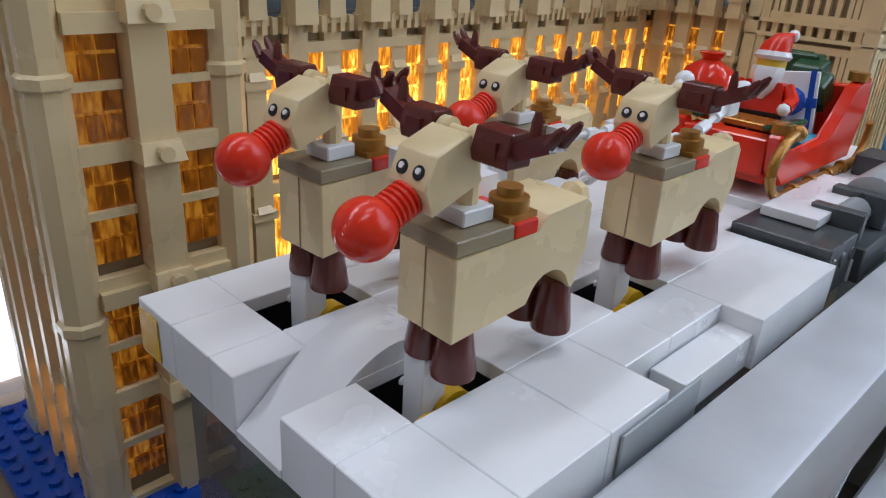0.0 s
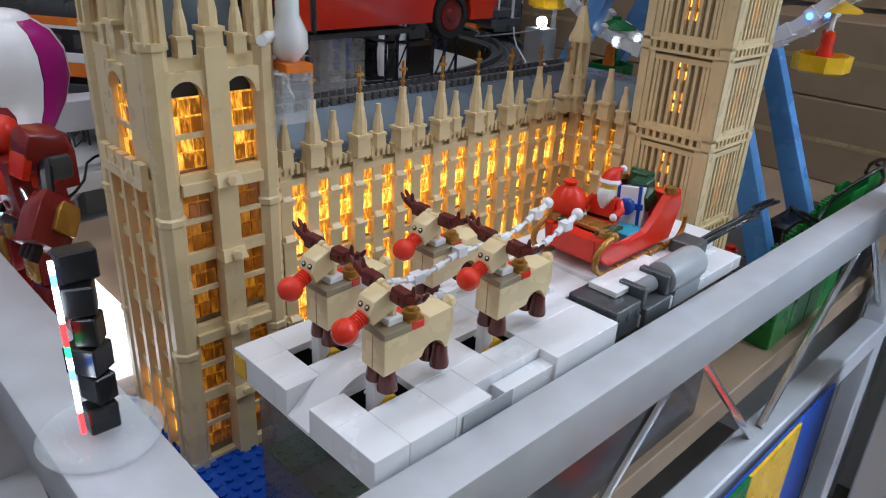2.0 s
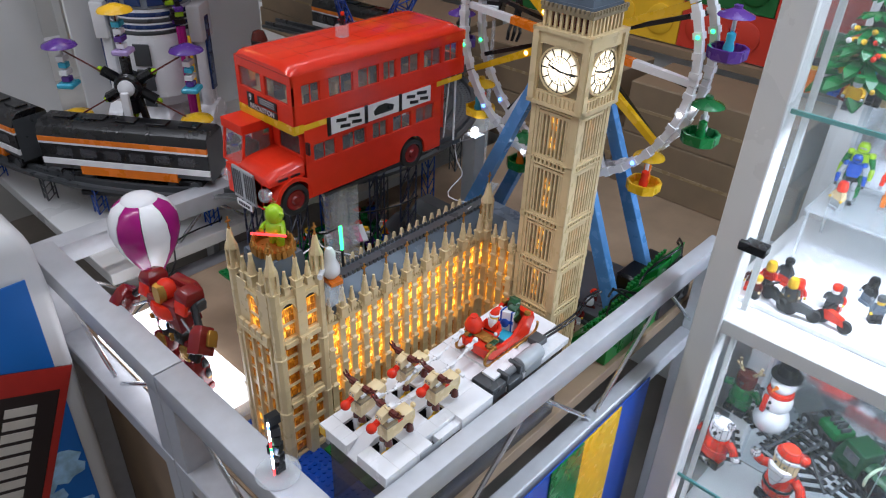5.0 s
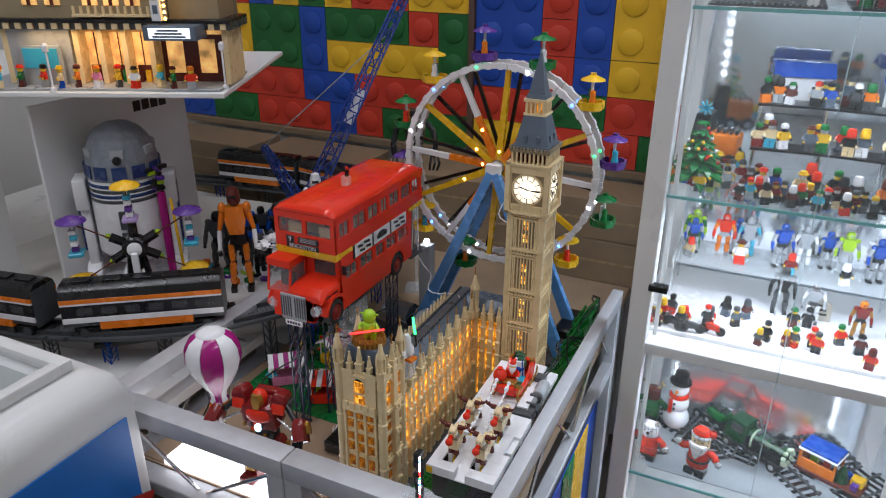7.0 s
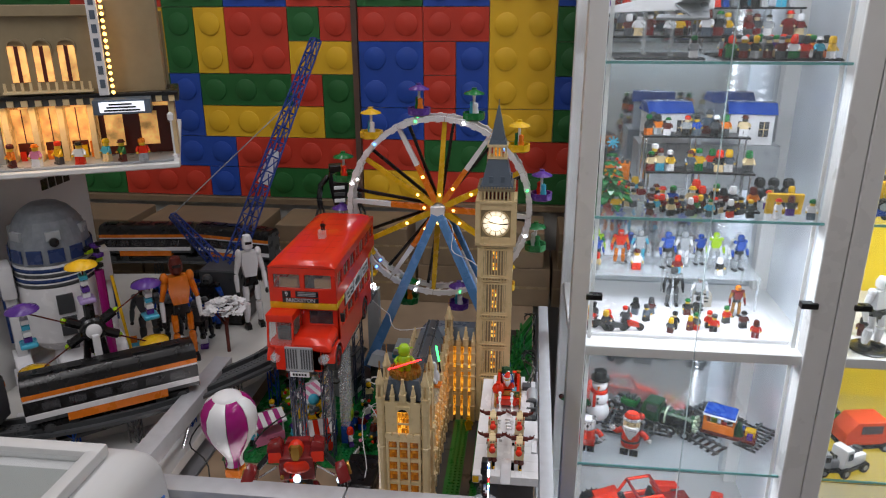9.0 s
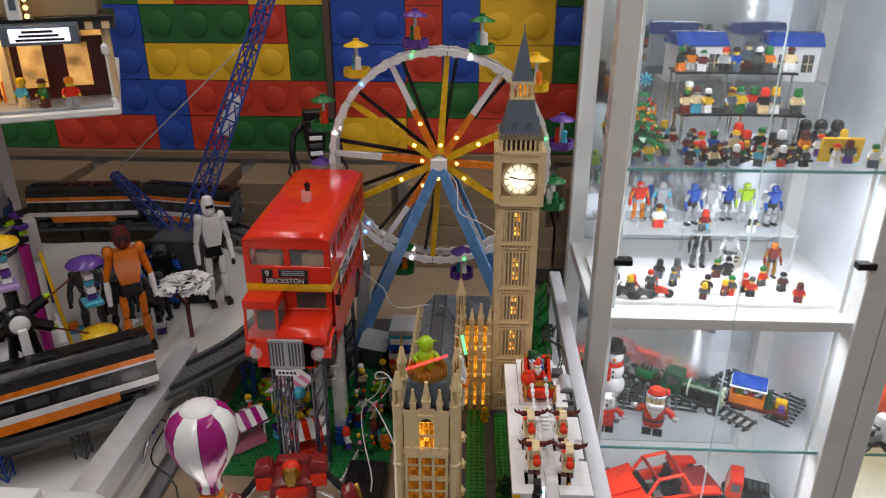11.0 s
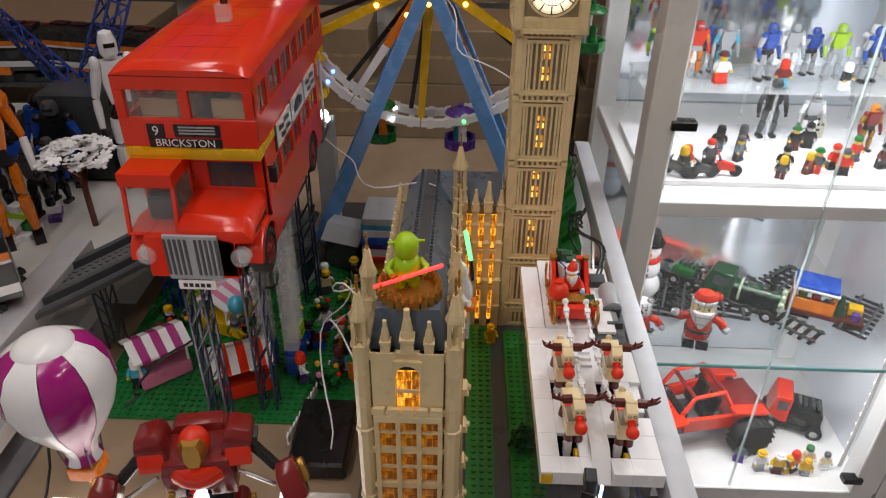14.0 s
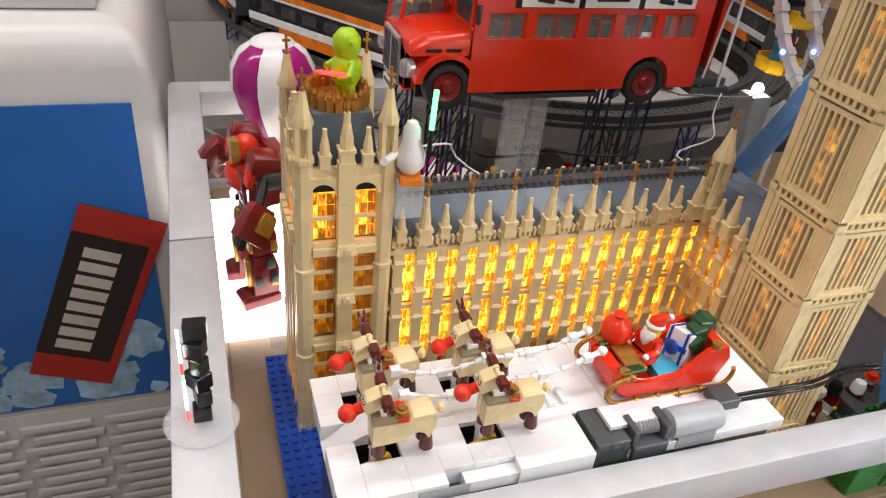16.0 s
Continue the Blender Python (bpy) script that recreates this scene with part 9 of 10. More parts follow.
for x_ in (-0.092, 0.095):
    for s in (-1, 1):
        b = B()
        turned(b, [(0.020, -0.016), (0.036, -0.015), (0.040, -0.010), (0.040, 0.010), (0.036, 0.015), (0.020, 0.016)], (x_, s * 0.066, 0.040), 26, "y")
        w_ = part("wheel", b, RUBBER, truck, "chunky black tyre", smooth=35)
        for k in range(20):
            a = 2 * math.pi * k / 20
            b = B()
            box(b, -0.002, 0.002, -0.014, 0.014, 0.0395, 0.0418)
            bmesh.ops.rotate(b, verts=b.verts, cent=(0, 0, 0), matrix=Matrix.Rotation(a, 3, "Y"))
            bmesh.ops.translate(b, verts=b.verts, vec=(x_, s * 0.066, 0.040))
            part("tread_block", b, RUBBER, w_)
        b = B()
        turned(b, [(0.0205, s * 0.012), (0.017, s * 0.008), (0.006, s * 0.010), (0.005, s * 0.015), (0, s * 0.015)], (x_, s * 0.066, 0.040), 18, "y")
        part("rim", b, GREY, w_, "grey rim")
rolling("toy_cart", (0.30, -0.55, -0.4348), 70, 0.10, 0.06, 0.06, BLACK, "small black toy cart on the cabinet floor", "toy car", RED, zw=0.012, wheels=2)
for x, y in ((0.18, -0.50), (0.175, -0.53), (0.19, -0.57), (0.18, -0.25), (0.19, -0.20)):
    rnd_fig(x, y, -0.4348)

# second showcase
tall_fig((0.190, -0.742, W1 + 0.0045), 205, 0.155, WHITE, WHITE, BLACK, WHITE, "white and black jointed trooper toy on a black disc")
b = B()
turned(b, [(0.040, 0), (0.042, 0.002), (0.038, 0.0042), (0, 0.0042)], seg=28)
solo("disc_stand", b, BLACK, "round glossy black disc stand", "stand", (0.190, -0.742, W1 + 0.0002), smooth=40)
tall_fig((0.27, -0.80, W1 + 0.0003), 190, 0.12, WHITE, WHITE, GREY, WHITE, "pale jointed toy figure on the white shelf")
chunky((0.255, -0.885, W1 + 0.0003), 1.25, ORANGE, YELLOW, YELLOW, "blocky orange and brown toy figure on the shelf", 0, None, BROWN)
chunky((0.30, -0.93, W1 + 0.0003), 1.2, BLUE, WHITE, BLUE, "blocky blue and white toy figure on the shelf", 0, None, BLUE)
chunky((0.22, -1.02, W1 + 0.0003), 1.2, BLACK, GREY, BLACK, "blocky dark toy figure on the shelf", 0, None, BLACK)
b = B()
ball(b, (0, 0, 0.020), 0.022, 20)
solo("red_ball_toy", b, RED, "rounded red toy on the white shelf", "toy", (0.215, -0.825, W1 - 0.0015), smooth=80)
rolling("toy_lorry", (0.24, -0.72, G1), 95, 0.12, 0.055, 0.075, YELLOW, "yellow toy-brick lorry with black wheels", "toy truck", YELLOW, zw=0.014)
rolling("toy_lorry", (0.24, -0.875, G1), 98, 0.15, 0.06, 0.085, YELLOW, "yellow toy-brick lorry with black wheels", "toy truck", YELLOW, zw=0.014)
rolling("toy_aircraft_truck", (0.26, -0.80, G2), 92, 0.20, 0.05, 0.05, GREY, "grey and blue toy vehicle on the glass shelf", "toy truck", BLUE, zw=0.012)
rolling("rescue_locomotive", (0.30, -0.885, L1), 100, 0.26, 0.06, 0.058, mat("rescue_red", (0.72, 0.075, 0.02), 0.22), "orange-red toy locomotive with dark roof gear", "toy train", mat("rescue_red", (0.72, 0.075, 0.02), 0.22), wheels=4)
rolling("toy_jeep", (0.185, -0.745, L1), 120, 0.075, 0.04, 0.045, WHITE, "small white toy jeep on the glass shelf", "toy car", WHITE, zw=0.010, wheels=2)
rolling("toy_jeep", (0.175, -0.705, L1), 100, 0.06, 0.035, 0.035, GREY, "small grey toy jeep on the glass shelf", "toy car", GREY, zw=0.008, wheels=2)
rolling("toy_motorbike", (0.18, -0.865, L1), 100, 0.05, 0.016, 0.03, BLUE, "small blue toy motorbike on the glass shelf", "toy motorbike", BLACK, zw=0.010, wheels=2)
rolling("green_locomotive", (0.34, -0.72, L1), 95, 0.15, 0.05, 0.055, GREEN, "green toy locomotive on the glass shelf", "toy train", GREEN, wheels=4)
moto = thing("large_motorbike", (0.196, -0.893, -0.4348), "large toy motorbike with orange and blue frame parts", "toy motorbike", rot=(0, 0, 85))
moto.scale = (0.88, 0.88, 0.88)
for x in (-0.085, 0.085):
    b = B()
    n = 30
    rings = []
    for k in range(9):
        a = 2 * math.pi * k / 8
        rr, yy = 0.044 + 0.009 * math.cos(a), 0.012 * math.sin(a)
        rings.append([(x + rr * math.cos(2 * math.pi * j / n), yy, 0.053 + rr * math.sin(2 * math.pi * j / n)) for j in range(n)])
    loft(b, rings, cap=False)
    w_ = part("tyre", b, RUBBER, moto, "knobbly black tyre", smooth=60)
    for k in range(24):
        a = 2 * math.pi * k / 24
        b = B()
        cx, cz = x + 0.0525 * math.cos(a), 0.053 + 0.0525 * math.sin(a)
        box(b, cx - 0.0025, cx + 0.0025, -0.009, 0.009, cz - 0.002, cz + 0.002)
        part("tread_block", b, RUBBER, w_)
    for k in range(6):
        a = math.pi * k / 3
        b = B()
        bar(b, (x, 0, 0.053), (x + 0.037 * math.cos(a), 0, 0.053 + 0.037 * math.sin(a)), 0.0022, 6)
        part("wheel_spoke", b, DGREY, w_)
for a, c, col in (((-0.085, 0.053), (-0.01, 0.085), BLUE), ((0.085, 0.053), (0.055, 0.135), DGREY), ((-0.05, 0.10), (0.055, 0.115), ORANGE), ((-0.08, 0.125), (-0.01, 0.115), BLUE)):
    for s in (-1, 1):
        b = B()
        bar(b, (a[0], s * 0.016, a[1]), (c[0], s * 0.013, c[1]), 0.005, 8)
        part("frame_tube", b, col, moto)
b = B()
box(b, -0.035, 0.035, -0.017, 0.017, 0.055, 0.10)
box(b, -0.015, 0.02, -0.021, 0.021, 0.065, 0.090)
part("engine", b, DGREY, moto, "dark grey engine", bevel=0.003)
b = B()
box(b, -0.005, 0.045, -0.014, 0.014, 0.115, 0.138)
part("tank", b, ORANGE, moto, "orange tank", bevel=0.005, seg=2)
b = B()
bar(b, (0.055, -0.042, 0.140), (0.055, 0.042, 0.140), 0.003, 8)
part("handlebar", b, BLACK, moto)


# crowded rows: more small figures, vehicles and stands on every shelf
for k in range(16):
    rnd_fig(0.172 + 0.012 * (k % 3) + random.uniform(-0.004, 0.004), -0.275 - k * 0.0125, G1, 0.9, "toy figures on the glass shelf", darker=k % 2 == 0)
for k in range(14):
    rnd_fig(0.29 + random.uniform(-0.02, 0.03), -0.165 - k * 0.008, G1, random.uniform(0.9, 1.2), "toy figures on the glass shelf")
for k in range(9):
    rnd_fig(0.205 + 0.02 * (k % 4) + random.uniform(-0.006, 0.006), -0.175 - k * 0.043, W1 + 0.0082, random.uniform(0.8, 1.0), "toy figures on the white shelf", darker=True)
for k in range(4):
    rnd_fig(0.352 + random.uniform(-0.008, 0.02), -0.20 - k * 0.09, W1 + 0.0892, random.uniform(1.0, 1.3), "toy figures on the riser")
for k in range(5):
    tall_fig((0.385 + 0.03 * (k % 2), -0.20 - k * 0.08, W1 + 0.0892), 185 + random.uniform(-25, 25), random.uniform(0.06, 0.09), *random.choice(((DRED, GOLD, BLACK, RED), (GREY, WHITE, DGREY, GREY), (GREEN, TEAL, DGREY, GREEN), (BLUE, GREY, BLACK, BLUE))), "jointed toy figure on the clear riser")


def toy_bike(x, y, z, yaw, c):
    t = thing("toy_bike", (x, y, z), "small toy motorbike on the shelf", "toy motorbike", "small motorbikes in the showcase", rot=(0, 0, yaw))
    for dx in (-0.014, 0.014):
        b = B()
        turned(b, [(0.003, -0.003), (0.008, -0.003), (0.009, 0), (0.008, 0.003), (0.003, 0.003)], (dx, 0, 0.009), 16, "y")
        part("wheel", b, RUBBER, t, "black wheel")
    b = B()
    prism(b, [(-0.014, 0.009), (0.010, 0.009), (0.014, 0.020), (0.006, 0.022), (-0.010, 0.018)], -0.0035, 0.0035)
    part("frame", b, c, t)
    b = B()
    bar(b, (0.010, -0.009, 0.026), (0.010, 0.009, 0.026), 0.0014, 6)
    bar(b, (0.010, 0, 0.020), (0.010, 0, 0.026), 0.0014, 6)
    part("handlebar", b, BLACK, t)
    return t


for x, y, yaw, c in ((0.205, -0.20, 60, BLACK), (0.20, -0.235, 100, DGREY), (0.21, -0.27, 80, RED)):
    toy_bike(x, y, W1 + 0.0082, yaw, c)
for y in (-0.70, -0.735, -0.905, -0.94):
    toy_bike(0.175, y, G1, 90 + random.uniform(-20, 20), random.choice((BLUE, WHITE, BLACK)))
# black tiers and vehicles on the upper glass shelves
for row, (x, z, zu) in enumerate(((0.36, G2 + 0.030, G2), (0.42, G2 + 0.085, G2))):
    tier(-0.585, -0.165, x, z, zu)
    for k in [q for q in range(21) if q % 4 != 2]:
        rnd_fig(x + random.uniform(-0.018, 0.018), -0.172 - k * 0.0197 + random.uniform(-0.005, 0.005), z + 0.0042, random.uniform(1.0, 1.3), "toy figures on the upper tier", darker=k % 3 == 0)
for k in range(8):
    rnd_fig(0.30 + random.uniform(-0.01, 0.01), -0.70 - k * 0.05, G1, 1.2, "toy figures beside the lorries")
    rnd_fig(0.215 + random.uniform(-0.03, 0.05), -0.70 - k * 0.052, W1 + 0.0003, 1.05, "toy figures on the second white shelf", darker=True)
for k in range(5):
    rnd_fig(0.185 + random.uniform(-0.008, 0.02), -0.42 - k * 0.03, -0.4348, 1.2, "figures on the cabinet floor")

rolling("toy_tanker", (0.36, -0.215, G1), 80, 0.09, 0.05, 0.075, ORANGE, "orange toy-brick lorry behind the fir tree", "toy truck", BLACK, zw=0.012)

# ---------- fair under the bus ----------
random.seed(5)
b = B()
box(b, -0.185, 0.12, 0.205, 0.495, Z0 + 0.0002, Z0 + 0.0034)
for i in range(38):
    for j in range(36):
        cyl(b, (-0.185 + (i + 0.5) * S, 0.2075 + (j + 0.5) * S - 0.001, Z0 + 0.0034), 0.0024, 0.0016, seg=6)
solo("green_baseplate", b, GREEN, "bright green studded base plate under the bus", "base plate", smooth=40)
FZ = Z0 + 0.0052
for k in range(44):
    x, yy = random.uniform(-0.15, 0.10), random.uniform(0.215, 0.455)
    if (abs(x + 0.16) < 0.02 and abs(yy - 0.33) < 0.05) or (-0.12 < x < -0.07 and 0.27 < yy < 0.33):
        continue
    rnd_fig(x, yy, FZ, 0.95, "toy fair visitors under the bus", yaw=random.uniform(0, 360))


def stall(x, y, yaw, c1, c2, label):
    t = thing("toy_stall", (x, y, FZ), label, "toy stall", "stalls of the toy fair", rot=(0, 0, yaw))
    b = B()
    box(b, -0.020, 0.020, -0.028, 0.028, 0, 0.018)
    part("counter", b, c1, t, bevel=0.0006)
    for sx in (-0.018, 0.018):
        for sy in (-0.026, 0.026):
            b = B()
            bar(b, (sx, sy, 0.018), (sx, sy, 0.045), 0.0016, 6)
            part("post", b, WHITE, t)
    for k in range(7):
        b = B()
        y0 = -0.032 + k * 0.0092
        loft(b, [[(x_, y0, z_), (x_, y0 + 0.0090, z_), (x_, y0 + 0.0090, z_ + 0.003), (x_, y0, z_ + 0.003)] for x_, z_ in ((-0.026, 0.040), (0.0, 0.054), (0.026, 0.040))])
        part("awning_stripe", b, c2 if k % 2 else WHITE, t, "striped awning piece")
    return t


stall(-0.115, 0.435, 40, PINK, MAGENTA, "pink and white striped toy stall")
stall(-0.132, 0.335, 25, RED, RED, "red and white striped toy stall")
stall(-0.02, 0.385, 70, YELLOW, PINK, "yellow and pink striped toy stall")
b = B()
ball(b, (0, 0, 0.052), 0.011, 18)
bt = solo("teal_ball_post", b, TEAL, "azure ball on a white post", "toy post", (-0.055, 0.360, FZ), smooth=80)
b = B()
cyl(b, (0, 0, 0), 0.003, 0.042, seg=10)
part("post", b, WHITE, bt, "white post")
for k in range(16):
    t = thing("flower_bush", (random.uniform(-0.15, 0.10), random.uniform(0.21, 0.455), FZ), "small green toy bush with bright flowers", "toy bush", "bushes of the toy fair")
    b = B()
    for j in range(12):
        a, r, h = random.uniform(0, 6.28), random.uniform(0.002, 0.011), random.uniform(0.002, 0.022)
        box(b, r * math.cos(a) - 0.004, r * math.cos(a) + 0.004, r * math.sin(a) - 0.0025, r * math.sin(a) + 0.0025, h, h + 0.0045, Matrix.Rotation(a, 3, "Z"))
    box(b, -0.003, 0.003, -0.003, 0.003, 0, 0.004)
    part("leaf_cluster", b, (GREEN, DGREEN, LIME)[k % 3], t)
    for j in range(4):
        b = B()
        a = random.uniform(0, 6.28)
        ball(b, (0.009 * math.cos(a), 0.009 * math.sin(a), random.uniform(0.014, 0.028)), 0.0035, 8)
        part("flower", b, (YELLOW, RED, PINK, WHITE, ORANGE)[(k + j) % 5], t, "bright flower")
# stack of coloured plates beside the palace roof
st = thing("plate_stack", (0.105, 0.205, Z0 + 0.0036), "stack of coloured toy plates beside the palace", "plate stack")
for k, c in enumerate((BROWN, YELLOW, ORANGE, RED, WHITE, PURPLE, BLUE, WHITE, TEAL, GREY)):
    b = B()
    box(b, -0.03 + 0.002 * (k % 3), 0.03, -0.026, 0.026 - 0.003 * (k % 2), k * 0.0098, k * 0.0098 + 0.0096)
    part("plate", b, c, st, bevel=0.0004)
# pale shed and grey machines near the wheel
for x, y, s, c, lab in ((0.07, 0.325, 0.03, GREY, "light grey toy shed near the wheel"), (0.13, 0.255, 0.028, DGREY, "dark grey toy machine near the wheel"), (-0.02, 0.200, 0.020, GREY, "light grey toy block behind the palace"), (0.14, 0.335, 0.03, WHITE, "white toy ticket booth near the wheel")):
    t = thing("toy_booth", (x, y, Z0 + 0.0052), lab, "toy booth", rot=(0, 0, random.uniform(-20, 20)))
    b = B()
    box(b, -s, s, -s * 0.8, s * 0.8, 0, s * 1.5)
    part("booth_wall", b, c, t, bevel=0.0006)
    b = B()
    loft(b, [[(-s * 1.15, yy, s * 1.5), (s * 1.15, yy, s * 1.5), (s * 0.4, yy, s * 2.1), (-s * 0.4, yy, s * 2.1)] for yy in (-s, s)])
    part("booth_roof", b, DGREY if c is not DGREY else GREY, t)
    b = B()
    box(b, -s * 0.5, s * 0.5, -s * 0.82, -s * 0.80, s * 0.4, s * 1.2)
    part("booth_opening", b, BLACK, t, "dark opening")
b = B()
box(b, -0.255, -0.165, 0.205, 0.262, Z0 + 0.0003, Z0 + 0.022)
solo("black_tray", b, BLACK, "low black tray beside the palace", "tray", bevel=0.003)
fence_t = thing("picket_fence", (-0.21, 0.27, Z0 + 0.0002), "low white lacy toy fence round the stalls", "toy fence", rot=(0, 0, -12))
for k in range(16):
    b = B()
    prism(b, [(-0.003, 0), (0.003, 0), (0.003, 0.012), (0, 0.016), (-0.003, 0.012)], -0.001, 0.001)
    part("picket", b, WHITE, fence_t, at=(k * 0.0075, 0.0, 0.0))

# ---------- green slope plates beside the tower ----------
gs = thing("green_slope", (0.15, -0.025, Z0), "bright green studded plates leaning beside the barrier", "toy landscape")
for k in range(5):
    b = B()
    x0, x1 = -0.085 + k * 0.036, -0.051 + k * 0.036
    h = 0.075 + 0.012 * k
    loft(b, [[(x0, -0.030, 0), (x1, -0.030, 0), (x1, -0.030, h), (x0, -0.030, h)], [(x0, -0.012, 0), (x1, -0.012, 0), (x1, -0.012, h * 0.8), (x0, -0.012, h * 0.8)], [(x0, 0.016, 0), (x1, 0.016, 0), (x1, 0.016, h * 0.35), (x0, 0.016, h * 0.35)], [(x0, 0.034, 0), (x1, 0.034, 0), (x1, 0.034, 0.008), (x0, 0.034, 0.008)]])
    p = part("slope_plate", b, GRASSP, gs, bevel=0.0008)
    for i in range(4):
        for j in range(3):
            b = B()
            cyl(b, (x0 + 0.005 + i * S, -0.006 + j * 0.008, h * (0.80 - 0.13 * j) - 0.004), 0.0024, 0.006, seg=8)
            part("stud", b, GRASSP, p)
for k in range(7):
    rnd_fig(0.075 + k * 0.022, 0.02 + random.uniform(-0.006, 0.012), Z0 + 0.0002, 0.9, "toy figures beside the slope")
b = B()
box(b, 0.20, 0.30, -0.058, 0.02, Z0, Z0 + 0.055)
solo("black_power_box", b, BLACK, "black battery box with cables", "power box", bevel=0.004)
for k in range(4):
    b = B()
    tube(b, [(0.06 + 0.02 * t + 0.01 * k, -0.05 + 0.012 * math.sin(t * 1.3 + k), 0.10 + 0.03 * math.sin(t * 0.7 + k * 1.1) + 0.01 * k) for t in [q * 0.6 for q in range(16)]], 0.0016)
    solo("black_cable", b, BLACK, "loose black cable beside the tower", "cable", smooth=60, group="loose cables")

# bush on the lawn
bs = thing("round_bush", (-0.213, 0.034, 0.0405), "dark green leafy toy bush on the lawn", "toy bush")
leafm = mesh_of("leaf", (lambda q: (prism(q, [(-0.004, 0), (0, -0.0028), (0.004, 0), (0, 0.0028)], -0.0006, 0.0006), q)[1])(B()), DGREEN)
for k in range(90):
    a, e, r = random.uniform(0, 6.28), random.uniform(-0.2, 1.5), random.uniform(0.006, 0.014)
    part("leaf", leafm, None, bs, at=(r * math.cos(a) * math.cos(e), r * math.sin(a) * math.cos(e), 0.008 + r * 1.3 * math.sin(e)), rot=(random.uniform(0, 360), random.uniform(0, 360), random.uniform(0, 360)))
fig(-0.052, 0.062, 0.0405, 200, YELLOW, YELLOW, SKIN, YELLOW, "cap", 0.7, label="tiny bright yellow toy figure on the path", group="")

# ---------- figures on the pavilion ----------


def ogre(at, yaw):
    m = Multi()
    for s in (-1, 1):
        m.add(LIME, turned, [(0.005, 0), (0.0055, 0.010), (0.0045, 0.014)], (0, s * 0.006, 0), 10)
        m.add(LIME, tube, [(0, s * 0.011, 0.030), (0.004, s * 0.017, 0.024), (0.012, s * 0.013, 0.022)], 0.0032, 8)
        m.add(LIME, turned, [(0.002, 0), (0.0012, s * 0.006)], (0, s * 0.010, 0.048), 8, "y")
    m.add(LIME, turned, [(0.009, 0.012), (0.0125, 0.020), (0.0115, 0.031), (0.007, 0.035)], (0, 0, 0), 16)
    m.add(LIME, turned, [(0.008, 0.034), (0.0112, 0.040), (0.0108, 0.049), (0.006, 0.055), (0, 0.056)], (0, 0, 0), 16)
    m.add(LEDR, bar, (0.013, -0.030, 0.012), (0.013, 0.030, 0.030), 0.0017, 8)
    ob = new("lime_figure", m.mesh("lime_figure", 50))
    ob.matrix_world = pose(*at, 0, 0, yaw) @ Matrix.Diagonal((0.8, 0.8, 0.8, 1))
    return tagged(ob, "lime green toy figure holding a glowing red rod", "toy figure")


ogre((-0.300, 0.138, 0.2965), 190)
m = Multi()
m.add(ORANGE, box, -0.006, 0.012, -0.007, 0.007, 0, 0.004)
m.add(WHITE, turned, [(0.005, 0.004), (0.0098, 0.010), (0.0095, 0.018), (0.0058, 0.026), (0.0058, 0.034), (0.003, 0.039), (0, 0.0395)], (0, 0, 0), 16)
m.add(WHITE, tube, [(0, -0.008, 0.018), (0.006, -0.016, 0.015), (0.010, -0.018, 0.016)], 0.0028, 8)
m.add(BLACK, bar, (0.008, 0.010, 0.018), (0.006, 0.011, 0.036), 0.0016, 8)
m.add(LEDG, bar, (0.006, 0.011, 0.036), (0.001, 0.013, 0.060), 0.0017, 8)
ob = new("white_bird_figure", m.mesh("white_bird_figure", 50))
ob.matrix_world = pose(-0.2655, 0.100, 0.2560, 0, 0, 262)
tagged(ob, "white bird-like toy figure with glowing green rod", "toy figure")
b = B()
box(b, -0.275, -0.257, 0.092, 0.110, 0.2300, 0.2558)
solo("support_brick", b, CLEARP, "clear brick carrying the white bird figure", "brick")

# ---------- black clawed toy on a rod, beside the wheel ----------
cw = thing("clawed_toy_robot", (0.335, 0.395, Z0), "glossy black toy robot with long curved claws on a rod", "toy robot", rot=(0, 0, 200))
b = B()
bar(b, (0, 0, 0), (0, 0, 0.335), 0.0035, 8)
box(b, -0.025, 0.025, -0.025, 0.025, 0, 0.006)
part("clear_rod", b, CLEARP, cw, "clear plastic rod")
b = B()
loft(b, [[(sx * 0.016, sy * w, z) for sx, sy in ((-1, -1), (1, -1), (1, 1), (-1, 1))] for z, w in ((0.335, 0.012), (0.360, 0.018), (0.395, 0.022), (0.412, 0.018))])
torso = part("torso", b, BLACK, cw, "black torso", bevel=0.002)
for k in range(4):
    b = B()
    box(b, 0.0162, 0.0195, -0.012, 0.012, 0.345 + k * 0.015, 0.353 + k * 0.015)
    part("rib", b, DGREY if k % 2 else WHITE, torso, "pale chest rib", bevel=0.0006)
b = B()
box(b, -0.012, 0.014, -0.020, 0.020, 0.4122, 0.430)
part("head", b, BLACK, cw, "flat black head", bevel=0.003)
for s in (-1, 1):
    b = B()
    tube(b, [(0, s * 0.022, 0.402), (0.006, s * 0.040, 0.385), (0.012, s * 0.046, 0.355), (0.016, s * 0.044, 0.330)], 0.0065, 8)
    arm_ = part("arm", b, BLACK, cw, "black jointed arm", smooth=40)
    for k in range(3):
        b = B()
        tube(b, [(0.016, s * 0.044 + (k - 1) * 0.006, 0.332), (0.026, s * 0.046 + (k - 1) * 0.010, 0.318), (0.024, s * 0.042 + (k - 1) * 0.008, 0.302)], 0.0028, 6)
        part("claw", b, BLACK, arm_, "curved black claw", smooth=40)

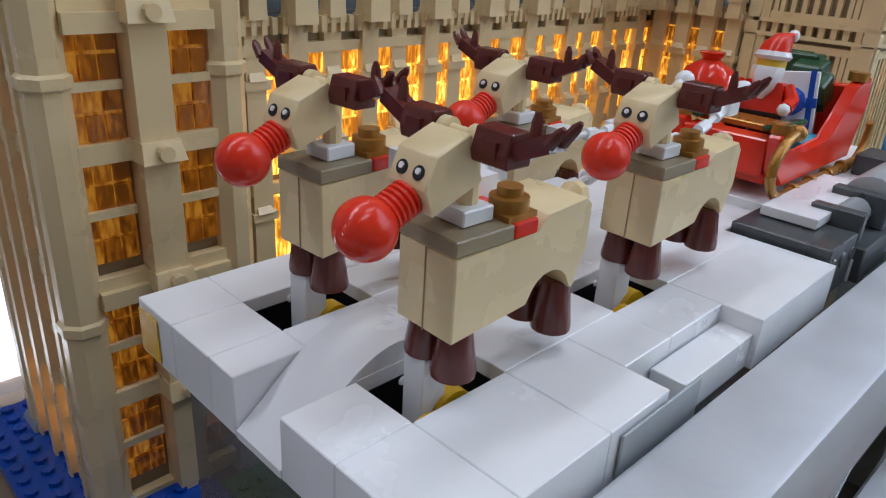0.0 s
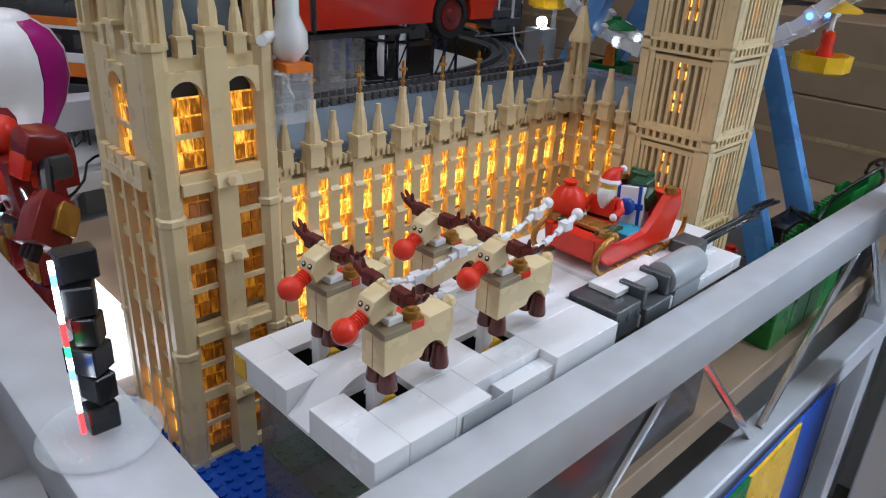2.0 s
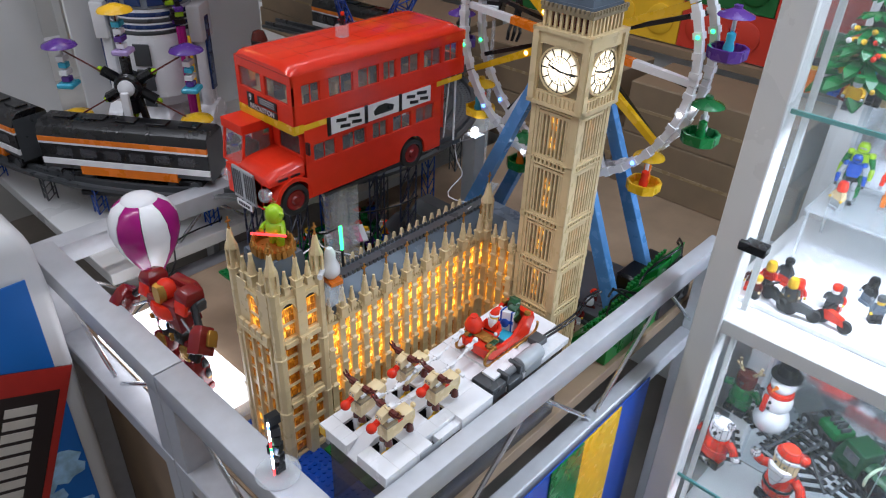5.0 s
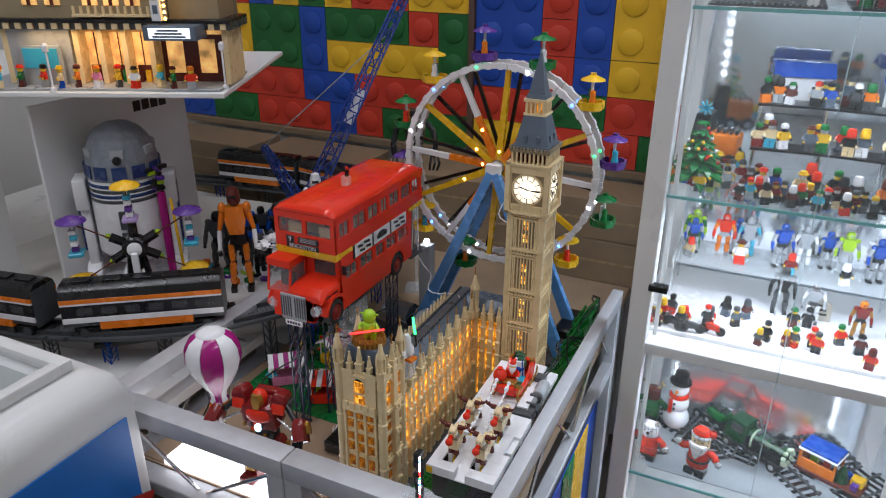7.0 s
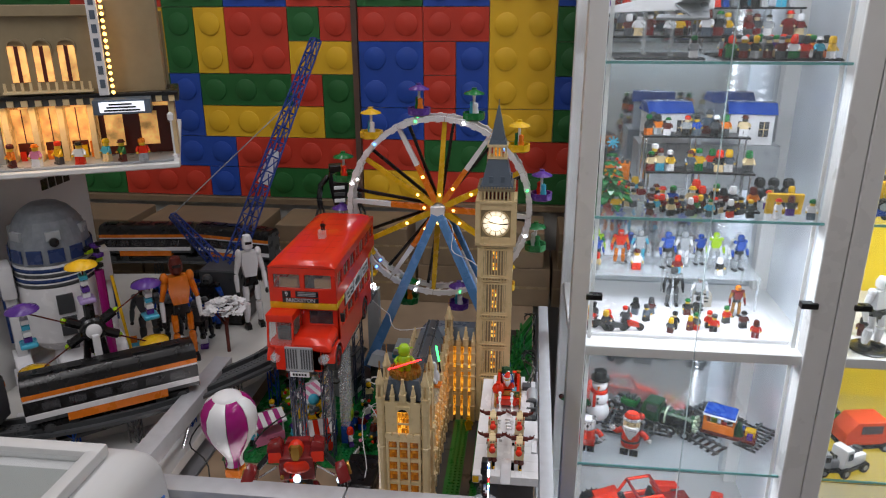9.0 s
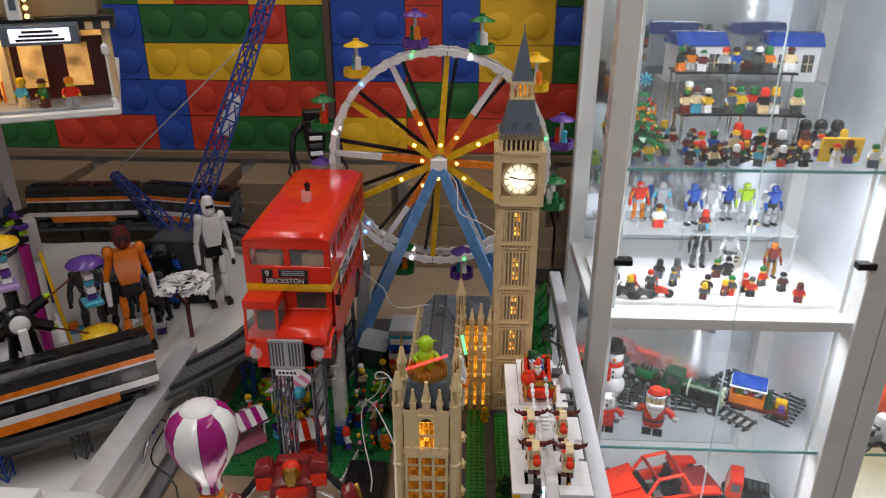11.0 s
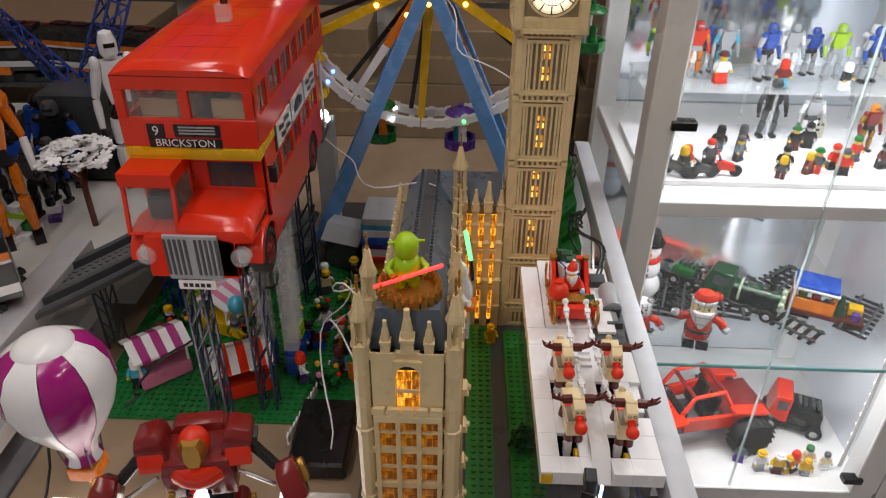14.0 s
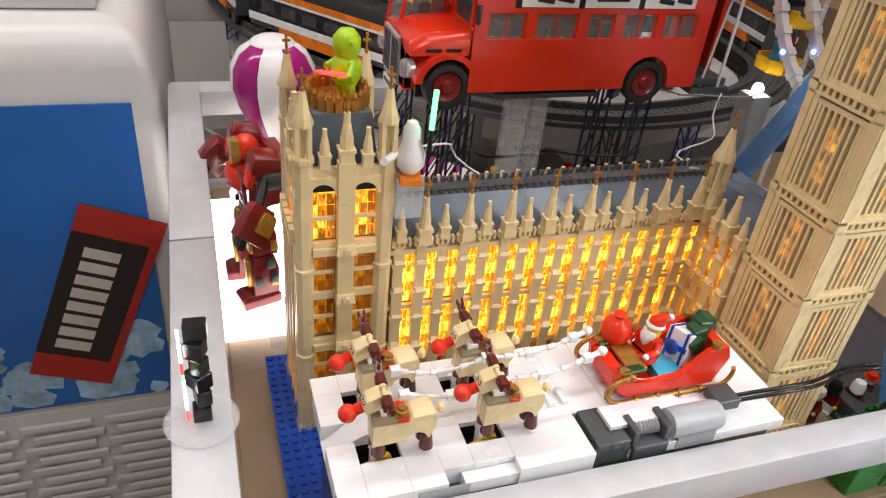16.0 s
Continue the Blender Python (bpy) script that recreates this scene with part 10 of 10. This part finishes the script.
# ---------- LED spinner on the barrier ----------
sp_ = thing("led_spinner", (-0.405, 0.012, 0.155), "dark rod with coloured lights on a clear disc", "light stand")
b = B()
turned(b, [(0.020, 0), (0.021, 0.002), (0.019, 0.0042), (0.012, 0.0046), (0, 0.0046)], seg=24)
part("disc", b, CLEARP, sp_, "clear disc", smooth=40)
b = B()
for k in range(6):
    box(b, -0.004 + 0.002 * (k % 2), 0.006, -0.005, 0.003 + 0.002 * (k % 3), 0.0046 + k * 0.0115, 0.0150 + k * 0.0115, Matrix.Rotation(0.3 * k, 3, "Z"))
part("rod_stack", b, BLACK, sp_, "stacked black pieces", bevel=0.0006)
for k in range(15):
    b = B()
    box(b, -0.0072, -0.0058, -0.0056, -0.0040, 0.008 + k * 0.0043, 0.0122 + k * 0.0043)
    part("light", b, (LEDR, LEDR, LEDW, LEDW, LEDW, LEDB, LEDW, LEDG)[k % 8], sp_, "tiny coloured light")

# ---------- loose wires ----------
for k, (p, q, sag, m_) in enumerate((((0.13, 0.29, 0.23), (-0.02, 0.14, 0.232), 0.03, WHITE), ((0.02, 0.30, 0.25), (0.17, 0.285, 0.235), 0.02, GREY), ((-0.10, 0.22, 0.12), (-0.26, 0.19, 0.24), -0.03, WHITE), ((-0.06, 0.25, 0.06), (-0.20, 0.20, 0.10), -0.05, WHITE), ((0.05, 0.25, 0.05), (-0.25, 0.23, 0.06), -0.04, WHITE),
                                ((-0.16, 0.30, 0.18), (0.03, 0.29, 0.17), 0.01, BLACK), ((-0.16, 0.355, 0.17), (-0.20, 0.45, 0.06), 0.02, BLACK), ((-0.33, 0.46, 0.05), (-0.13, 0.56, 0.09), -0.02, BLACK), ((0.20, 0.15, 0.40), (0.03, 0.05, 0.33), 0.02, WHITE))):
    p, q = Vector(p), Vector(q)
    b = B()
    tube(b, [p.lerp(q, t / 14) - Vector((0.01 * math.sin(t * 0.9 + k), 0.012 * math.sin(t * 0.6), sag * math.sin(math.pi * t / 14))) for t in range(15)], 0.0009 if m_ is not BLACK else 0.0014)
    solo("thin_wire", b, m_, "thin loose wire hanging over the display", "wire", smooth=60, group="loose wires")
b = B()
ball(b, (0, 0, 0.012), 0.006, 12)
lt = solo("bright_led", b, LEDW, "bright white LED on a small block", "light", (0.171, 0.286, 0.222), smooth=60)
b = B()
box(b, -0.012, 0.012, -0.012, 0.012, Z0 + 0.0035 - 0.222, 0.006)
part("led_block", b, GREY, lt, "grey block")
# dark figures and gear behind the bus
for k in range(9):
    tall_fig((0.10 + 0.045 * (k % 4), 0.66 + 0.05 * (k // 3) + random.uniform(-0.01, 0.01), 0.1078), random.uniform(160, 240), random.uniform(0.08, 0.14), random.choice([BLACK, DGREY, BLUE]), random.choice([BLACK, BLUE, DGREY]), BLACK, random.choice([BLACK, DGREY]), "dark jointed toy figure on the side table")
for k in range(22):
    x = random.uniform(-0.24, 0.10)
    yy = random.uniform(0.62 - 0.75 * min(x + 0.06, 0), 0.84)
    t = thing("loose_brick_toy", (x, yy, 0.1078), "small bright toy-brick vehicle on the side table", "small toy", "loose small toys", rot=(0, 0, random.uniform(0, 360)))
    c1, c2 = random.choice([TEAL, LIME, PURPLE, YELLOW, WHITE, PINK, RED]), random.choice([WHITE, GREEN, MAGENTA, ORANGE])
    b = B()
    box(b, -0.016, 0.016, -0.008, 0.008, 0, 0.008)
    part("lower_brick", b, c1, t, bevel=0.0006)
    b = B()
    box(b, -0.010, 0.006, -0.0075, 0.0075, 0.0082, 0.0185)
    part("upper_brick", b, c2, t, bevel=0.0006)
